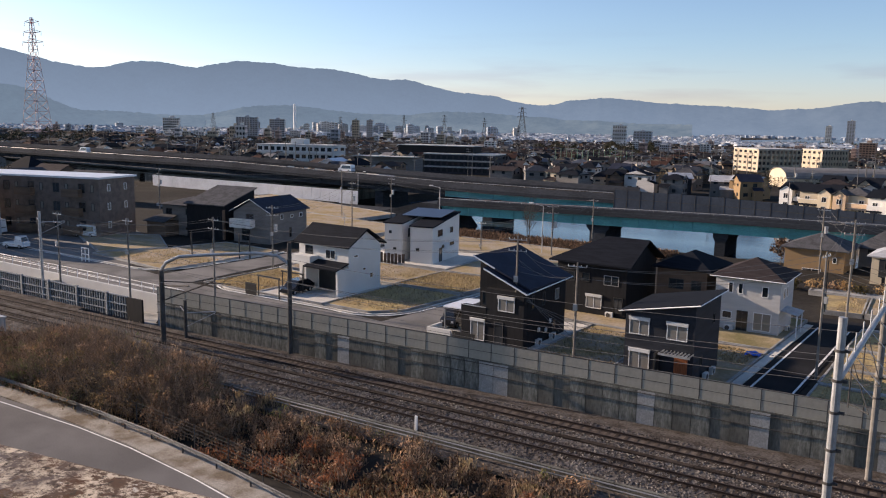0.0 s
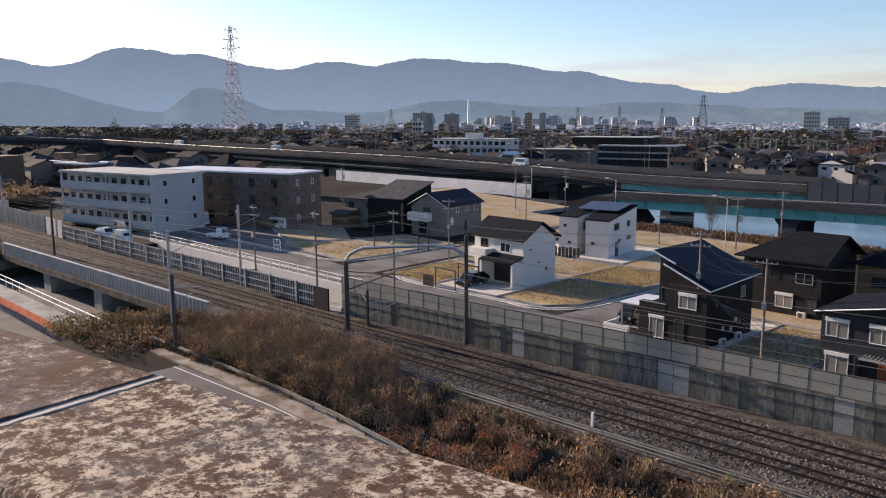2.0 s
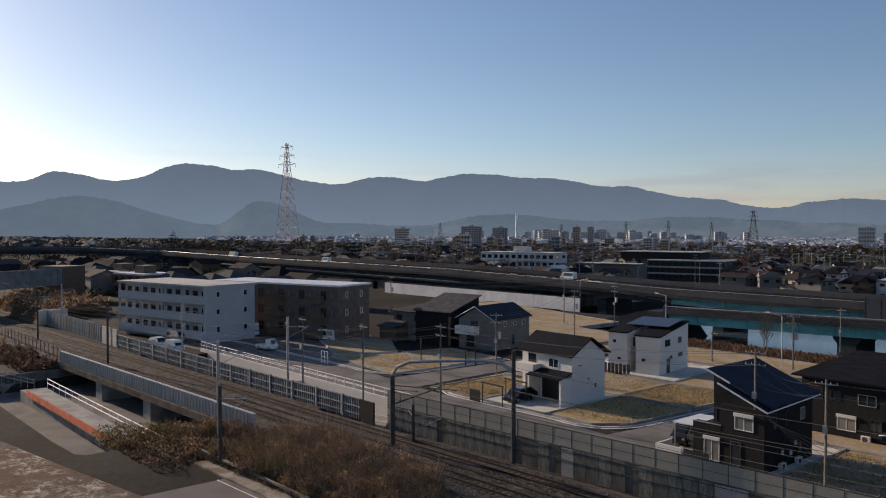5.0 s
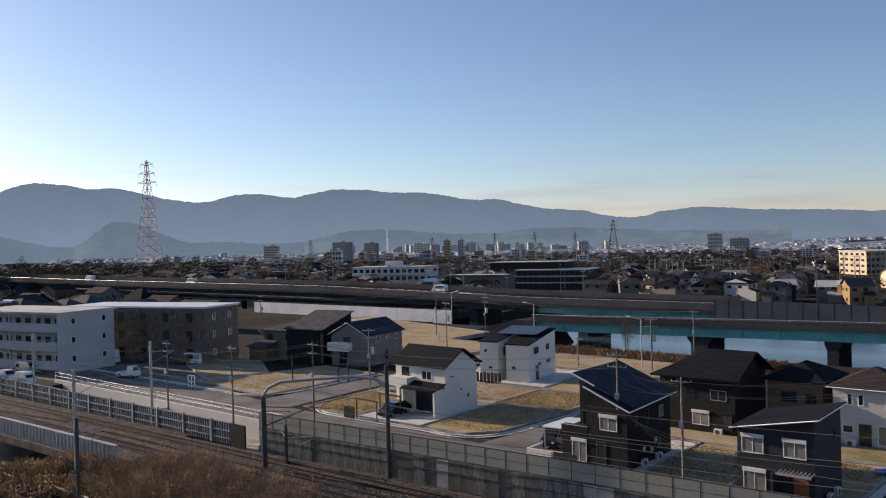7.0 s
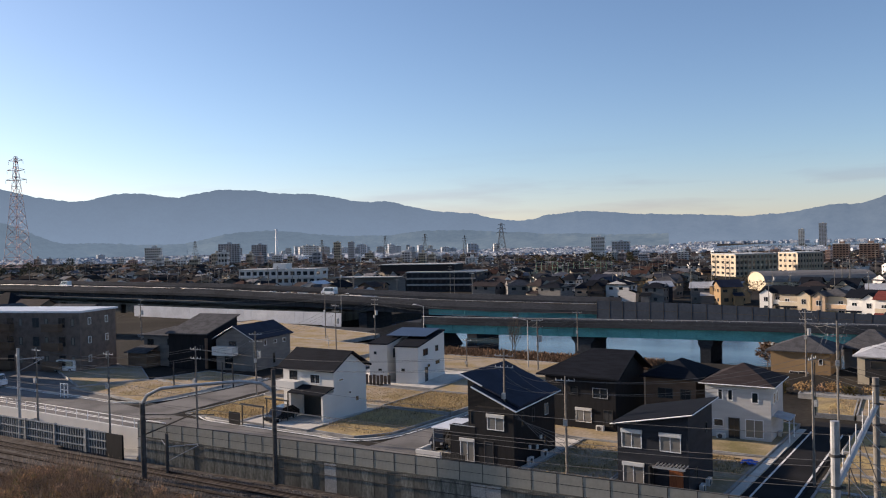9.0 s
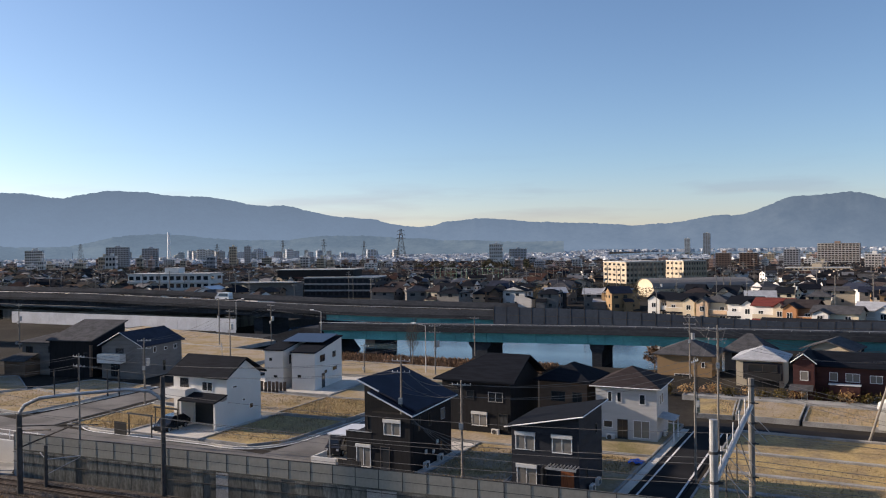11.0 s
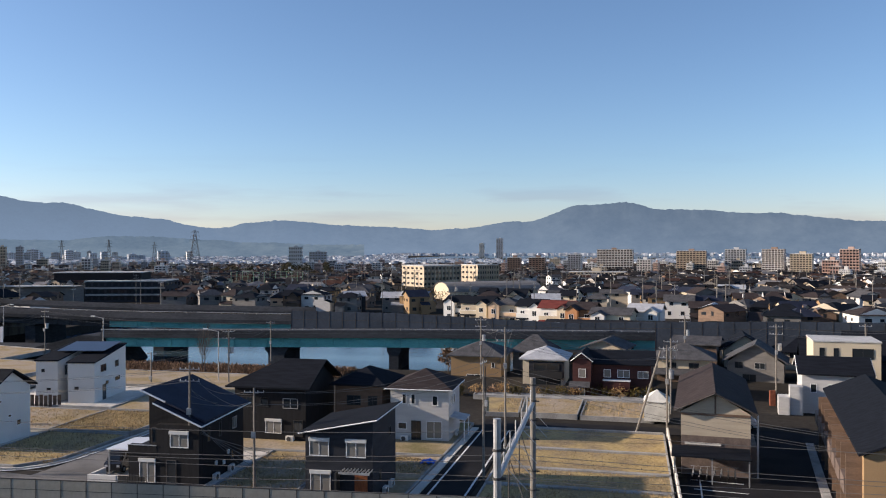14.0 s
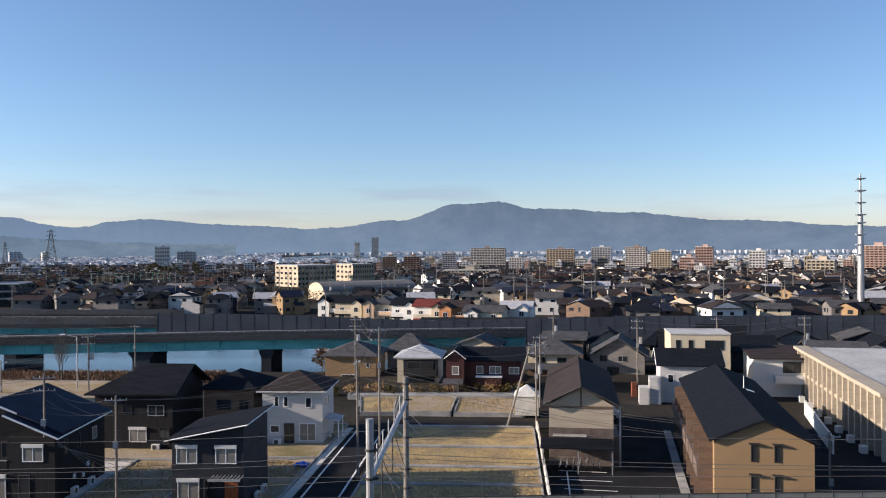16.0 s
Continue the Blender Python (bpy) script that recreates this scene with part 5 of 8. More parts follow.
part("lower_roof", bm, M["blue_slate"], c)
addbox(c, "wall", "black_wall", 1.0, 4.68, -0.6, 0.05, -0.3, 5.0)
for u, z, ww, hh, k, fm, shut in ((3.0, 3.2, 1.6, 1.1, "curtain", W, True), (0.2, 0.3, 1.4, 1.7, "curtain", W, True), (2.3, 0.1, 0.9, 2.1, "pane", "galv_dark", False)):
    window(c, "f", ww, hh, u, z, (0, 4.7, -0.605, 7.4), k, fm, shut)
addbox(c, "lower_storey", "black_wall", -1.5, 1.0, -0.58, 6.0, -0.3, 2.9)
addbox(c, "balcony", "black_wall", -1.52, 1.0, -0.62, 0.0, 2.5, 3.25)
addbox(c, "balcony_rail", "galv", -1.56, 1.02, -0.66, -0.56, 3.25, 3.31)
for k in range(9):
    addbox(c, "fence_board", "black_trim", -1.6 + k * 0.26, -1.38 + k * 0.26, -1.9, -1.84, -0.1, 1.1)
addbox(c, "garden_wall", "white_wall", -4.3, -1.8, -1.9, -1.7, -0.1, 1.05)
addbox(c, "garden_wall", "white_wall", -4.3, -4.1, -1.69, 0.3, -0.1, 1.05)
bm = bmesh.new()
poly(bm, [(-4.4, 0.8, 2.45), (-1.5, 0.4, 2.6), (-1.5, 5.0, 2.6), (-4.4, 5.0, 2.45)], 0.1)
part("carport_roof", bm, M["metal_roof"], c)
for u in (0.9, 4.8):
    addbox(c, "carport_post", "galv", -4.3, -4.2, u, u + 0.1, -0.1, 2.4)
for u, z in ((2.0, 1.2), (3.4, 0.9), (4.2, 1.6)):
    addbox(c, "meter_box", "blind", 4.7, 4.82, u, u + 0.3, z, z + 0.35)

d = house("house", -36.0, 75.4, -2, 7.6, 7.6, 5.45, 7.7, "hip_left", "black_wall", "slate", "large black two-storey house with a dark roof",
          [("f", 3.2, 3.4, 0.9, 0.9, "pane", "black_trim"), ("f", 6.0, 3.3, 1.6, 1.0, "pane", "galv"), ("f", 4.2, 0.8, 1.7, 1.2, "curtain", W, True), ("f", 6.8, 0.6, 1.0, 1.6, "pane", "black_trim"), ("f", 1.3, 3.4, 1.4, 0.9, "pane", "black_trim")], over=0.7)
e = house("house", -26.6, 78.7, -2, 5.0, 6.0, 5.35, 6.75, "hip", "brown_wall", "slate", "brown house with a dark hipped roof",
          [("f", 2.0, 3.2, 1.5, 1.0, "pane", "black_trim"), ("f", 4.0, 3.2, 1.0, 1.0, "pane", "black_trim")], over=0.5, fascia=None)
f = house("house", -20.5, 77.65, 0, 5.85, 5.9, 5.28, 6.85, "hip", "pale_siding", "brown_slate", "white two-storey house with a brown hipped roof",
          [("f", 1.4, 3.7, 0.45, 1.0), ("f", 2.3, 3.7, 0.45, 1.0), ("f", 4.5, 3.6, 0.6, 1.0), ("r", 1.6, 3.4, 0.7, 1.0), ("r", 2.9, 3.4, 0.7, 1.0), ("f", 2.6, 0.2, 1.0, 1.9, "pane", "black_trim"), ("f", 1.2, 1.2, 0.9, 0.7), ("f", 4.4, 0.4, 1.6, 1.7, "curtain")], over=0.45, fascia=W)
bm = bmesh.new()
poly(bm, [(5.7, 0.6, 2.5), (7.4, 0.6, 2.2), (7.4, 3.4, 2.2), (5.7, 3.4, 2.5)], 0.08)
part("porch_roof", bm, M["light_tile"], f)
for y in (0.8, 3.2):
    addbox(f, "porch_post", "white_trim", 7.2, 7.3, y, y + 0.1, -0.2, 2.2)
g = house("house", -21.9, 58.2, 0, 5.3, 6.6, 5.2, 6.4, "shed_right", "dark_wall", "slate", "charcoal two-storey house with a single-pitch roof",
          [("f", 1.1, 3.4, 1.55, 1.15, "curtain", W, True), ("f", 4.0, 3.4, 1.55, 1.15, "curtain", W, True), ("f", 1.2, 0.2, 1.6, 1.9, "curtain", W, True), ("r", 4.8, 4.0, 0.5, 0.8, "pane", "black_trim"), ("r", 2.0, 1.2, 0.5, 0.8, "pane", "black_trim")], over=0.4, fascia=W)
addbox(g, "front_door", "door_wood", 3.9, 4.9, -0.05, 0.02, 0.1, 2.25, label="reddish wooden front door")
bm = bmesh.new()
for k in range(9):
    quadbox(bm, 3.1 + k * 0.27, 3.16 + k * 0.27, -1.2, 0, 2.5, 2.6)
quadbox(bm, 3.05, 5.4, -1.28, -1.18, 2.46, 2.62)
part("porch_louvre", bm, M["galv"], g)
addbox(g, "porch_wall", "black_trim", 2.6, 2.75, -0.9, 0.0, -0.2, 2.4)

h = house("apartment_house", 6.6, 71.0, -6, 5.5, 17.5, 5.45, 7.05, "gable_y", "beige_siding", "brown_slate", "beige two-storey apartment house with a brown gabled roof",
          [("r", 3, 3.2, 1.2, 1.0), ("r", 9, 3.2, 1.2, 1.0), ("r", 14, 3.2, 1.2, 1.0)], over=0.55, fascia="galv_dark", category="apartment house")
addbox(h, "brick_band", "brown_tile", 0.02, 5.48, -0.05, -0.005, -0.2, 3.3)
bm = bmesh.new()
poly(bm, [(-0.7, -3.0, 2.25), (5.4, -3.0, 2.25), (5.4, -0.1, 2.45), (-0.7, -0.1, 2.45)], 0.10)
part("bicycle_shelter_roof", bm, M["slate"], h)
for u in (-0.5, 5.2, 2.4):
    addbox(h, "shelter_post", "galv", u, u + 0.1, -2.8, -2.7, -0.2, 2.25)
addbox(h, "corner_post", "galv", 6.0, 6.15, 0.2, 0.35, -0.2, 5.2)
addbox(h, "stair_wall", "brown_tile", 5.5, 6.0, 0.5, 5.0, -0.2, 2.6)
addbox(h, "end_board", "pale_concrete", 0.3, 3.2, -0.12, -0.06, 2.55, 2.75)
addbox(h, "timber_band", "brown_wall", 0.0, 5.5, -0.06, -0.005, 5.0, 5.2)
addbox(h, "timber_post", "brown_wall", 2.68, 2.82, -0.06, -0.005, 5.2, 6.7)

i = house("apartment_house", 17.1, 57.9, -9, 6.6, 26, 5.45, 7.0, "gable_y", "tan_wall", "slate", "tan two-storey apartment house with a dark gabled roof",
          [("f", 2.65, 3.95, 0.42, 1.2, "pane", "black_trim"), ("f", 4.2, 3.95, 0.42, 1.2, "pane", "black_trim"), ("f", 2.65, 1.8, 0.42, 1.2, "pane", "black_trim"), ("f", 4.2, 1.8, 0.42, 1.2, "pane", "black_trim")], over=0.35, fascia=None, category="apartment house")
for u, zz in ((2.65, 5.2), (4.2, 5.2), (2.65, 3.05), (4.2, 3.05)):
    addbox(i, "window_hood", "black_trim", u - 0.35, u + 0.35, -0.28, 0.0, zz, zz + 0.08)
for k in range(8):
    addbox(i, "balcony", "brown_tile", -1.1, 0.0, 1.0 + 3.1 * k, 3.5 + 3.1 * k, 2.4, 3.5)
    addbox(i, "balcony_divider", "brown_wall", -1.0, 0.0, 0.9 + 3.1 * k, 1.05 + 3.1 * k, 0.0, 5.2)
    window(i, "l", 1.7, 1.9, 26 - (2.2 + 3.1 * k), 2.9, (0, 6.6, 0, 26), "curtain")
    window(i, "l", 1.7, 1.9, 26 - (2.2 + 3.1 * k), 0.2, (0, 6.6, 0, 26), "curtain")
addbox(i, "path", "concrete", -1.9, -1.2, -2, 26, -0.3, 0.12)
bm = bmesh.new()
poly(bm, [(3.6, 9.0, 7.42), (4.2, 9.0, 7.24), (4.2, 9.6, 7.24), (3.6, 9.6, 7.42)], 0.02)
tube(bm, (3.4, 9.3, 7.5), (3.4, 9.3, 8.5), 0.03, n=6)
part("dish_mast", bm, M["white_trim"], i)

# big pale block on the far side of the yard
j = thing("apartment_block", pose(36.1, 72.0, 0, 0, 0, -9), "pale grey apartment block with a ribbed sunlit side", "apartment block")
addbox(j, "wall", "pale_grey_wall", 0, 16, 0, 34, -0.3, 5.7)
addbox(j, "roof", "flat_roof", 0.9, 15.6, 0.5, 33.5, 5.75, 5.95)
addbox(j, "roof_edge", "beige_siding", -0.8, 0.9, -0.1, 34.2, 5.7, 6.05)
addbox(j, "floor_band", "beige_siding", -0.35, -0.005, 0, 34, 2.75, 3.05)
for k in range(17):
    addbox(j, "fin", "beige_siding", -0.55, -0.004, 0.2 + 2.05 * k, 0.55 + 2.05 * k, 0, 5.68)
    if k < 16:
        window(j, "l", 1.0, 1.9, 34 - (1.5 + 2.05 * k), 3.3, (0, 16, 0, 34), "pane", "galv_dark")
        window(j, "l", 1.0, 1.9, 34 - (1.5 + 2.05 * k), 0.6, (0, 16, 0, 34), "pane", "galv_dark")
        if k % 2:
            addbox(j, "air_conditioner", "blind", -1.5, -0.9, 0.9 + 2.05 * k, 1.7 + 2.05 * k, 0.0, 0.7)
wallj = thing("garden_wall", pose(32.4, 75.0, 0, 0, 0, -14), "white rendered garden wall beside a lane", "wall")
addbox(wallj, "panel", "white_wall", 0, 0.2, 0, 18, -0.2, 1.6)
bm = bmesh.new()
bmesh.ops.create_uvsphere(bm, u_segments=12, v_segments=6, radius=0.45)
dish = solid("satellite_dish", bm, M["white_trim"], "round white satellite dish on a flat roof", "satellite dish", m=pose(47.2, 92, 7.2) @ Matrix.Diagonal((0.35, 1, 1, 1)))
bm = bmesh.new()
tube(bm, (0.3, 0, -1.2), (0.3, 0, 0.1), 0.05)
part("mast", bm, M["galv"], dish)

# older houses between the lots and the motorway
k = house("house", -1.5, 105.0, -4, 7.4, 7, 4.3, 5.6, "gable_x", "red_wall", "slate", "dark red house with white windows",
          [("f", 2.0, 2.5, 0.9, 1.0, "curtain"), ("f", 4.0, 2.5, 1.5, 1.0, "curtain"), ("f", 6.4, 2.5, 1.3, 0.9, "curtain"), ("f", 6.2, 0.2, 1.4, 0.8, "curtain")], z=0.1)
addbox(k, "balcony", "red_wall", 1.6, 4.8, -1.0, 0, 1.0, 2.2)
addbox(k, "balcony_rail", "white_trim", 1.5, 4.9, -1.1, 0.02, 2.2, 2.3)
kw = house("house_wing", -3.8, 103.6, -4, 2.3, 6, 4.7, 5.8, "gable_y", "red_wall", "slate", "narrow dark red gabled house wing", [("f", 1.2, 2.6, 0.9, 1.1, "curtain"), ("f", 1.2, 0.2, 0.7, 1.2, "curtain")], over=0.25, z=0.1, fascia=W)
bm = bmesh.new()
poly(bm, [(-0.4, -1.0, 1.6), (2.2, -1.0, 1.6), (2.2, 0.0, 2.1), (-0.4, 0.0, 2.1)], 0.12)
part("porch_roof", bm, M["grey_tile"], kw)
l = house("house", -11.1, 113.5, -3, 5.8, 6.5, 4.8, 6.2, "hip", "cream_wall", "light_tile", "cream house with a pale hipped roof and dark balcony", [("f", 3.3, 1.0, 4.0, 1.2, "pane", "galv_dark")], z=-1.2)
# added dark panel: the front's shade behind the balcony as colour
addbox(l, "veranda_screen", "dark_wall", 0.9, 5.7, -0.25, -0.005, 2.2, 4.4)
addbox(l, "balcony", "black_trim", 1.2, 5.6, -0.8, 0, 2.2, 3.1)
window(l, "f", 3.6, 1.0, 3.3, 3.2, (0, 5.8, -0.26, 6.5), "pane", "galv_dark")
m = house("house", -22.4, 119.0, -3, 7.6, 8, 4.4, 6.2, "hip", "tan_wall", "grey_tile", "tan house with a grey hipped tile roof", [("f", 6.4, 2.6, 0.5, 0.8), ("f", 3.6, 0.6, 2.4, 1.0)], z=-1.3, over=0.6)
n_ = house("house", 25.7, 108.5, -6, 7.6, 6.5, 7.4, 7.5, "flat", "cream_wall", "flat_roof", "cream three-storey house with a flat roof", [("f", 1.0, 5.4, 0.6, 1.1, "pane", "black_trim"), ("f", 2.6, 5.4, 0.6, 1.1, "pane", "black_trim"), ("f", 5.6, 5.2, 2.4, 1.3, "pane", "black_trim"), ("f", 4.6, 2.6, 1.4, 1.0, "pane", "black_trim")], over=0.1)
o = house("house", 34.8, 103.5, -8, 7.2, 7, 4.9, 5.6, "shed_back", "white_wall", "brown_slate", "white house with a low brown roof and long balcony", [("f", 5.0, 3.0, 3.0, 1.4, "pane", "black_trim")], over=0.5)
addbox(o, "balcony", "white_wall", 2.4, 7.4, -1.2, 0, 1.8, 2.8)
p_ = house("house", 22.4, 99.5, -8, 7.0, 7, 4.6, 6.2, "gable_x", "pale_siding", "slate", "white house with a dark gabled roof and stepped wall", [("f", 1.2, 2.4, 0.7, 1.0), ("f", 3.2, 2.4, 1.0, 1.0)], fascia=W)
addbox(p_, "side_wall", "pale_siding", -1.4, 0, -1.6, 0.2, -0.3, 3.2)
addbox(p_, "side_wall", "pale_siding", -2.6, -1.4, -1.9, 0.2, -0.3, 2.0)

# ---- left of the estate: apartment blocks and dark houses ----
wa = thing("apartment_block", pose(-151.5, 51.6, 0, 0, 0, 13), "white four-storey apartment block with access balconies", "apartment block")
addbox(wa, "wall", "white_apartment", 0, 25, 1.4, 10.5, -1.0, 9.4)
addbox(wa, "roof", "flat_roof", -0.4, 25.3, -0.1, 10.9, 9.4, 9.75)
addbox(wa, "end_wall", "white_apartment", 24.5, 25.02, 0.0, 1.45, -1.0, 9.4)
for fl in range(3):
    z = 0.7 + 2.95 * fl
    addbox(wa, "balcony", "white_apartment", 0, 24.5, -0.1, 0.08, z, z + 1.4)
    addbox(wa, "floor_slab", "white_apartment", 0, 24.5, 0.08, 1.4, z - 0.1, z + 0.06)
    for q in range(10):
        window(wa, "f", 1.3, 1.6, 1.4 + q * 2.4, z + 0.5, (0, 25, 1.4, 10.5), "pane", "black_trim")
    for u in (2.6, 8.4):
        window(wa, "r", 0.8, 1.0, u, z + 1.1, (0, 25, 0.0, 10.5), "pane", W)
    for q in range(4):
        addbox(wa, "column", "white_apartment", q * 6.4, q * 6.4 + 0.25, 0.0, 0.3, z - 0.2, z + 2.8)
ba = thing("apartment_block", pose(-144.0, 66.8, 0, 0, 0, 17), "brown tiled apartment block with a pale flat roof", "apartment block")
addbox(ba, "wall", "brown_tile", 0, 30, 0, 8.5, -1.0, 9.3)
addbox(ba, "roof", "metal_roof", -0.3, 30.3, -0.3, 8.8, 9.3, 9.6)
for fl in range(3):
    z = 0.5 + 2.95 * fl
    for q in range(6):
        window(ba, "f", 1.2, 1.5, 2.2 + q * 4.9, z + 0.6, (0, 30, 0, 8.5), "pane", "black_trim")
        window(ba, "f", 0.6, 1.2, 4.2 + q * 4.9, z + 0.8, (0, 30, 0, 8.5), "curtain", "black_trim")
    for q in range(3):
        addbox(ba, "balcony", "brown_wall", 5.2 + q * 9.2, 8.4 + q * 9.2, -1.0, 0, z, z + 1.2)
    for u in (2.2, 6.2):
        window(ba, "r", 0.7, 1.1, u, z + 0.9, (0, 30, 0, 8.5), "curtain", W)
q1 = house("house", -113.0, 85.5, 8, 7.4, 7, 5.0, 6.1, "hip", "grey_wall", "grey_tile", "taupe house with a grey hipped tile roof", [("f", 5.6, 3.4, 1.2, 1.0, "pane", "black_trim"), ("f", 5.6, 1.0, 1.2, 0.4, "pane", "black_trim"), ("f", 1.4, 3.3, 1.3, 1.0, "pane", "black_trim")])
addbox(q1, "entrance_wing", "brown_wall", -0.5, 3.4, -3.0, 0.0, -0.3, 2.4)
bm = bmesh.new()
poly(bm, [(-0.9, -3.5, 2.5), (3.8, -3.5, 2.5), (3.2, 0, 3.3), (-0.4, 0, 3.3)], 0.12)
part("entrance_roof", bm, M["grey_tile"], q1)
q2 = house("house", -106.3, 85.0, 8, 7.6, 7.5, 5.6, 8.0, "shed_back", "black_wall", "grey_tile", "black house with a single-pitch grey roof", [("f", 6.6, 3.0, 0.6, 0.8, "pane", "galv_dark")], over=0.35)
addbox(q2, "timber_panel", "brown_wall", 7.3, 7.62, -0.04, 0.3, 0.2, 4.9)
q3 = house("house", -97.6, 87.0, 8, 7.0, 9.6, 4.9, 6.9, "gable_y", "grey_wall", "blue_slate", "grey-brown house with a blue-black gabled roof and white balcony", [("f", 3.2, 3.1, 1.4, 1.4, "pane", "black_trim"), ("f", 2.4, 0.3, 1.6, 1.9, "pane", "black_trim"), ("r", 3.0, 3.6, 0.6, 0.9), ("r", 5.6, 3.7, 0.7, 0.5), ("r", 8.0, 3.6, 0.8, 0.7), ("r", 5.2, 0.6, 0.6, 1.6, "pane", "black_trim")], over=0.4, fascia=W)
addbox(q3, "balcony", "white_wall", 0.2, 4.2, -1.3, 0.0, 2.4, 3.7)


# ---- distance: hills, pylons, town ----
def crest(az, marks):
    """The height of a hill chain in degrees, eased from one landmark to the next."""
    for (a, ha), (b, hb) in zip(marks, marks[1:]):
        if az <= b:
            t = min(1, max(0, (az - a) / (b - a)))
            return ha + (hb - ha) * (0.5 - 0.5 * math.cos(math.pi * t))
    return marks[-1][1]


def ridge(name, dist, a0, a1, peaks, base, material, label, rough, seed):
    """A chain of hills round the camera: peaks as (degrees to the left of +y, rise in degrees, half width)."""
    verts, faces, n, rows = [], [], int((a1 - a0) / 0.12), 16
    for i in range(n + 1):
        az = a0 + (a1 - a0) * i / n
        rise = max(base, crest(az, peaks))
        rise += rough * (noise.fractal((az * 0.35, seed, 0), 1.0, 2.0, 3) * 0.5)
        saw = dist * 0.0009 * noise.fractal((az * 3.0, seed, 4), 0.6, 2.0, 4)
        for j in range(rows):
            t = j / (rows - 1)
            r = dist * (0.93 + 0.07 * t)
            top = 19 + dist * math.tan(radians(max(0.2, rise)))
            fold = 0.5 + 0.5 * noise.fractal((az * 0.22 + t * 0.5, t * 3.0, seed + 4), 0.9, 2.0, 3)
            z = -25 + (top + 25) * (t ** 1.25) * (1 - 0.20 * fold * (1 - t)) + saw * t ** 8
            verts.append((-r * math.sin(radians(az)), r * math.cos(radians(az)), z))
    for i in range(n):
        for j in range(rows - 1):
            a = i * rows + j
            faces.append((a, a + rows, a + rows + 1, a + 1))
    me = raw(name, verts, faces, material)
    me.polygons.foreach_set("use_smooth", [True] * len(me.polygons))
    return tagged(new(name, me), label, "hills", kind="structure")


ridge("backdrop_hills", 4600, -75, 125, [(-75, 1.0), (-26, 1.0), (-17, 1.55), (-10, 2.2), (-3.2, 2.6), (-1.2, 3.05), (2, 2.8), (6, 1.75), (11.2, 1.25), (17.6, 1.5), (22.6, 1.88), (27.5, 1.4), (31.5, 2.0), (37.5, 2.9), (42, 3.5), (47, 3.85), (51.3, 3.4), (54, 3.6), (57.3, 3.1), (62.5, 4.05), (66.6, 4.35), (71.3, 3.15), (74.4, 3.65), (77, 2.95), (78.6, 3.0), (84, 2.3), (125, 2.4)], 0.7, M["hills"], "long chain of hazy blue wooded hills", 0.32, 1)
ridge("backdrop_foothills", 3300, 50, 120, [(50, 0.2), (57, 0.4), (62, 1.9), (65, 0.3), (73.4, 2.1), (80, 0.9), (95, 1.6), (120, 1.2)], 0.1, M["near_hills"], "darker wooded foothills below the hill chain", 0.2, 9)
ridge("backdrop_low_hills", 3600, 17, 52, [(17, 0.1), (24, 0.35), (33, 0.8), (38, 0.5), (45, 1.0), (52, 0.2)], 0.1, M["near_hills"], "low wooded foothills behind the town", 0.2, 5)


def pylon(x, y, h, w, material, label):
    """A lattice tower for power lines."""
    ob = thing("power_pylon", pose(x, y, fall(y), 0, 0, 20), label, "power pylon", "power pylons")
    h -= fall(y)
    bm = bmesh.new()
    lev, k = [], 12
    for i in range(k + 1):
        t = i / k
        s = w * (1 - t) ** 1.15 + w * 0.10
        lev.append((s / 2, h * t))
    r = h * 0.0026
    for (s0, z0), (s1, z1) in zip(lev, lev[1:]):
        for a, b in (((-1, -1), (1, -1)), ((1, -1), (1, 1)), ((1, 1), (-1, 1)), ((-1, 1), (-1, -1))):
            tube(bm, (a[0] * s0, a[1] * s0, z0), (a[0] * s1, a[1] * s1, z1), r, n=4, caps=False)
            tube(bm, (a[0] * s0, a[1] * s0, z0), (b[0] * s1, b[1] * s1, z1), r * 0.6, n=4, caps=False)
            tube(bm, (b[0] * s0, b[1] * s0, z0), (a[0] * s1, a[1] * s1, z1), r * 0.6, n=4, caps=False)
            tube(bm, (a[0] * s1, a[1] * s1, z1), (b[0] * s1, b[1] * s1, z1), r * 0.6, n=4, caps=False)
    part("tower", bm, material, ob)
    for z, l in ((0.80, 0.20), (0.88, 0.17), (0.96, 0.14)):
        bm = bmesh.new()
        for s in (-1, 1):
            tube(bm, (0, 0, h * z), (s * h * l * 0.5, 0, h * z + h * 0.008), r * 1.1, n=4)
            tube(bm, (0, 0, h * (z + 0.03)), (s * h * l * 0.5, 0, h * z + h * 0.008), r * 0.7, n=4)
            tube(bm, (s * h * l * 0.5, 0, h * z), (s * h * l * 0.5, 0, h * (z - 0.025)), r * 0.8, n=4)
        part("crossarm", bm, material, ob)
    return ob


def polar(az, d):
    return -d * math.sin(radians(az)), d * math.cos(radians(az))


pylon(*polar(60.15, 700), 19 + 700 * math.tan(radians(5.9)), 15, M["pylon_red"], "tall red and white lattice power pylon")
pylon(*polar(28.4, 640), 19 + 640 * math.tan(radians(1.2)), 11, M["galv_dark"], "dark lattice power pylon above the rooftops")
pylon(*polar(78.6, 520), 19 + 520 * math.tan(radians(2.55)), 9, M["galv_dark"], "dark lattice power pylon beside the woods")
for az, d, el in ((33.8, 1100, 0.55), (36.6, 1300, 0.5), (31.0, 1200, 0.4), (41, 1000, 0.3), (49.5, 900, 0.4)):
    pylon(*polar(az, d), 19 + d * math.tan(radians(el)), 9, M["galv_dark"], "small far lattice power pylon")
mast = thing("radio_mast", pose(95.7, 208, 0), "tall grey tubular mast with small antennas", "mast")
bm = bmesh.new()
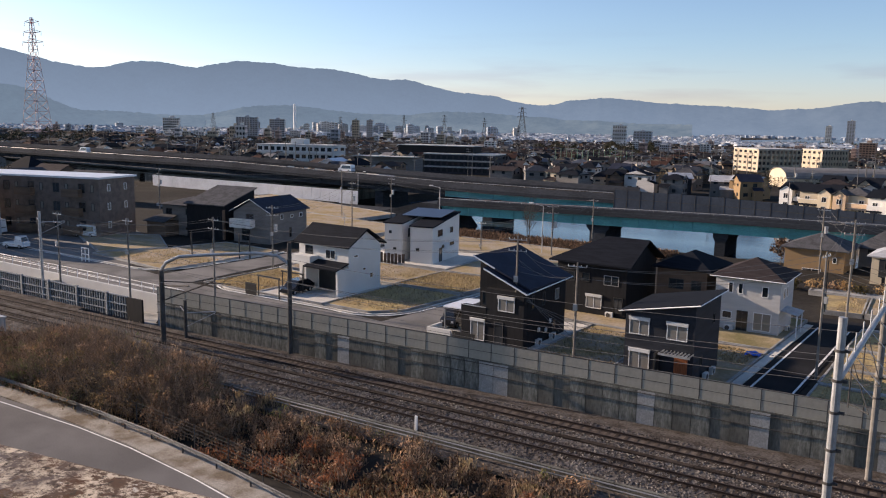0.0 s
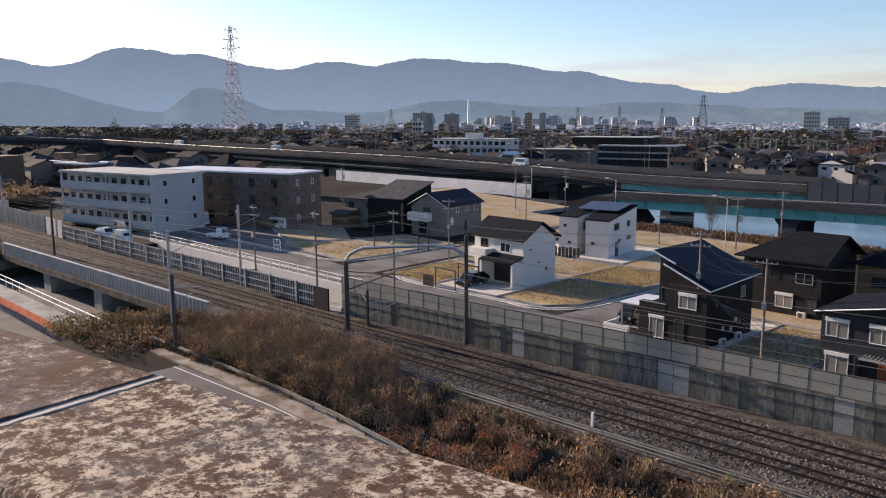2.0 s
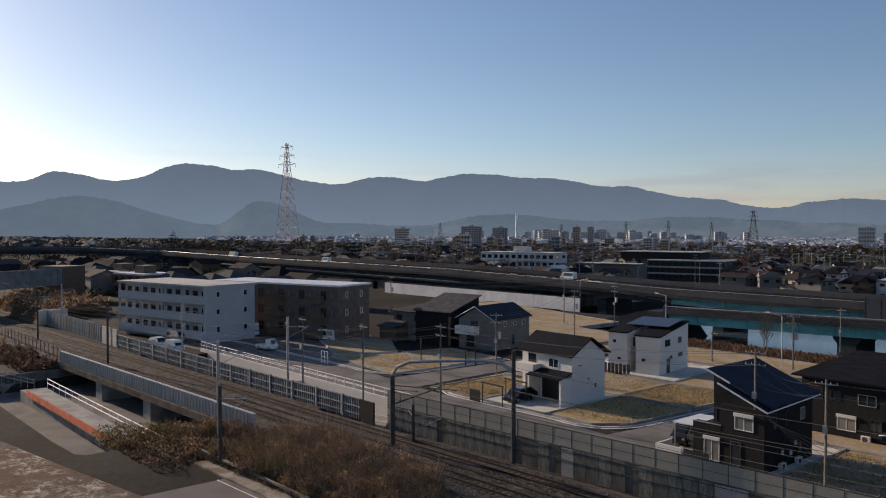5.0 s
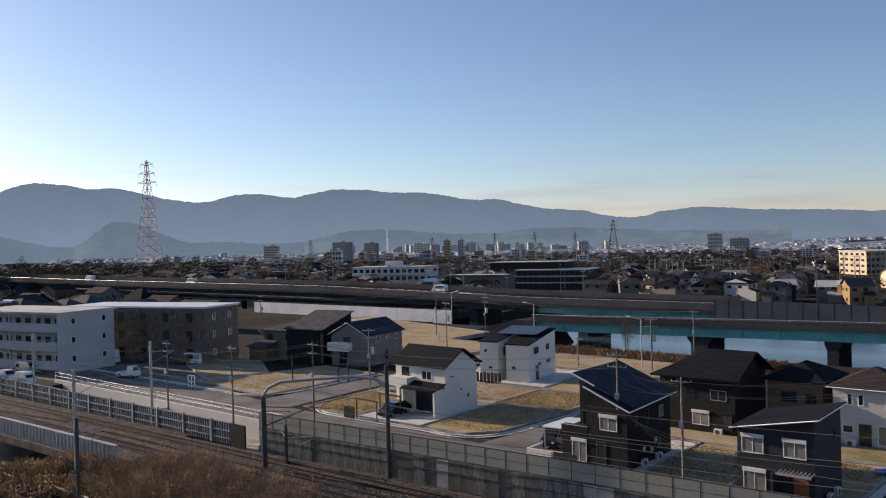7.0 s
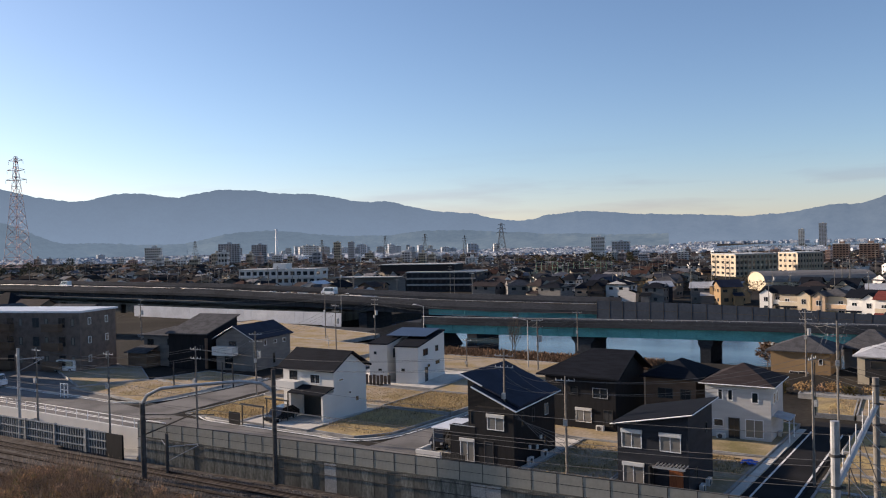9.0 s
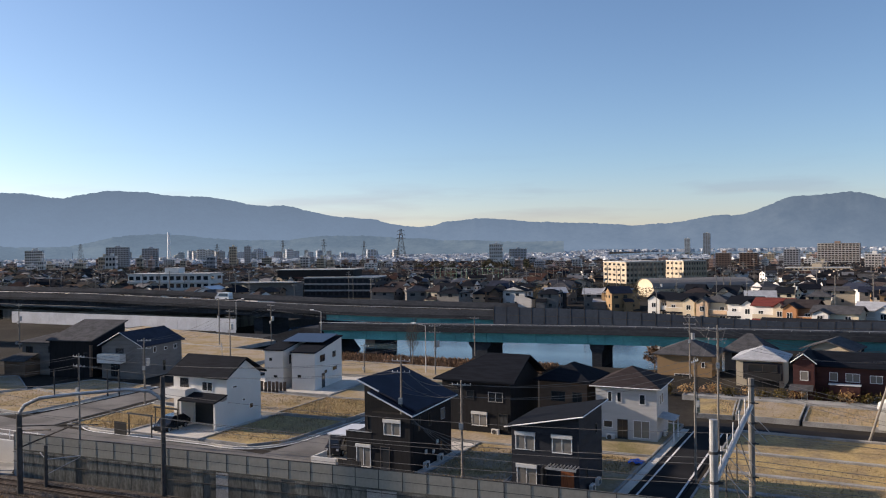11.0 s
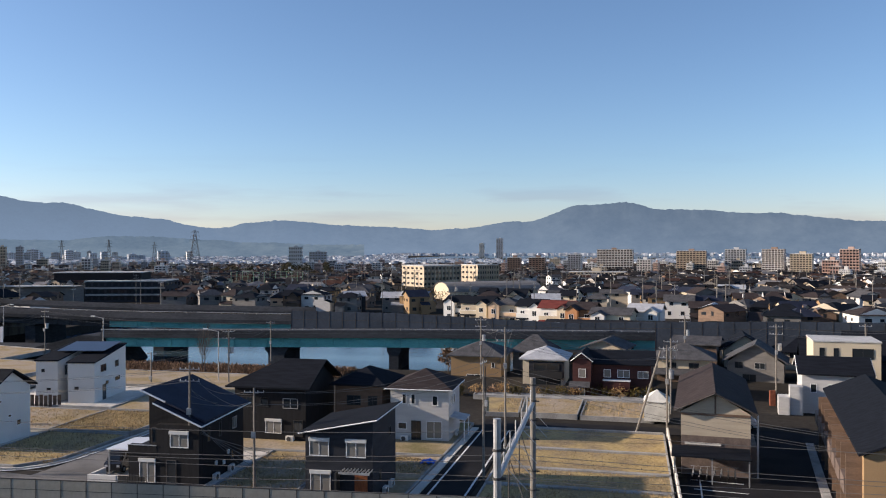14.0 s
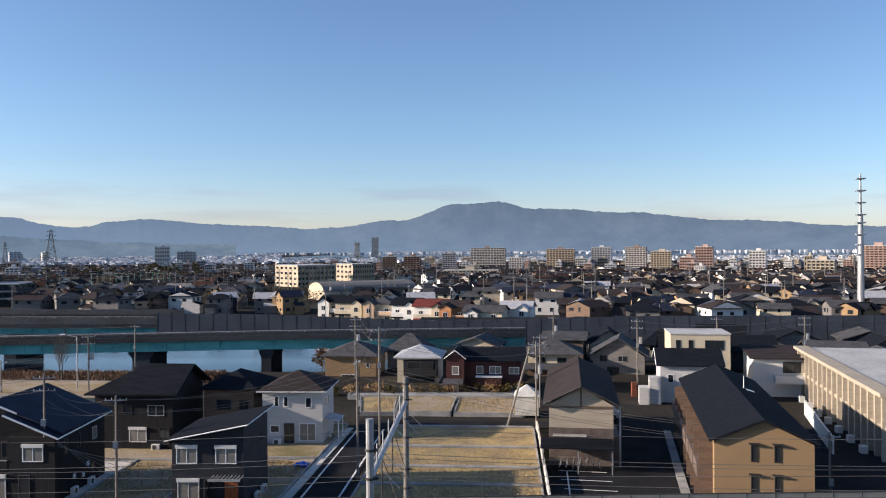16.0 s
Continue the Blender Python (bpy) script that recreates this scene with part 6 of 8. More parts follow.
tube(bm, (0, 0, 0), (0, 0, 26), 0.9, 0.6, 12)
tube(bm, (0, 0, 26), (0, 0, 36.5), 0.35, 0.2, 8)
part("shaft", bm, M["galv"], mast)
bm = bmesh.new()
for z in (16, 18.5, 21, 24, 26, 29, 32, 35):
    quadbox(bm, -1.1, 1.1, -0.7, 0.7, z, z + 0.35)
part("antenna", bm, M["galv"], mast)
chim = thing("chimney", pose(*polar(44.1, 1700), 0), "white far chimney with a steam plume top", "chimney")
bm = bmesh.new()
tube(bm, (0, 0, 0), (0, 0, 52), 3.4, 2.2, 10)
part("shaft", bm, M["white_trim"], chim)

# the town: one mesh of walls and one of roofs for the many small houses


def town_house(r, scale, near):
    """Walls, roofs and windows of one small house as vertex and face lists round its own middle."""
    wv, wf, rv, rf, gv, gf = [], [], [], [], [], []
    w, dd, e = r.uniform(6, 11) * scale, r.uniform(6, 9) * scale, r.choice((3.2, 5.2, 5.6, 5.6, 6.0)) * scale
    rg = e + r.uniform(1.2, 2.1) * scale
    a, b = w / 2, dd / 2

    def pitched(a, b, e2, rg, i, x=0.0, y=0.0):
        q = len(rv)
        rv.extend([(x - a, y - b, e2), (x + a, y - b, e2), (x + a, y + b, e2), (x - a, y + b, e2), (x - a + i, y, rg), (x + a - i, y, rg)])
        rf.extend([(q, q + 1, q + 5, q + 4), (q + 2, q + 3, q + 4, q + 5)])
        if i:
            rf.extend([(q + 1, q + 2, q + 5), (q + 3, q, q + 4)])

    def opening(o, face, u0, z0, hw, hh):
        P = ((lambda u, z: (u, -o, z)), (lambda u, z: (o, u, z)), (lambda u, z: (-u, o, z)), (lambda u, z: (-o, -u, z)))[face]
        q = len(gv)
        gv.extend([P(u0, z0), P(u0 + hw * 2, z0), P(u0 + hw * 2, z0 + hh), P(u0, z0 + hh)])
        gf.append((q, q + 1, q + 2, q + 3))

    wv += [(-a, -b, -.2), (a, -b, -.2), (a, b, -.2), (-a, b, -.2), (-a, -b, e), (a, -b, e), (a, b, e), (-a, b, e), (-a, 0, rg - .1), (a, 0, rg - .1)]
    wf += [(0, 1, 5, 4), (1, 2, 6, 9, 5), (2, 3, 7, 6), (3, 0, 4, 8, 7)]
    hip = r.random() < 0.4
    pitched(a + .5, b + .6, e - .15, rg, min(b + .6, (a + .5) * .8) if hip else 0)
    if near:
        # ground-floor wing with a lean-to roof, and a balcony or dormer
        side, low = r.choice((-1, 1)), min(e * .58, 3.1)
        ww, out = w * r.uniform(.4, .8), r.uniform(1.2, 2.6)
        x0 = -a if side < 0 else a
        x1 = x0 - side * ww
        q = len(wv)
        wv += [(x0, -b - out, -.2), (x1, -b - out, -.2), (x1, -b + .05, -.2), (x0, -b - out, low - .3), (x1, -b - out, low - .3), (x1, -b + .05, low + .4), (x0, -b + .05, low + .4)]
        root = 0 if side < 0 else 1
        wf += [(q, q + 1, q + 4, q + 3), (q + 1, q + 2, q + 5, q + 4), (root, q, q + 3, q + 6)]
        q = len(rv)
        rv += [(x0 + side * .3, -b - out - .4, low - .35), (x1 - side * .3, -b - out - .4, low - .35), (x1 - side * .3, -b, low + .5), (x0 + side * .3, -b, low + .5)]
        rf.append((q, q + 1, q + 2, q + 3))
        if r.random() < .35 and not hip:
            g = min(a, b) * .55
            q = len(wv)
            cx = r.uniform(-.3, .3) * a
            wv += [(cx - g, -b - .4, e - .4), (cx + g, -b - .4, e - .4), (cx, -b - .4, e + g * .62), (cx - g, -b - .4, 0), (cx + g, -b - .4, 0), (-a, -b, e * .5)]
            wf += [(q, q + 1, q + 2), (q + 3, q + 4, q + 1, q)]
            q = len(rv)
            rv += [(cx - g - .3, -b - .8, e - .55), (cx, -b - .8, e + g * .72), (cx, 0, e + g * .72), (cx - g - .3, 0, e - .55), (cx + g + .3, -b - .8, e - .55), (cx + g + .3, 0, e - .55)]
            rf += [(q, q + 1, q + 2, q + 3), (q + 1, q + 4, q + 5, q + 2)]
        for face in range(4):
            L, o = (a, b + .03) if face % 2 == 0 else (b, a + .03)
            for fl in range(2 if e > 4 else 1):
                for k in range(2):
                    opening(o, face, -L * .75 + k * L * .85 + r.uniform(-.2, .3), .9 + 2.6 * fl, r.uniform(.3, .75), r.uniform(.6, 1.1))
    return (wv, wf), (rv, rf), (gv, gf)


TOWN_WALLS = ("cream_wall", "grey_wall", "beige_siding", "brown_wall", "grey_wall", "white_wall", "dark_wall", "pale_siding", "brown_wall", "tan_wall")
TOWN_ROOFS = ("slate", "grey_tile", "slate", "brown_slate", "blue_slate", "slate", "grey_tile", "light_tile", "brown_slate")


def town(name, n, d0, d1, a0, a1, seed, scale=1.0, wall="far_wall", roof="far_roof", single=0):
    """Houses strewn over a ring of land; those nearer than single are things of their own."""
    r = random.Random(seed)
    whole = [([], []), ([], []), ([], [])]
    for _ in range(n):
        az = r.uniform(a0, a1)
        d = math.sqrt(r.uniform(d0 * d0, d1 * d1)) if r.random() < 0.55 else r.uniform(d0, d1)
        x, y = polar(az, d)
        ang = r.choice((-8, -8, 12, 35, 0)) + r.uniform(-6, 6) + r.choice((0, 90, 0, 180))
        if y < 178 and x < 170 or az < 14 and 2350 < y and d < 4150:
            continue
        if -62 < x < 22 and y < 225 or -150 < x < -8 and y < 224:
            continue
        if -225 < x < -138 and 225 < y < 300 or -120 < x < -20 and 320 < y < 470 or -78 < x < -18 and 255 < y < 330:
            continue
        kit = town_house(r, scale, d < 750)
        m = pose(x, y, fall(y), 0, 0, ang)
        if d < single:
            ob = thing("house", m, "small house with a dark tiled roof in the town", "house", "houses of the town")
            mats = (M[r.choice(TOWN_WALLS)], M[r.choice(TOWN_ROOFS)], M["pane"])
            for (v, f), key, mt in zip(kit, ("wall", "roof", "window"), mats):
                piece = part(key if key != "window" else "windows", raw(key, v, f, mt), None, ob)
                if key == "window":
                    tagged(piece, kind="stuff")
            continue
        for (V, F), (v, f) in zip(whole, kit):
            q = len(V)
            V.extend([(m @ Vector(p))[:] for p in v])
            F.extend([tuple(q + i for i in k) for k in f])
    ob = thing(name, pose(0, 0, 0), "crowd of small houses with dark tiled roofs", "houses", kind="stuff")
    for (V, F), key, mt in zip(whole, ("walls", "roofs", "windows"), (M[wall], M[roof], M["pane"])):
        if V:
            part(key, raw(key, V, F, mt), None, ob)


town("town_houses", 3000, 180, 620, -36, 84, 11, 0.84, single=300)
town("far_town_houses", 7500, 600, 1700, -40, 84, 12, 1.0)
# the two farthest rings carry haze in their wall and roof colours
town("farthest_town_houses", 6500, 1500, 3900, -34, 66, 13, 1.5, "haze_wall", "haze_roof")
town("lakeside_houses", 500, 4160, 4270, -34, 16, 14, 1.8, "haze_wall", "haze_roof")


def block(x, y, rot, w, d, h, material, label, floors, bays, group="far blocks", roof="flat_roof", band=None, fins=True, hut=True):
    """A flat-roofed block with rows of windows and balcony slabs."""
    ob = thing("apartment_block", pose(x, y, fall(y), 0, 0, rot), label, "building", group)
    sides = max(2, int(d / 4.5))
    addbox(ob, "wall", material, 0, w, 0, d, -0.3, h)
    addbox(ob, "roof", roof, -0.2, w + 0.2, -0.2, d + 0.2, h, h + 0.4)
    fh = h / floors
    bm = bmesh.new()
    for f in range(floors):
        for b in range(bays):
            quadbox(bm, w * (b + .18) / bays, w * (b + .82) / bays, -0.06, 0.0, f * fh + fh * .3, f * fh + fh * .8)
        for b in range(sides):
            quadbox(bm, w, w + .06, d * (b + .25) / sides, d * (b + .75) / sides, f * fh + fh * .35, f * fh + fh * .75)
            quadbox(bm, -.06, 0, d * (b + .25) / sides, d * (b + .75) / sides, f * fh + fh * .35, f * fh + fh * .75)
    # far glazing is paler: haze put into its colour
    tagged(part("glazing", bm, M["curtain" if y > 1150 else "pane"], ob), kind="stuff")
    bm = bmesh.new()
    for f in range(1, floors):
        quadbox(bm, 0.1, w - 0.1, -0.9, -0.07, f * fh - .1, f * fh + .45)
    for b in range(bays + 1 if fins else 0):
        quadbox(bm, w * b / bays - .12, w * b / bays + .12, -0.88, -0.07, 0, h - .2)
    tagged(part("balcony", bm, M[band or material], ob), kind="stuff")
    if hut:
        addbox(ob, "roof_house", material, w * .4, w * .4 + min(6, w * .3), d * .3, d * .7, h + .4, h + 2.6)
    return ob


M["block_cream"] = mat("block_cream", (0.47, 0.40, 0.305), 0.8, 0, 0.1, 0.05)
M["block_brown"] = mat("block_brown", (0.25, 0.18, 0.145), 0.8, 0, 0.15, 0.05)
M["block_white"] = mat("block_white", (0.60, 0.59, 0.57), 0.8, 0, 0.1, 0.05)
M["block_grey"] = mat("block_grey", (0.42, 0.43, 0.45), 0.8, 0, 0.15, 0.05)
# bluish wall tone with distance haze mixed in
M["block_haze"] = mat("block_hazed_blue", (0.50, 0.54, 0.60), 0.8, 0, 0.15, 0.05)
M["block_pink"] = mat("block_pink", (0.44, 0.31, 0.26), 0.8, 0, 0.15, 0.05)


def far_block(az, d, wide, el, material, floors, bays, label, rot=None, band=None):
    x, y = polar(az, d)
    block(x, y, az - 8 if rot is None else rot, d * math.tan(radians(wide)), 14, 19 - fall(y) + d * math.tan(radians(el)), material, label, floors, bays, band=band)


far_block(0.7, 1050, 2.4, -0.2, "block_brown", 14, 12, "broad brown high-rise apartment block", band="block_white")
far_block(-4.6, 1000, 1.9, -0.3, "block_brown", 13, 9, "brown high-rise apartment block", band="block_cream")
far_block(-7.7, 1050, 1.3, -0.2, "block_grey", 13, 7, "grey high-rise apartment block")
far_block(-10.0, 950, 1.35, -0.2, "block_brown", 14, 7, "brown and white high-rise apartment block", band="block_white")
far_block(-11.7, 850, 1.3, -0.5, "block_cream", 11, 7, "cream high-rise apartment block")
far_block(-14.6, 900, 1.1, -0.2, "block_pink", 10, 6, "pinkish high-rise apartment block")
far_block(-18.0, 800, 1.0, -0.5, "block_white", 9, 5, "white apartment block with a dark side")
far_block(-24.6, 700, 1.7, -0.2, "block_pink", 13, 7, "tall brown tower beside a mast")
far_block(6.9, 900, 0.9, -0.75, "block_brown", 9, 5, "reddish brown apartment block")
far_block(5.4, 930, 1.1, -0.75, "block_brown", 9, 5, "brown apartment block behind rooftops")
far_block(2.7, 950, 0.9, -0.55, "block_grey", 10, 5, "grey apartment block behind rooftops")
far_block(-2.0, 800, 0.9, -0.9, "block_white", 8, 5, "white office block among rooftops")
far_block(2.6, 560, 3.8, -1.75, "block_cream", 4, 14, "low cream school building")
far_block(-13.6, 700, 1.0, -0.9, "block_pink", 7, 6, "low pink apartment block")
far_block(-21.5, 600, 1.6, -1.1, "block_cream", 6, 6, "cream apartment block among rooftops")
far_block(52.7, 900, 1.0, 0.0, "block_white", 9, 8, "white high-rise block in haze")
far_block(48.0, 1200, 1.4, 0.15, "block_grey", 12, 8, "grey high-rise block in haze")
far_block(45.8, 1300, 1.0, 0.05, "block_grey", 10, 6, "grey block seen in haze")
far_block(40.2, 1400, 0.45, 0.1, "block_cream", 8, 3, "cream block seen in haze")
far_block(39.2, 1500, 0.4, 0.1, "block_grey", 9, 3, "grey block seen in haze")
far_block(22.2, 1400, 0.9, 0.05, "block_white", 6, 6, "white hospital building far behind rooftops")
far_block(20.8, 1500, 1.2, -0.3, "block_grey", 6, 6, "grey building far behind rooftops")
far_block(8.9, 2600, 0.35, 0.25, "block_white", 14, 3, "slim white tower by the lake")
far_block(7.7, 2700, 0.45, 0.6, "block_grey", 18, 3, "slim dark glass tower by the lake")
fr = random.Random(21)
for _ in range(170):
    az, d = fr.choice((fr.uniform(24, 60), fr.uniform(-38, 24), fr.uniform(-30, 6))), fr.uniform(620, 1500)
    far_block(az, d, fr.uniform(0.25, 0.7), -math.degrees(math.atan((19 - fall(polar(az, d)[1]) - fr.uniform(7, 17)) / d)), fr.choice(("block_white", "block_cream", "block_white", "block_grey", "block_pink")), fr.randint(4, 7), fr.randint(3, 6), "small apartment block among rooftops")

# slim pale towers and slabs at the foot of the hills, many in the haze tone
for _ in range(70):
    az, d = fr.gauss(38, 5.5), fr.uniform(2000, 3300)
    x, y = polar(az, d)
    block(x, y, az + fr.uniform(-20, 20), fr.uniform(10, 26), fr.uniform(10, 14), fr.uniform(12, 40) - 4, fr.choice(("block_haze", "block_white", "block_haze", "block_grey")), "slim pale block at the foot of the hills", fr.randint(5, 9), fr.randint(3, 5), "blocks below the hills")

# nearer landmarks behind the motorway
block(-95, 419, 40, 22, 26, 11, "block_cream", "long cream housing block in sunlight", 4, 10, "cream housing blocks", hut=False)
block(-72, 455, 40, 14, 18, 11.5, "block_cream", "long cream housing block", 4, 9, "cream housing blocks", hut=False)
gym = thing("sports_hall", pose(-55, 286, -0.3, 0, 0, 30), "large hall with a barrel-vaulted grey roof and cream end wall", "hall")
bm = bmesh.new()
arc = [(18 * (0.5 - 0.5 * math.cos(math.pi * t / 10)), 3.2 + 3.2 * math.sin(math.pi * t / 10)) for t in range(11)]
poly(bm, [(0, y, z) for y, z in arc] + [(0, 18, -0.8), (0, 0, -0.8)], 36, (1, 0, 0))
part("wall", bm, M["cream_wall"], gym)
bm = bmesh.new()
arc = [(18 * (0.5 - 0.52 * math.cos(math.pi * t / 10)), 3.3 + 3.3 * math.sin(math.pi * t / 10)) for t in range(11)]
for (ya, za), (yb, zb) in zip(arc, arc[1:]):
    poly(bm, [(-0.4, ya, za), (36.4, ya, za), (36.4, yb, zb), (-0.4, yb, zb)], 0.12)
bmesh.ops.remove_doubles(bm, verts=bm.verts[:], dist=0.02)
part("roof", bm, M["grey_wall"], gym)
for k in range(9):
    window(gym, "f", 1.8, 1.2, 2.4 + k * 3.9, 1.0, (0, 36, 0, 18), "pane", "galv_dark")
off = block(-181, 257, 14, 28, 16, 7.2, "dark_wall", "dark low office building with grey bands", 3, 12, "office", band="concrete", fins=False, hut=False)
addbox(off, "upper_storey", "black_wall", -13, 18, 5, 16, 7.6, 10.2)
addbox(off, "roof_edge", "flat_roof", -13.3, 18.3, 4.7, 16.2, 10.2, 10.45)
addbox(off, "canopy", "flat_roof", -30, -3, -2, 5, 5.6, 5.85)
addbox(off, "low_wing", "grey_wall", -30, -0.5, 0, 12, -0.3, 5.4)
block(-250, 236, 16, 34, 12, 9, "block_white", "white two-storey office building", 3, 12, "office", fins=False)
gb = thing("white_hut", pose(-185, 200, 0, 0, 0, 10), "small white gabled hut behind the viaduct", "hut")
bm = bmesh.new()
walls_mesh(bm, "gable_y", 0, 11, 0, 8, 4.5, 7)
part("wall", bm, M["white_wall"], gb)
bm = bmesh.new()
roof_mesh(bm, "gable_y", 0, 11, 0, 8, 4.5, 7)
part("roof", bm, M["metal_roof"], gb)
M["peach_wall"] = mat("peach_render", (0.56, 0.40, 0.27), 0.8, 0, 0.1, 0.3)
M["orange_wall"] = mat("terracotta_render", (0.44, 0.22, 0.11), 0.8, 0, 0.12, 0.3)
M["red_roof"] = mat("dull_red_roof_tile", (0.17, 0.05, 0.042), 0.8, 0, 0.25, 0.6, stretch=(1, 5, 5))


def row_house(az, d, w, wall, roof, wing, wing_wall, label, e=5.2, r=6.7, kind="gable_x"):
    """A new two-storey house with a projecting gabled bay, balcony and porch; wing is the bay's place along the front."""
    x, y = polar(az, d)
    ob = house("house", x - w / 2, y, -12, w, 7.5, e, r, kind, wall, roof, label,
               [("f", w * .22, 3.1, 1.1, 1.0, "pane", W), ("f", w * .78, 3.1, 1.1, 1.0, "pane", W), ("f", w * .2, .5, 1.5, 1.8, "pane", "galv"), ("f", w * .8, .5, 1.3, 1.8, "pane", "galv"), ("l", 2.2, 3.1, .8, .9, "pane", W), ("l", 5.2, 3.1, .6, .9, "pane", W)], over=.45, group="row of new houses")
    u0, u1 = wing
    bm = bmesh.new()
    walls_mesh(bm, "gable_y", u0, u1, -1.5, .1, e - .1, r - .5)
    part("bay", bm, M[wing_wall], ob)
    bm = bmesh.new()
    roof_mesh(bm, "gable_y", u0, u1, -1.5, 2.5, e - .1, r - .5, .3)
    part("bay_roof", bm, M[roof], ob)
    window(ob, "f", 1.1, 1.2, (u1 - u0) / 2, 3.0, (u0, u1, -1.5, 0), "pane", W)
    window(ob, "f", 1.0, 1.6, (u1 - u0) / 2, .5, (u0, u1, -1.5, 0), "pane", "galv")
    v0, v1 = (u1 + .1, w - .2) if u0 + u1 < w else (.2, u0 - .1)
    addbox(ob, "balcony", wing_wall, v0, v1, -1.1, 0, 2.5, 3.4)
    addbox(ob, "balcony_rail", "white_trim", v0 - .05, v1 + .05, -1.15, -1.0, 3.4, 3.48)
    bm = bmesh.new()
    poly(bm, [(v0, -1.6, 2.2), (v1, -1.6, 2.2), (v1, -1.1, 2.45), (v0, -1.1, 2.45)], .1)
    part("porch_roof", bm, M[roof], ob)
    return ob


row_house(10.5, 209, 5.0, "grey_wall", "slate", (.2, 3.2), "white_wall", "grey new house with a dark gable and white ground floor")
row_house(8.95, 203, 8.0, "beige_siding", "slate", (4.6, 7.4), "cream_wall", "beige new house with a dark roof and two bays")
row_house(7.0, 198, 7.4, "cream_wall", "grey_tile", (.3, 3.0), "peach_wall", "cream and peach new house with a grey hipped roof", kind="hip")
row_house(5.15, 193, 6.6, "white_wall", "slate", (3.4, 6.2), "white_wall", "white new house with a dark roof and balcony")
row_house(3.4, 188, 7.6, "white_wall", "red_roof", (4.6, 7.2), "cream_wall", "white new house with a dull red roof")
row_house(1.75, 184, 6.2, "brown_wall", "brown_slate", (.3, 3.0), "orange_wall", "terracotta and brown new house with a gabled bay")
row_house(-.35, 179, 8.6, "cream_wall", "grey_tile", (.4, 3.4), "white_wall", "low white new house with grey roofs", 4.6, 5.9)
row_house(-2.6, 186, 7.0, "white_wall", "light_tile", (3.8, 6.6), "white_wall", "white house with a pale roof", 4.8, 6.3)
# old houses in front of the noise barrier
trad = house("house", 7.6, 121.0, -6, 7.4, 7.0, 4.2, 6.0, "hip", "cream_wall", "grey_tile", "old cream house with grey hipped roofs and a lean-to", [("f", 2.0, 2.8, 1.2, 0.8, "pane", "galv_dark"), ("f", 5.0, 2.8, 1.4, 0.8, "pane", "galv_dark")], group="old houses by the motorway", over=0.75, z=-1.1)
bm = bmesh.new()
poly(bm, [(-0.6, -2.2, 2.2), (8.0, -2.2, 2.2), (8.0, 0.0, 2.75), (-0.6, 0.0, 2.75)], 0.14)
part("lean_to_roof", bm, M["grey_tile"], trad)
addbox(trad, "lean_to_wall", "brown_wall", 0.0, 7.4, -1.6, -0.01, -0.3, 2.2)
hr = random.Random(31)
for (x, y) in ((-14, 127), (-4, 125), (-3, 136), (10, 133), (18, 122), (18, 135), (28, 122), (27, 134), (38, 126), (48, 119), (48, 131), (58, 112), (58, 124), (68, 118), (70, 130), (60, 136), (80, 122), (50, 106), (66, 104), (80, 108), (92, 124), (38, 138)):
    wl_ = hr.choice(("grey_wall", "beige_siding", "grey_wall", "brown_wall", "brown_wall", "dark_wall"))
    house("house", x + hr.uniform(-1, 1), y, hr.uniform(-14, -2), hr.uniform(5.8, 8), hr.uniform(5.5, 7.5), hr.choice((3.9, 4.5, 5.0)), hr.uniform(5.9, 6.7), hr.choice(("gable_x", "gable_y", "hip")), wl_, hr.choice(("grey_tile", "grey_tile", "slate", "slate", "brown_slate")), "old house with a dark tiled roof",
          [("f", 1.6, 2.9, 1.1, 0.9, "pane", "galv_dark"), ("f", 4.4, 2.9, 1.4, 0.9, "pane", "galv"), ("f", 3.0, 0.6, 1.8, 1.5, "pane", "galv_dark"), ("l", 2.5, 2.9, 0.9, 0.9, "pane", "galv"), ("r", 3, 2.9, 0.8, 0.8, "pane", "galv_dark")], group="old houses by the motorway", over=0.65, z=-1.1)
for (x, y, rt) in ((-262, 84, 12), (-250, 96, 12), (-232, 88, 12), (-215, 92, 10), (-205, 82, 12), (-228, 104, 8), (-190, 98, 12), (-200, 112, 8), (-180, 84, 12), (-172, 104, 12)):
    house("house", x, y, rt, hr.uniform(8, 11), 8, 4.8, 7.0, hr.choice(("gable_x", "gable_y", "hip")), hr.choice(("grey_wall", "beige_siding", "brown_wall")), hr.choice(("brown_slate", "grey_tile", "grey_tile")), "old house with a brown tiled roof below the viaduct", [("f", 2, 3, 1.2, 1.0), ("f", 5, 3, 1.2, 1.0)], group="old houses below the viaduct")
for _ in range(26):
    x, y = hr.uniform(-390, -225), hr.uniform(72, 140)
    house("house", x, y, hr.uniform(0, 30), hr.uniform(8, 12), hr.uniform(7, 9), hr.choice((3.4, 4.8, 5.2)), 7.0, hr.choice(("gable_x", "gable_y", "hip")), hr.choice(("grey_wall", "brown_wall", "dark_wall")), hr.choice(("brown_slate", "grey_tile", "slate", "slate")), "old house with a tiled roof near the viaduct", [("f", 2, 3, 1.2, 1.0)], group="old houses below the viaduct")
for x in (-262, -244):
    block(x, 82, 10, 16, 10, 6.0, "brown_wall", "grey workshop with a pale metal roof", 2, 4, "workshops", "metal_roof")
ob_ = thing("road_overbridge", pose(-219, 36.4, 0, 0, 0, 118), "grey steel road bridge across the railway", "bridge", kind="structure")
addbox(ob_, "girder", "bridge_grey", -8, 32, 0, -0.4, 4.0, 8.6)
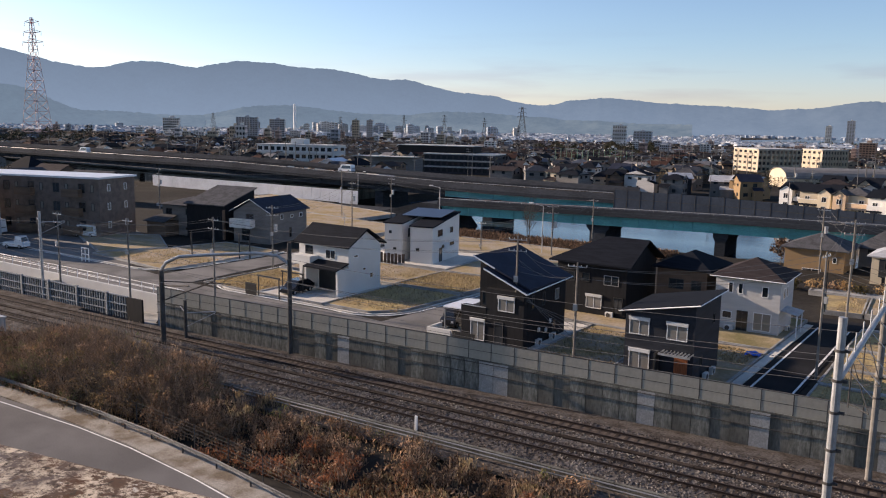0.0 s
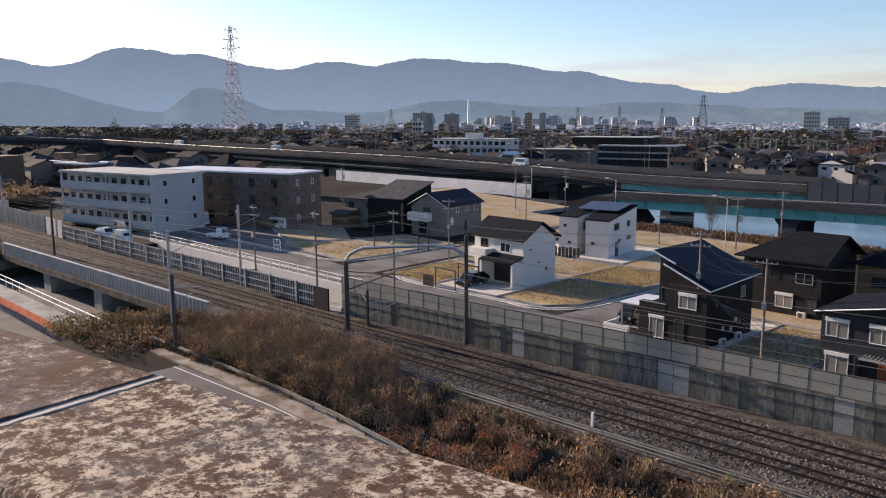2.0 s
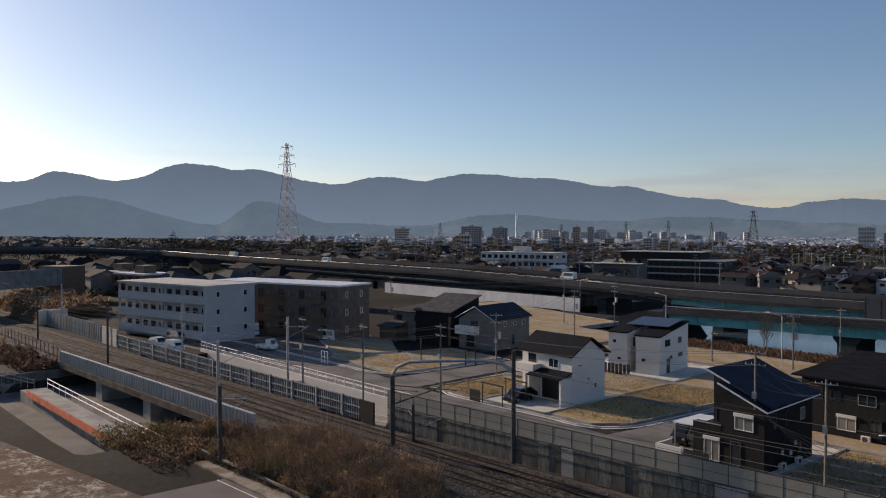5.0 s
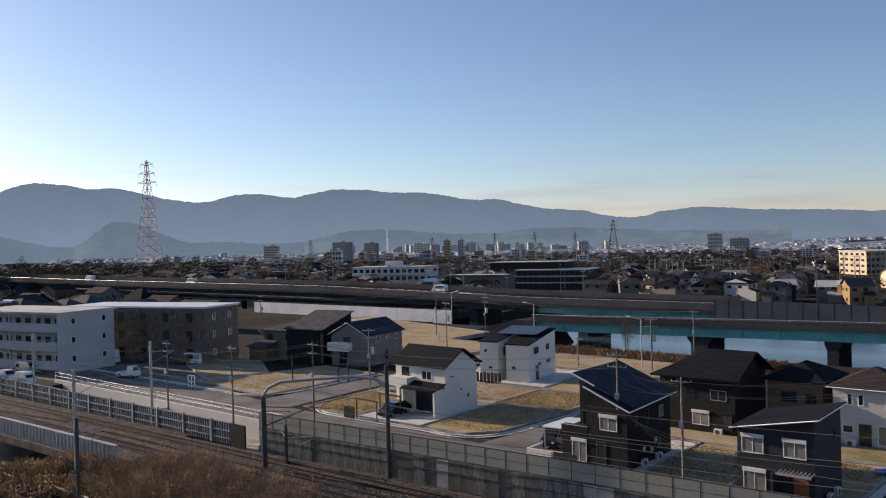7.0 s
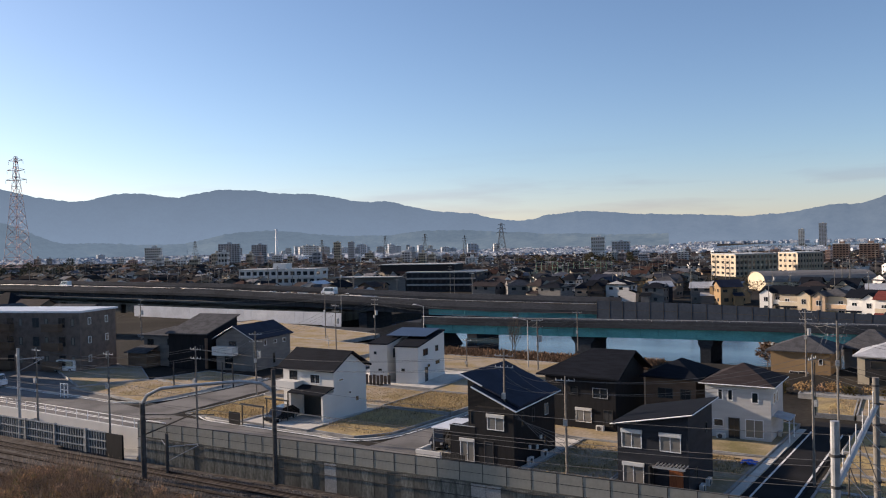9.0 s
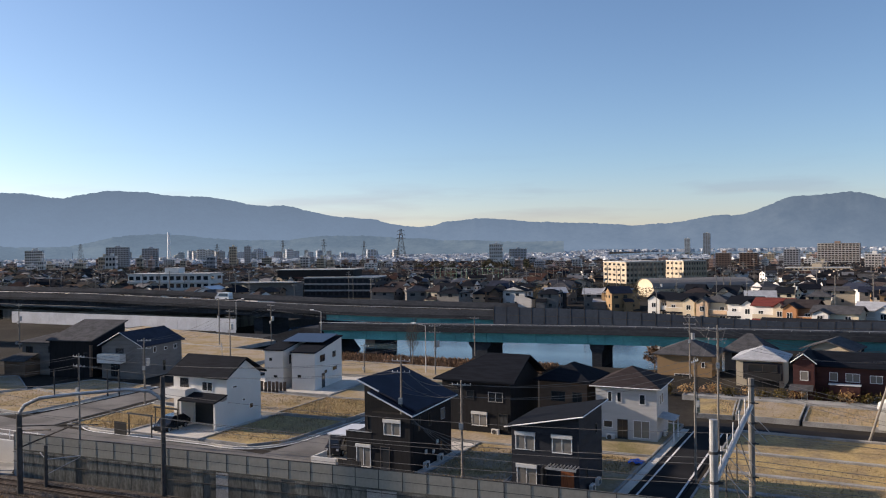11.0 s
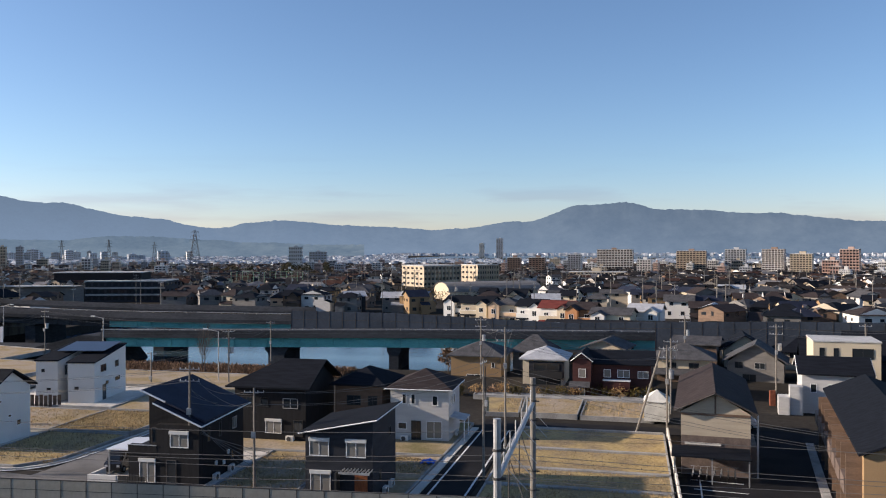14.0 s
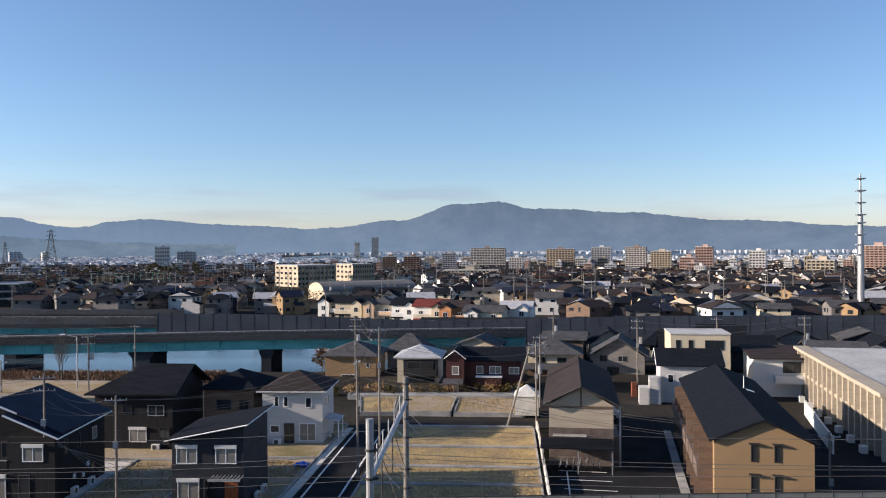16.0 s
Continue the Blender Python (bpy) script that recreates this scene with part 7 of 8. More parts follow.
addbox(ob_, "deck", "viaduct", -8, 32, 0.03, 9, 5.4, 6.0)
addbox(ob_, "abutment", "brown_wall", 32.1, 40, -0.4, 8, -1.2, 9)
addbox(ob_, "abutment", "dark_concrete", -12, -6, -0.5, 8, -3, 3.96)
for q in range(18):
    addbox(ob_, "stiffener", "bridge_grey", -7 + q * 2.2, -6.8 + q * 2.2, -0.56, -0.4, 4.05, 8.55)




# ---- poles and wires ----
bm = bmesh.new()
tube(bm, (-0.25, 0, 0), (0.25, 0, 0), 0.015, n=4)
STEP_BOLT = mesh("step_bolt", bm, M["galv_dark"])


def utility_pole(x, y, h, arms=2, rot=0.0, transformer=False, material="pole_concrete", r=0.115, label="grey concrete utility pole with crossarms"):
    ob = thing("utility_pole", pose(x, y, 0, 0, 0, rot), label, "utility pole", "utility poles")
    bm = bmesh.new()
    tube(bm, (0, 0, -0.3), (0, 0, h), r, r * 0.62, 10)
    part("shaft", bm, M[material], ob)
    for k in range(arms):
        z = h - 0.35 - 0.95 * k
        bm = bmesh.new()
        quadbox(bm, -0.8, 0.8, -0.035, 0.035, z - 0.035, z + 0.035)
        arm = part("crossarm", bm, M["galv"], ob)
        bm = bmesh.new()
        for u in (-0.75, -0.3, 0.3, 0.75):
            tube(bm, (u, 0, z + 0.035), (u, 0, z + 0.17), 0.035, 0.022, 6)
        part("insulator", bm, M["insulator"], arm)
    if transformer:
        bm = bmesh.new()
        tube(bm, (0.42, 0, h - 3.4), (0.42, 0, h - 2.5), 0.26, n=10)
        part("transformer", bm, M["galv"], ob)
    if y < 150:
        for k in range(8):
            part("step_bolt", STEP_BOLT, None, ob).matrix_basis = pose(0, 0, 2.0 + k * 0.7)
        bm = bmesh.new()
        tube(bm, (0.1, -0.14, h - 4.6), (0.1, -0.14, h - 0.6), 0.035, n=6)
        part("cable_riser", bm, M["galv_dark"], ob)
        bm = bmesh.new()
        quadbox(bm, -0.16, 0.16, -0.34, -0.12, h - 3.9, h - 3.4)
        part("junction_box", bm, M["galv"], ob)
    return ob


POLES = [(-32.1, 59.4, 9.8, 2, 10, False), (-26.7, 59.6, 8.1, 1, 10, False), (-75.6, 73.8, 8.2, 2, 30, True), (-67.8, 57.6, 8.7, 2, 0, False), (-9.5, 66.4, 9.9, 1, 80, False), (-9.1, 77.6, 11.4, 2, 10, False),
         (-17.5, 116.6, 8.9, 2, 0, True), (-90.7, 107.4, 8.8, 3, 0, True), (-106, 122.4, 9.5, 1, 0, False), (-99.5, 130, 8.0, 2, 0, True), (-62.3, 103.6, 4.6, 1, 0, False), (-51.6, 105.7, 7.7, 2, 30, True), (-55.9, 130.2, 6.6, 1, 0, False),
         (-142.8, 107.4, 8.8, 2, 0, True), (-119.1, 77.3, 8.2, 1, 0, False), (26.4, 61.1, 5.2, 1, 0, False), (6.4, 84.7, 9.2, 2, 0, True), (7.6, 96, 8.6, 2, 0, False), (-75.6, 52.7, 8.4, 1, 0, False), (-85.9, 51.0, 8.5, 2, 0, False),
         (22, 112, 9, 2, 0, True), (46, 116, 9, 2, 0, True), (64, 122, 9, 2, 20, True), (12, 128, 9, 2, 0, True), (35, 120, 8.5, 1, 0, False), (55, 98, 8.5, 2, 0, True)]
for p in POLES:
    utility_pole(*p)
lp = random.Random(8)
for _ in range(110):
    az, d = lp.uniform(-32, 55), lp.uniform(185, 480)
    x, y = polar(az, d)
    if y > 182:
        utility_pole(x, y, lp.uniform(8.5, 11.5), lp.randint(1, 2), lp.uniform(0, 90), lp.random() < 0.4)
# leaning guy pole by the lots
gp = thing("leaning_pole", pose(3.9, 84.6, 0), "pale leaning prop pole beside a lot", "pole")
bm = bmesh.new()
tube(bm, (-0.6, 0, 0), (1.9, 0.2, 8.6), 0.13, 0.09, 8)
part("shaft", bm, M["pole_concrete"], gp)
# street lamps
for x, y, h, d in ((-53.8, 107, 7.2, -1), (-85, 126, 7.0, -1), (-124, 149, 7, 1)):
    ob = thing("street_lamp", pose(x, y, 0), "thin grey street lamp with a curved arm", "street lamp", "street lamps")
    bm = bmesh.new()
    tube(bm, (0, 0, 0), (0, 0, h), 0.09, 0.06, 8)
    part("shaft", bm, M["galv"], ob)
    bm = bmesh.new()
    tube(bm, (0, 0, h), (d * 2.0, 0, h + 0.35), 0.05, n=6)
    part("arm", bm, M["galv"], ob)
    bm = bmesh.new()
    quadbox(bm, d * 2.0 - 0.35, d * 2.0 + 0.35, -0.12, 0.12, h + 0.28, h + 0.42)
    part("lamp_head", bm, M["white_trim"], ob)


def wire(a, b, sag, r=0.018, name="overhead_wire"):
    """A sagging cable: one thin square bar bent along its length."""
    a, b, n = Vector(a), Vector(b), 10
    s = (b - a).cross(Vector((0, 0, 1))).normalized() * r
    v, f = [], []
    for i in range(n + 1):
        t = i / n
        p = a.lerp(b, t)
        p.z -= sag * 4 * t * (1 - t)
        v += [(p + s)[:], (p.x, p.y, p.z + r), (p - s)[:], (p.x, p.y, p.z - r)]
    for i in range(n):
        for k in range(4):
            f.append((i * 4 + k, i * 4 + (k + 1) % 4, i * 4 + 4 + (k + 1) % 4, i * 4 + 4 + k))
    return tagged(new(name, raw(name, v, f, M["wire"])), "thin dark overhead wire between poles", "wire", "overhead wires")


# catenary: steel portal over both tracks, and single masts
def cat_mast(x, y, h, material, r, label):
    ob = thing("catenary_mast", pose(x, y, -1.2), label, "catenary mast", "catenary masts")
    bm = bmesh.new()
    tube(bm, (0, 0, 0), (0, 0, h + 1.2), r, r * 0.92, 12)
    part("shaft", bm, M[material], ob)
    return ob


pn = cat_mast(-4.75, 39.6, 10.7, "galv", 0.21, "thick grey steel catenary mast with clamps")
for z in (4.0, 5.6, 7.4, 8.9, 10.3):
    bm = bmesh.new()
    tube(bm, (0, 0, z), (0, 0, z + 0.12), 0.25, n=12)
    quadbox(bm, 0.2, 0.42, -0.06, 0.06, z, z + 0.12)
    part("clamp", bm, M["galv_dark"], pn)
pf = cat_mast(-4.05, 51.2, 10.9, "pole_concrete", 0.19, "pale concrete catenary mast with fittings")
for z in (5, 6.2, 8.2, 9.4, 10.6, 11.6):
    bm = bmesh.new()
    tube(bm, (0, 0, z), (0, 0, z + 0.1), 0.23, n=10)
    quadbox(bm, -0.4, 0.4, -0.04, 0.04, z, z + 0.06)
    part("clamp", bm, M["galv_dark"], pf)
beam = thing("portal_beam", pose(0, 0, 0), "grey tubular steel beam spanning two catenary masts", "portal beam")
bm = bmesh.new()
tube(bm, (-4.75, 39.7, 7.7), (-4.05, 51.1, 9.3), 0.15, n=10)
part("tube", bm, M["galv"], beam)
bm = bmesh.new()
for t in (0.15, 0.3, 0.45, 0.62, 0.8, 0.92):
    y, z = 39.7 + 11.4 * t, 7.7 + 1.6 * t
    tube(bm, (-4.75 + 0.7 * t, y, z), (-4.75 + 0.7 * t, y + 0.1, z + 1.1), 0.035, n=6)
    tube(bm, (-4.75 + 0.7 * t, y, z), (-3.6 + 0.7 * t, y + 0.3, z - 1.3), 0.02, n=5)
part("bracket", bm, M["galv"], beam)
for t, o in ((0.3, -1.2), (0.75, -1.2)):
    y = 39.7 + 11.4 * t
    bm = bmesh.new()
    tube(bm, (-4.6, y, 7.6 + t), (-3.6, y - 0.8, 5.6), 0.028, n=6)
    tube(bm, (-4.6, y, 5.7), (-3.6, y - 0.8, 5.6), 0.024, n=6)
    tube(bm, (-4.6, y, 7.9), (-4.6, y, 5.5), 0.04, n=6)
    part("cantilever", bm, M["galv_dark"], beam)

m1 = cat_mast(-60.2, 45.2, 5.6, "galv_dark", 0.24, "dark brown steel catenary mast")
m2 = cat_mast(-49.2, 50.0, 8.6, "galv_dark", 0.2, "dark brown catenary mast beside the retaining wall")
arch = thing("portal_beam", pose(0, 0, 0), "curved grey pipe beam over the tracks with brackets", "portal beam")
bm = bmesh.new()
pts = [(-60.2, 45.2, 5.6), (-59.8, 45.4, 6.3), (-58.6, 45.9, 6.9), (-56.0, 47.0, 7.2), (-52.0, 48.8, 7.55), (-50.2, 49.6, 7.4), (-49.2, 50.0, 6.7)]
for p, q in zip(pts, pts[1:]):
    tube(bm, p, q, 0.15, n=8)
part("tube", bm, M["galv"], arch)
bm = bmesh.new()
for t in (0.25, 0.62, 0.7):
    x, y = -60.2 + 11 * t, 45.2 + 4.8 * t
    tube(bm, (x, y, 7.0), (x, y, 9.2), 0.06, n=6)
    tube(bm, (x, y, 8.2), (x + 1.0, y + 0.45, 8.4), 0.035, n=5)
part("stub", bm, M["galv_dark"], arch)
bm = bmesh.new()
for s in (-1, 1):
    tube(bm, (-60.0, 45.3, 2.9 if s > 0 else 4.2), (-55.0, 46.6 if s > 0 else 44.0, 5.0), 0.07, n=6)
tube(bm, (-60.0, 45.3, 4.6), (-53.0, 46.8, 5.0), 0.05, n=6)
part("cantilever", bm, M["galv_dark"], arch)
for x, y, h, mt_ in ((-75.2, 35.0, 8.2, "galv"), (-66.8, 31.2, 5.4, "galv_dark"), (-86.0, 49.0, 8.6, "galv"), (-124, 40.5, 8.0, "galv_dark"), (-160, 40, 8, "galv_dark"), (-176, 48.6, 8, "galv"), (-205, 40, 8, "galv_dark"), (-117, 49, 8.0, "galv"), (-60, 47.5, 2.5, "galv_dark")):
    cm = cat_mast(x, y, h, mt_, 0.16, "steel catenary mast beside the railway")
    bm = bmesh.new()
    tube(bm, (0, 0, h), (2.4, 1.5, h + 0.2), 0.05, n=6)
    tube(bm, (0, 0, h - 1.3), (2.4, 1.5, h + 0.1), 0.04, n=6)
    tube(bm, (0, 0, h), (-1.2, 0.4, h + 0.4), 0.04, n=5)
    part("cantilever", bm, M["galv"], cm)
# contact and feeder wires along the railway
stations = [60, -4, -56, -86, -124, -176, -240]
for base, z in ((48.75, 5.2), (44.6, 5.2), (48.75, 6.3), (44.6, 6.3), (51.0, 7.6), (42.5, 8.2)):
    for xa, xb in zip(stations, stations[1:]):
        wire((xa, rail_y(base, xa), z), (xb, rail_y(base, xb), z), 0.05 if z < 6 else 0.8, 0.016)
def link(i, j, dz=0.3, sag=0.9, off=(-0.75, 0.75)):
    a, b = POLES[i], POLES[j]
    for o in off:
        for dd in (0, 0.95):
            wire((a[0] + o, a[1], a[2] - dz - dd), (b[0] + o, b[1], b[2] - dz - dd), sag, 0.014)
for i, j in ((3, 0), (0, 1), (1, 4), (4, 5), (5, 6), (3, 2), (2, 7), (7, 9), (9, 12), (11, 12), (10, 11), (13, 8), (16, 17), (5, 16), (17, 20), (20, 21), (21, 22), (15, 4), (19, 3), (18, 19), (14, 13)):
    link(i, j, off=(-0.7, 0.7))
for k in range(5):
    a = POLES[0]
    wire((a[0], a[1], 5.6 - 0.25 * k), (-26.7 + 0.3 * k, 59.8, 1.0 + 0.5 * k), 0.1, 0.02)
for k in range(3):
    wire((-32.1, 59.4, 8.0 - k * 0.6), (-34 + 2 * k, 66, 5.5), 0.2, 0.015)


# ---- vehicles ----
def car(x, y, rot, kind, paint, label, z=0.06):
    L, Wd, H = {"van": (4.4, 1.7, 1.95), "kei": (3.4, 1.48, 1.8), "truck": (3.4, 1.48, 1.8), "car": (4.2, 1.7, 1.5), "minibus": (6.2, 2.0, 2.4)}[kind]
    ob = thing("car" if kind == "car" else "van" if kind != "truck" else "light_truck", pose(x, y, z, 0, 0, rot), label, "car" if kind == "car" else "van" if kind != "truck" else "truck", "parked vehicles")
    side = {"car": [(0, .3), (0, .75), (.9, .85), (1.5, H), (3.2, H), (4.0, .95), (L, .85), (L, .3)], "truck": [(0, .3), (0, .9), (.25, 1.05), (.45, H), (1.35, H), (1.4, .9), (L, .9), (L, .35)]}.get(kind, [(0, .3), (0, .85), (.35, 1.0), (.95, H - .05), (1.3, H), (L - .15, H), (L, 1.2), (L, .3)])
    bm = bmesh.new()
    rows = []
    for v, s in ((-Wd / 2, .0), (-Wd / 2 * .99, .0), (Wd / 2 * .99, .0), (Wd / 2, .0)):
        rows.append([bm.verts.new((u, v * (0.86 if zz > 1.15 else 1), zz)) for u, zz in side])
    n = len(side)
    for a, b in zip(rows, rows[1:]):
        for i in range(n):
            bm.faces.new((a[i], a[(i + 1) % n], b[(i + 1) % n], b[i]))
    bm.faces.new(rows[0][::-1]), bm.faces.new(rows[-1])
    body = part("body", bm, M[paint], ob)
    glassy = {"car": (1.35, 3.5), "truck": (.5, 1.3)}.get(kind, (1.0, L - .3))
    for s in (-1, 1):
        bm = bmesh.new()
        v = Wd / 2 * s
        poly(bm, [(glassy[0], v * .99, 1.0), (glassy[1], v * .99, 1.0), (glassy[1] - .1, v * .875, H - .22), (glassy[0] + .3, v * .875, H - .22)], 0.03, (0, -s, 0))
        part("side_window", bm, M["car_glass"], ob)
    f0 = {"car": ((.95, .88), (1.45, H - .06)), "truck": ((.24, 1.08), (.42, H - .15))}.get(kind, ((.36, 1.04), (.9, H - .18)))
    bm = bmesh.new()
    poly(bm, [(f0[0][0] - .03, -Wd * .4, f0[0][1]), (f0[0][0] - .03, Wd * .4, f0[0][1]), (f0[1][0] - .03, Wd * .38, f0[1][1]), (f0[1][0] - .03, -Wd * .38, f0[1][1])], 0.02, (1, 0, 0))
    part("windscreen", bm, M["car_glass"], ob)
    if kind not in ("truck",):
        bm = bmesh.new()
        poly(bm, [(L + .01, -Wd * .38, 1.0), (L + .01, Wd * .38, 1.0), (L - .12, Wd * .36, H - .3), (L - .12, -Wd * .36, H - .3)], 0.02, (-1, 0, 0))
        part("rear_window", bm, M["car_glass"], ob)
    for s in (-1, 1):
        bm = bmesh.new()
        quadbox(bm, -.03, .05, s * Wd * .36 - .12, s * Wd * .36 + .12, .6, .78)
        part("headlight", bm, M["headlight"], ob)
        for u in (L * .18, L * .8):
            bm = bmesh.new()
            tube(bm, (u, s * (Wd / 2 - .2), .3), (u, s * (Wd / 2 + .01), .3), .3, n=12)
            wh = part("wheel", bm, M["tyre"], ob)
            bm = bmesh.new()
            tube(bm, (u, s * Wd / 2, .3), (u, s * (Wd / 2 + .02), .3), .18, n=10)
            part("rim", bm, M["car_silver"], wh)
    return ob


car(-120.5, 74.6, 15, "van", "car_white", "white van parked beside a sandy lot")
car(-113.6, 62.6, 200, "truck", "car_white", "small white flatbed truck on a car park")
car(-121.5, 50.6, 188, "kei", "car_white", "white boxy van behind the railway fence")
car(-128, 50.8, 188, "car", "car_white", "white car behind the railway fence")
car(-132, 55.6, 188, "van", "car_silver", "silver van beside an apartment block")
car(-136.5, 66.5, 15, "minibus", "car_white", "large white minibus under a carport")
car(-62.4, 62.6, 95, "car", "car_black", "black car parked beside a white house")
car(-40.2, 61.2, 95, "kei", "car_black", "dark car under a pale carport", 0.16)
car(15.8, 89.5, 180, "van", "car_white", "white van parked behind an apartment house")
car(7.9, 56.6, 5, "car", "car_silver", "dark silver car in a marked parking bay")
car(-255, 161, 0, "van", "car_white", "white van on the expressway", 6.8)
car(-140, 161, 0, "van", "car_white", "white van on the expressway", 6.0)
car(-330, 161, 0, "minibus", "car_white", "white coach on the expressway", 6.8)

# ---- small things on the lots ----
bm = bmesh.new()
bmesh.ops.create_grid(bm, x_segments=10, y_segments=8, size=0.6)
for v in bm.verts:
    v.co.z = 0.22 * max(0, 1 - v.co.length) + 0.18 * noise.noise(v.co * 3)
solid("blue_sheet", bm, M["tarp"], "crumpled blue sheet lying on dry earth", "sheet", m=pose(-14.9, 69.6, 0.26))
ca = thing("carport_frame", pose(-61.8, 60.9, 0, 0, 0, -2), "dark metal carport frame beside a house", "carport")
for u, v in ((-3, 0), (-3, 3.5), (0.2, 0), (0.2, 3.5)):
    addbox(ca, "post", "black_trim", u, u + 0.1, v, v + 0.1, 0, 2.2)
addbox(ca, "beam", "black_trim", -3.1, 0.4, -0.05, 0.1, 2.2, 2.35)
addbox(ca, "beam", "black_trim", -3.1, 0.4, 3.45, 3.6, 2.2, 2.35)
for k in range(11):
    addbox(ca, "fence_slat", "black_trim", -4.6 + k * 0.16, -4.5 + k * 0.16, -0.4, -0.3, 0, 1.4)
tent = thing("white_shelter", pose(4.4, 90.2, 0.4, 0, 0, -4), "white sheet shelter with a pointed roof", "tent")
bm = bmesh.new()
quadbox(bm, 0, 2.6, 0, 3.4, -0.1, 2.0)
part("wall", bm, M["net_cover"], tent)
bm = bmesh.new()
poly(bm, [(-.1, -.1, 2.0), (2.7, -.1, 2.0), (1.3, 1.7, 3.1)], 0.04)
poly(bm, [(2.7, -.1, 2.0), (2.7, 3.5, 2.0), (1.3, 1.7, 3.1)], 0.04)
poly(bm, [(2.7, 3.5, 2.0), (-.1, 3.5, 2.0), (1.3, 1.7, 3.1)], 0.04)
poly(bm, [(-.1, 3.5, 2.0), (-.1, -.1, 2.0), (1.3, 1.7, 3.1)], 0.04)
part("roof", bm, M["net_cover"], tent)
fn = thing("boundary_fence", pose(5.6, 57, 0, 0, 0, 0), "pale boundary fence along terraced lots", "fence")
for k in range(14):
    addbox(fn, "panel", "pale_concrete", 0.03 * 2 * k * 0.98, 0.03 * 2 * k + 0.12, 2 * k, 2 * k + 1.95, -0.1, 0.9)
rp = thing("brick_gate_post", pose(19.6, 103, 0), "red brick gate post", "post")
addbox(rp, "post", "brick_red", 0, 0.6, 0, 0.6, -0.2, 1.8)
gt = thing("white_gate_frame", pose(-98.6, 61.6, 0, 0, 0, 5), "white site gate frame on a kerb", "gate")
for u in (0, 0.7, 1.4):
    addbox(gt, "bar", "white_trim", u, u + 0.08, 0, 0.08, 0, 1.9)
for z in (0.3, 1.0, 1.8):
    addbox(gt, "rail", "white_trim", 0, 1.48, 0.0, 0.07, z, z + 0.08)
bk = random.Random(4)
for k in range(7):
    ob = thing("bicycle", pose(7.4 + k * 0.55, 69.3, 0.06, 0, 0, 80 + bk.uniform(-8, 8)), "parked bicycle under a shelter", "bicycle", "bicycles")
    for u in (-0.5, 0.5):
        bm = bmesh.new()
        for s in range(12):
            a0, a1 = s * math.tau / 12, (s + 1) * math.tau / 12
            tube(bm, (u + .32 * math.cos(a0), 0, .33 + .32 * math.sin(a0)), (u + .32 * math.cos(a1), 0, .33 + .32 * math.sin(a1)), .02, n=4, caps=False)
        part("wheel", bm, M["tyre"], ob)
    bm = bmesh.new()
    for p, q in (((-.5, 0, .33), (-.15, 0, .8)), ((-.15, 0, .8), (.38, 0, .85)), ((.38, 0, .95), (.5, 0, .33)), ((0, 0, .35), (-.18, 0, .9)), ((0, 0, .35), (.38, 0, .8)), ((.3, -.25, 1.0), (.3, .25, 1.0))):
        tube(bm, p, q, .02, n=5)
    part("frame", bm, M["car_silver"], ob)

# ---- plants ----
def cards(n, place, size, material, name, upright=0.5, seed=1):
    """Many small bent leaves or blades in one mesh."""
    r = random.Random(seed)
    v, f = [], []
    for _ in range(n):
        x, y, z = place(r)
        s = size * r.uniform(0.5, 1.5)
        a, t = r.uniform(0, math.tau), r.uniform(-1, 1) * (1 - upright)
        d = Vector((math.cos(a), math.sin(a), 0))
        up = (Vector((r.uniform(-.6, .6), r.uniform(-.6, .6), 1)) * upright + Vector((r.uniform(-1, 1), r.uniform(-1, 1), t)) * (1 - upright)).normalized()
        q, p = len(v), Vector((x, y, z))
        w = s * (0.16 + 0.3 * (1 - upright))
        for c in (p - d * w, p + d * w, p + up * s + d * w * .3, p + up * s * 1.15 - d * w * .3):
            v.append(c[:])
        f.append((q, q + 1, q + 2, q + 3))
    return raw(name, v, f, material)


def bank_z(y, x):
    v = y - lean_y(x)
    return ground_height(x, v)


veg = thing("slope_vegetation", pose(0, 0, 0), "tangled dry brown shrubs and weeds on the railway slope", "shrubs", kind="stuff")


def tall(x):
    """How high the growth stands along the slope."""
    return 1.45 + 0.5 * noise.noise((x * 0.2, 3, 0)) + 2.0 * math.exp(-((x + 58) / 8.5) ** 2) + 0.6 * math.exp(-((x + 45) / 6) ** 2)


vr = random.Random(17)
GROW = {}


def leaf(key, p, s, up):
    """One small bent leaf or blade."""
    v, f = GROW.setdefault(key, ([], []))
    a = vr.uniform(0, math.tau)
    w = s * (0.12 + 0.25 * (1 - up))
    d = Vector((math.cos(a), math.sin(a), 0)) * w
    u = (Vector((vr.uniform(-.5, .5), vr.uniform(-.5, .5), 1)) * up + Vector((vr.uniform(-1, 1), vr.uniform(-1, 1), vr.uniform(-.6, .8))) * (1 - up)).normalized() * s
    q = len(v)
    v += [(p - d)[:], (p + d)[:], (p + u + d * .4)[:], (p + u * 1.1 - d * .4)[:]]
    f.append((q, q + 1, q + 2, q + 3))


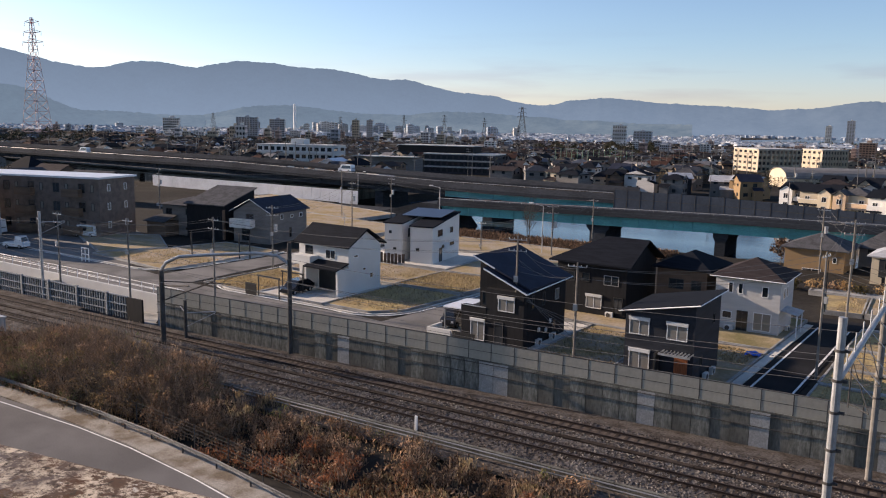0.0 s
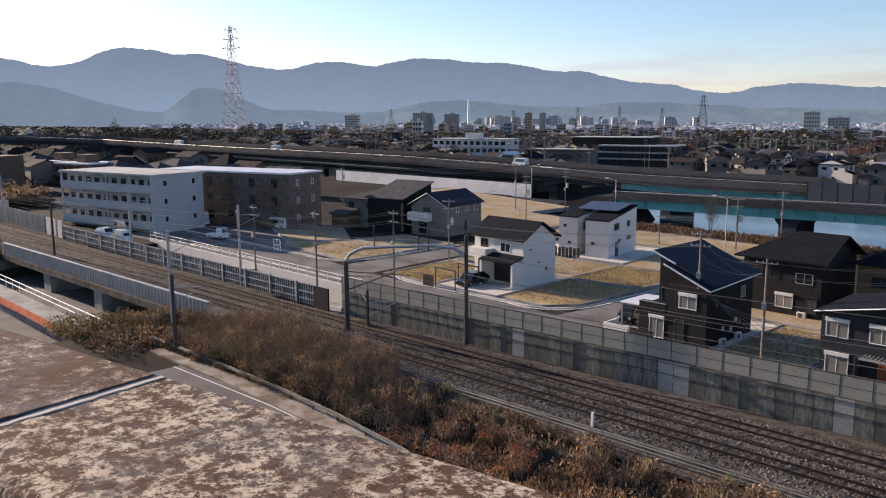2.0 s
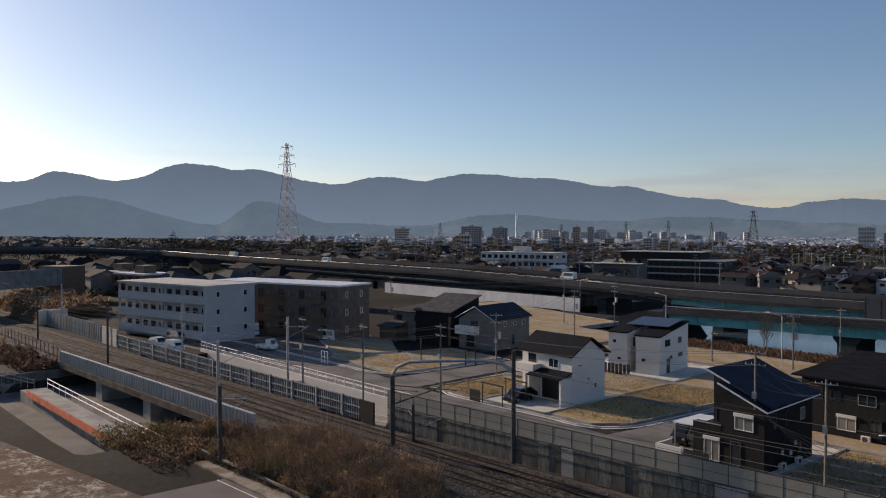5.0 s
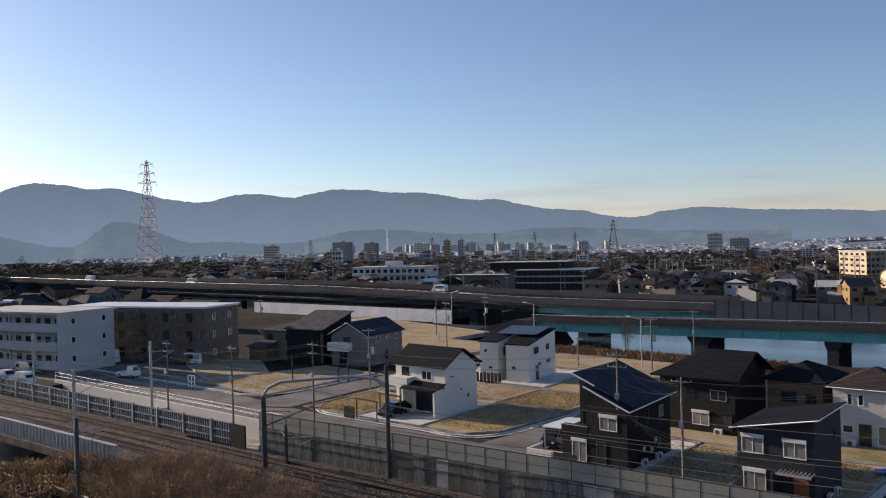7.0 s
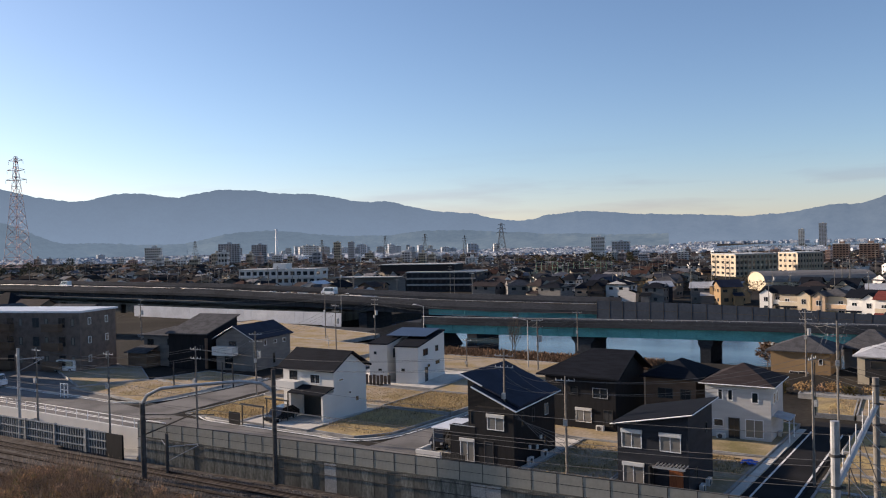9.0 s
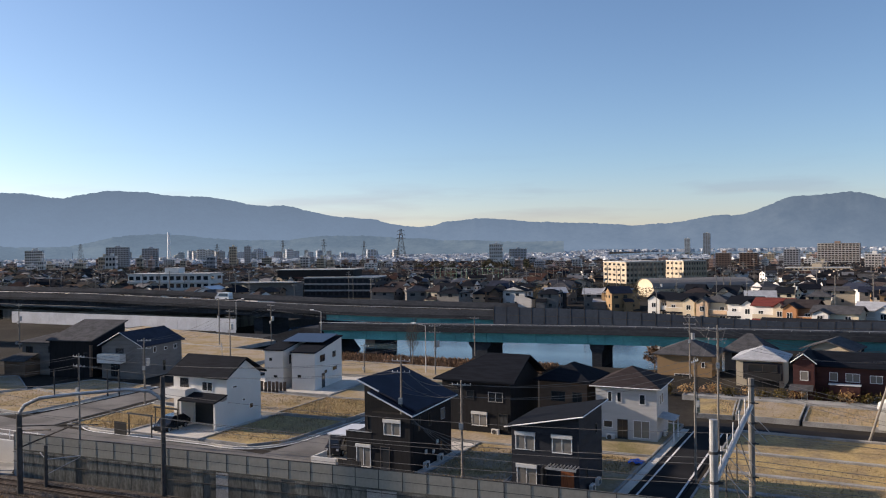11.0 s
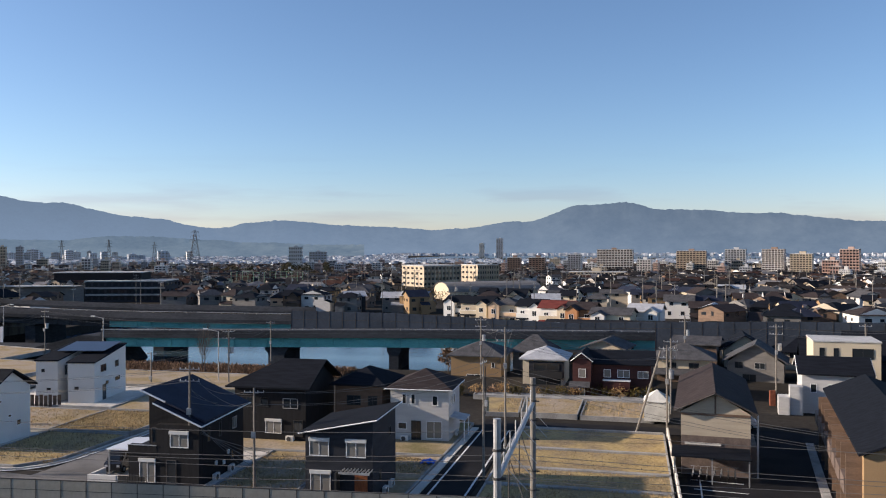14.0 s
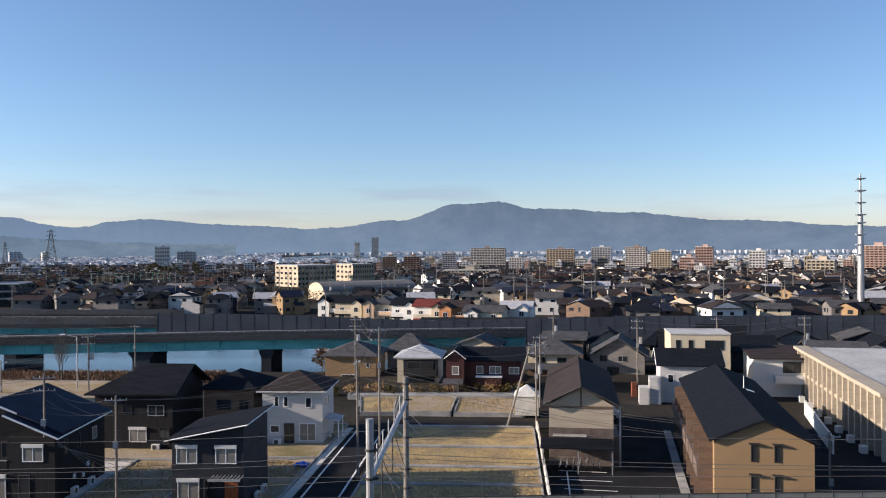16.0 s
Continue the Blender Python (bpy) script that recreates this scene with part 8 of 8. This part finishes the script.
def twig(p, d, L, r):
    """A thin bent stem with three side twigs."""
    v, f = GROW.setdefault("stem", ([], []))

    def bar(a, b, r0, r1):
        s = (b - a).cross(Vector((0.3, 0.2, 1))).normalized()
        t = s.cross((b - a).normalized())
        q = len(v)
        for c, rr in ((a, r0), (b, r1)):
            v.extend([(c + s * rr)[:], (c - s * rr * .5 + t * rr * .8)[:], (c - s * rr * .5 - t * rr * .8)[:]])
        for k in range(3):
            f.append((q + k, q + (k + 1) % 3, q + 3 + (k + 1) % 3, q + 3 + k))
    mid = p + d * L * 0.6
    bar(p, mid, r, r * .7)
    for _ in range(3):
        bar(p + d * L * vr.uniform(.35, .6), mid + (d + Vector((vr.uniform(-.7, .7), vr.uniform(-.7, .7), vr.uniform(-.1, .4)))) * L * 0.4, r * .6, r * .25)


for q in range(540):
    x = vr.gauss(-57, 6) if q > 430 else vr.uniform(-80, -3) if vr.random() < 0.72 else vr.gauss(-56, 7)
    t = vr.uniform(0.55, 1.0) if q > 430 else vr.random()
    y = rail_y(33.9 + 6.4 * t, x)
    base = Vector((x, y, bank_z(y, x) - 0.1))
    h = tall(x) * vr.uniform(0.5, 1.08) * (1.0 if t < 0.8 or -68 < x < -46 else 0.7) * (0.65 if t < 0.12 else 1)
    r = 0.45 + 0.28 * h
    pick = vr.random()
    if x < -56 and t < 0.5:
        key = "leaf_green" if pick < 0.45 else "leaf_gold" if pick < 0.65 else "leaf_dry"
    elif -64 < x < -46:
        key = "leaf_gold" if pick < 0.42 else "leaf_dry" if pick < 0.9 else "leaf_green"
    elif x > -38 and t < 0.45:
        key = "rust_leaf" if pick < 0.5 else "straw" if pick < 0.75 else "leaf_dry"
    else:
        key = "dark_leaf" if pick < 0.42 else "leaf_dry" if pick < 0.8 else "straw" if pick < 0.9 else "leaf_green"
    for _ in range(int(7 + 7 * h)):
        u = Vector((vr.gauss(0, 1), vr.gauss(0, 1), 0))
        u *= r * 0.6 / max(1, u.length * .7)
        zz = h * vr.random() ** 0.7
        u *= 1.15 - 0.5 * (zz / max(h, .1)) ** 2
        tuft_at, wide = base + u + Vector((0, 0, zz)), vr.uniform(0.10, 0.24)
        tone = key if vr.random() < 0.7 else vr.choice(("leaf_dry", "dark_leaf", "dark_leaf"))
        for _ in range(14):
            o = Vector((vr.gauss(0, wide), vr.gauss(0, wide), vr.gauss(0, wide * .7)))
            leaf(tone, tuft_at + o, vr.uniform(0.08, 0.2) if tone != "straw" else vr.uniform(0.12, 0.26), 0.35 if tone != "straw" else 0.9)
    for _ in range(int(8 + 5 * h)):
        d = Vector((vr.uniform(-.5, .5), vr.uniform(-.5, .5), 1.2)).normalized()
        twig(base + Vector((vr.uniform(-r, r) * .4, vr.uniform(-r, r) * .4, 0)), d, h * vr.uniform(.7, 1.3), 0.018)
for n, y0, y1, x0, x1, key, hh in ((11000, 33.2, 36.5, -30, 2, "straw", 0.45), (9000, 33.2, 37.5, -34, 2, "leaf_dry", 0.5), (6000, 33.2, 38.5, -40, 2, "dark_leaf", 0.45), (5000, 33, 40.5, -78, -2, "straw", 0.45), (5000, 33.2, 36, -40, -12, "rust_leaf", 0.35), (7000, 33.4, 40.4, -78, -2, "leaf_dry", 0.4), (3000, 30.6, 34, -26, 0, "leaf_gold", 0.4)):
    for _ in range(n):
        x = vr.uniform(x0, x1)
        y = rail_y(vr.uniform(y0, y1), x)
        if noise.noise((x * .6, y * .6, 2)) > -0.25:
            leaf(key, Vector((x, y, bank_z(y, x) + hh * vr.random() ** 2)), vr.uniform(.10, .26), 0.8 if key == "straw" else 0.35)
for key, (v, f) in GROW.items():
    part(key + "_growth", raw(key, v, f, M[key]), None, veg)
mk = thing("marker_post", pose(-29.6, 41.6, -1.2), "white kilometre post beside the track", "marker post")
addbox(mk, "post", "white_trim", -0.08, 0.08, -0.06, 0.06, 0, 1.15)

lg = thing("lot_grass", pose(0, 0, 0), "thin dry grass tufts on vacant lots", "grass", kind="stuff")
for n, x0, x1, y0, y1, z, key in ((5000, -74, -66, 62, 73, .15, "straw"), (2500, -56, -47.5, 63, 74, .25, "straw"), (5000, -56, -47, 74.5, 84, .45, "straw"), (9000, -8.5, 5.2, 58.5, 83, .3, "straw"), (2500, -30, -23.3, 58.3, 70, .2, "straw"), (2500, -22.8, -14.8, 66, 71, .15, "straw"), (3000, -74, -57, 75, 84, .33, "straw"), (3500, -97, -84.5, 66, 83, .25, "straw"), (2500, -12, 5.5, 91.5, 99.8, .42, "straw")):
    part("tuft", cards(n, (lambda r, b=(x0, x1, y0, y1, z): (r.uniform(b[0], b[1]), r.uniform(b[2], b[3]), b[4])), 0.13, M[key], "tuft", 0.8, n), None, lg)
rbk = thing("river_reeds", pose(0, 0, 0), "brown dry reeds along the river bank", "reeds", kind="stuff")
part("reed", cards(5000, (lambda r: (r.uniform(-86, -38), r.uniform(114, 122), r.uniform(-0.4, 0.1))), 0.38, M["leaf_dry"], "reed", 0.9, 5), None, rbk)
part("reed", cards(12000, (lambda r: (r.uniform(-88, -38), r.uniform(113, 122), r.uniform(-0.3, 0.2))), 0.42, M["dark_leaf"], "reed", 0.7, 6), None, rbk)


def tree(x, y, h, spread, material, label, z=0.0, seed=1, leaves=900, bare=False, leaf=0.35, crown0=0.35):
    """A tapered trunk, limbs and a crown of many small leaf clumps."""
    r = random.Random(seed)
    ob = thing("tree", pose(x, y, z), label, "tree", "trees")
    bm = bmesh.new()
    tube(bm, (0, 0, -0.2), (0, 0, h * 0.55), h * (0.010 if bare else 0.022) + 0.03, h * 0.006, 7)
    tips = []
    for k in range(11):
        a, t = r.uniform(0, math.tau), r.uniform(crown0 * 0.8, 0.6)
        b0 = Vector((0, 0, h * t))
        d = Vector((math.cos(a) * spread * r.uniform(.4, 1), math.sin(a) * spread * r.uniform(.4, 1), h * r.uniform(.15, .42)))
        tube(bm, b0, b0 + d, h * (0.005 if bare else 0.010), h * 0.002, 5, False)
        tips.append(b0 + d)
        if bare:
            for j in range(4):
                e = Vector((r.uniform(-1, 1) * spread * .5, r.uniform(-1, 1) * spread * .5, h * r.uniform(.1, .3)))
                tube(bm, b0 + d * r.uniform(.4, 1), b0 + d + e, h * 0.003, h * 0.001, 3, False)
    part("trunk", bm, M["bark"], ob)
    if not bare:
        tips.append(Vector((0, 0, h * .85)))

        def place(rr):
            c = rr.choice(tips)
            o = Vector((rr.gauss(0, 1), rr.gauss(0, 1), rr.gauss(0, .8))) * spread * .3
            p = c + o
            return p.x, p.y, max(h * crown0 * .7, p.z)
        part("crown", cards(leaves, place, leaf, M[material], "crown", 0.2, seed + 1), None, ob)
    return ob


tree(-59.6, 114, 7.2, 1.3, "stem", "slender bare winter tree by the river", seed=3, bare=True)
tree(-60.3, 114.5, 6.4, 1.1, "stem", "slender bare winter tree by the river", seed=9, bare=True)
tree(-23.2, 121, 3.4, 1.1, "dark_leaf", "brown garden tree beside a beige house", seed=4, leaves=500)
for k in range(16):
    tree(-21 + 1.75 * k + rnd.uniform(-.5, .5), 103.3 + rnd.uniform(-.2, .4), rnd.uniform(1.0, 1.8), 0.9, rnd.choice(("hedge", "leaf_gold", "hedge", "leaf_dry")), "low brownish garden shrub along a lane", 0.1, 40 + k, 260, leaf=0.2, crown0=0.1)
woods = thing("far_woods", pose(0, 0, 0), "dark wooded belts between the houses", "woods", kind="stuff")
wr = random.Random(77)
for az0, az1, d, h, n in ((57, 84, 560, 13, 9000), (64, 69, 470, 16, 5000), (40, 58, 620, 9, 5000), (18, 24, 620, 9, 4000), (25, 30, 700, 8, 2500), (5, 18, 300, 5, 2500), (-30, 5, 380, 5, 3500), (-6, 12, 1000, 9, 3500), (19.4, 22.8, 900, 16, 4000), (24.6, 27.6, 880, 13, 3000), (-34, -4, 1300, 10, 4000), (-34, 12, 2300, 12, 6000)):
    def place(r, b=(az0, az1, d, h)):
        az = r.uniform(b[0], b[1])
        dd = b[2] * r.uniform(0.95, 1.1)
        x, y = polar(az, dd)
        top = b[3] * max(0.12, 0.6 + 0.8 * noise.noise((az * 1.1, dd * 0.01, b[2])))
        return x, y, fall(y) + top * r.random() ** 0.7
    part("wood", cards(n * 3, place, 0.75 * d / 500, M["wood_tree"], "wood", 0.2, int(d + az0)), None, woods)

bank = thing("allotment_shrubs", pose(0, 0, 0), "golden and brown shrubs beside the railway", "shrubs", kind="stuff")
for n, x0, x1, y0, y1, h, key in ((1600, -182, -168, 28, 33, 2.6, "leaf_gold"), (2400, -215, -143, 27, 36, 1.2, "leaf_dry"), (1500, -160, -131, 30, 36, 1.3, "dark_leaf"), (1800, -215, -183, 20, 30, 2.2, "dark_leaf"), (1500, -180, -145, 16, 25, 0.6, "straw"), (3200, -236, -187, 47.5, 62, 1.6, "leaf_dry"), (2000, -236, -187, 48, 62, 1.2, "dark_leaf")):
    def spot(r, b=(x0, x1, y0, y1, h)):
        x, y = r.uniform(b[0], b[1]), r.uniform(b[2], b[3])
        g = -2.0 if y < 40 else -1.1 + min(1, (y - 47) / 6) * 3.2
        return x, y, g + b[4] * max(0.1, 0.6 + noise.noise((x * .3, y * .3, 5))) * r.random()
    part(key + "_growth", cards(n, spot, 0.6, M[key], key, 0.35, int(n + x0)), None, bank)

# green practice net on slim posts
net = thing("practice_net", pose(0, 0, 0), "row of slim green net posts among rooftops", "net")
M["net_green"] = mat("net_green_paint", (0.10, 0.19, 0.13), 0.7, 0, 0.2, 0.5)
for k in range(15):
    x, y = polar(26.0 - 0.37 * k, 372 + 14 * math.sin(k * 0.9))
    bm = bmesh.new()
    tube(bm, (x, y, fall(y) - 0.2), (x, y, fall(y) + 9.2), 0.16, 0.12, 6)
    part("post", bm, M["net_green"], net)
bm = bmesh.new()
for z in (4.5, 6.7, 9.0):
    for k in range(14):
        (xa, ya), (xb, yb) = [polar(26.0 - 0.37 * q, 372 + 14 * math.sin(q * 0.9)) for q in (k, k + 1)]
        tube(bm, (xa, ya, fall(ya) + z), (xb, yb, fall(yb) + z), 0.05, n=3, caps=False)
part("net_cable", bm, M["net_green"], net)

# slim poles standing between the houses of the town
tp = thing("town_poles", pose(0, 0, 0), "slim utility poles between the town's roofs", "utility poles", kind="stuff")
pr = random.Random(91)
bm = bmesh.new()
for _ in range(240):
    az, d = pr.uniform(-34, 60), pr.uniform(185, 700)
    x, y = polar(az, d)
    if y < 176 or -130 < x < -8 and y < 240:
        continue
    g, h = fall(y), pr.uniform(8.5, 12)
    tube(bm, (x, y, g - .3), (x, y, g + h), 0.16, 0.12, 5)
    for k in range(pr.randint(1, 3)):
        quadbox(bm, x - 0.9, x + 0.9, y - 0.06, y + 0.06, g + h - 0.5 - k * 0.7, g + h - 0.38 - k * 0.7)
part("pole", bm, M["pole_concrete"], tp)

# air-conditioner units, drain pipes and meters on the near houses
def outdoor_unit(x, y, rot):
    ob = thing("air_conditioner", pose(x, y, 0.05, 0, 0, rot), "pale outdoor air-conditioner unit beside a wall", "air conditioner", "outdoor units")
    bm = bmesh.new()
    quadbox(bm, -0.4, 0.4, -0.15, 0.15, 0.06, 0.62)
    bmesh.ops.bevel(bm, geom=bm.edges[:], offset=0.02, segments=1, affect="EDGES")
    part("case", bm, M["blind"], ob)
    bm = bmesh.new()
    tube(bm, (-0.08, -0.152, 0.34), (-0.08, -0.17, 0.34), 0.22, n=14)
    part("fan_grille", bm, M["galv_dark"], ob)
    for u in (-0.3, 0.3):
        addbox(ob, "foot", "galv_dark", u - 0.05, u + 0.05, -0.17, 0.17, -0.05, 0.06)


for x, y, r in ((-30.9, 61.5, 90), (-30.9, 64.2, 90), (-16.3, 60.6, 90), (-16.3, 62.4, 90), (-28.2, 76.0, 88), (-14.4, 80.6, 90), (-19.0, 77.3, 0), (-30.0, 75.0, -2)):
    outdoor_unit(x, y, r)

# growth where the footpath ends
for key, n, x0, x1, h in (("leaf_green", 5000, -87, -76, 1.7), ("leaf_dry", 5500, -86, -72, 1.8), ("dark_leaf", 6500, -84, -70, 1.6)):
    def spot(r, b=(x0, x1, h)):
        x, y = r.uniform(b[0], b[1]), r.uniform(26.5, 34.5)
        return x, y, -2.7 + b[2] * max(0.15, 0.7 + noise.noise((x * .5, y * .5, 8))) * r.random()
    part(key + "_growth", cards(n, spot, 0.2, M[key], key, 0.35, n), None, bank)

for key, n, h in (("leaf_green", 2600, 0.9), ("leaf_dry", 3600, 1.1), ("dark_leaf", 5200, 1.0)):
    def spot(r, h=h):
        x = r.uniform(-76, -54)
        y = 30.9 + (x + 76) * 0.06 + r.uniform(0, 2.6)
        return x, y, -2.0 + h * max(0.1, 0.6 + noise.noise((x * .7, y * .7, 4))) * r.random()
    part(key + "_growth", cards(n, spot, 0.17, M[key], key, 0.4, n), None, bank)

# trees and hedges between the old houses beyond the road bridge
grove = thing("hedge_belt", pose(0, 0, 0), "dark trees and hedges between old houses", "trees", kind="stuff")


def grove_spot(r):
    x, y = r.uniform(-450, -235), r.uniform(70, 138)
    return x, y, 5.5 * max(0.05, 0.35 + 1.1 * noise.noise((x * .06, y * .06, 3))) * r.random() ** 0.8


part("crown", cards(14000, grove_spot, 1.0, M["wood_tree"], "crown", 0.25, 8), None, grove)
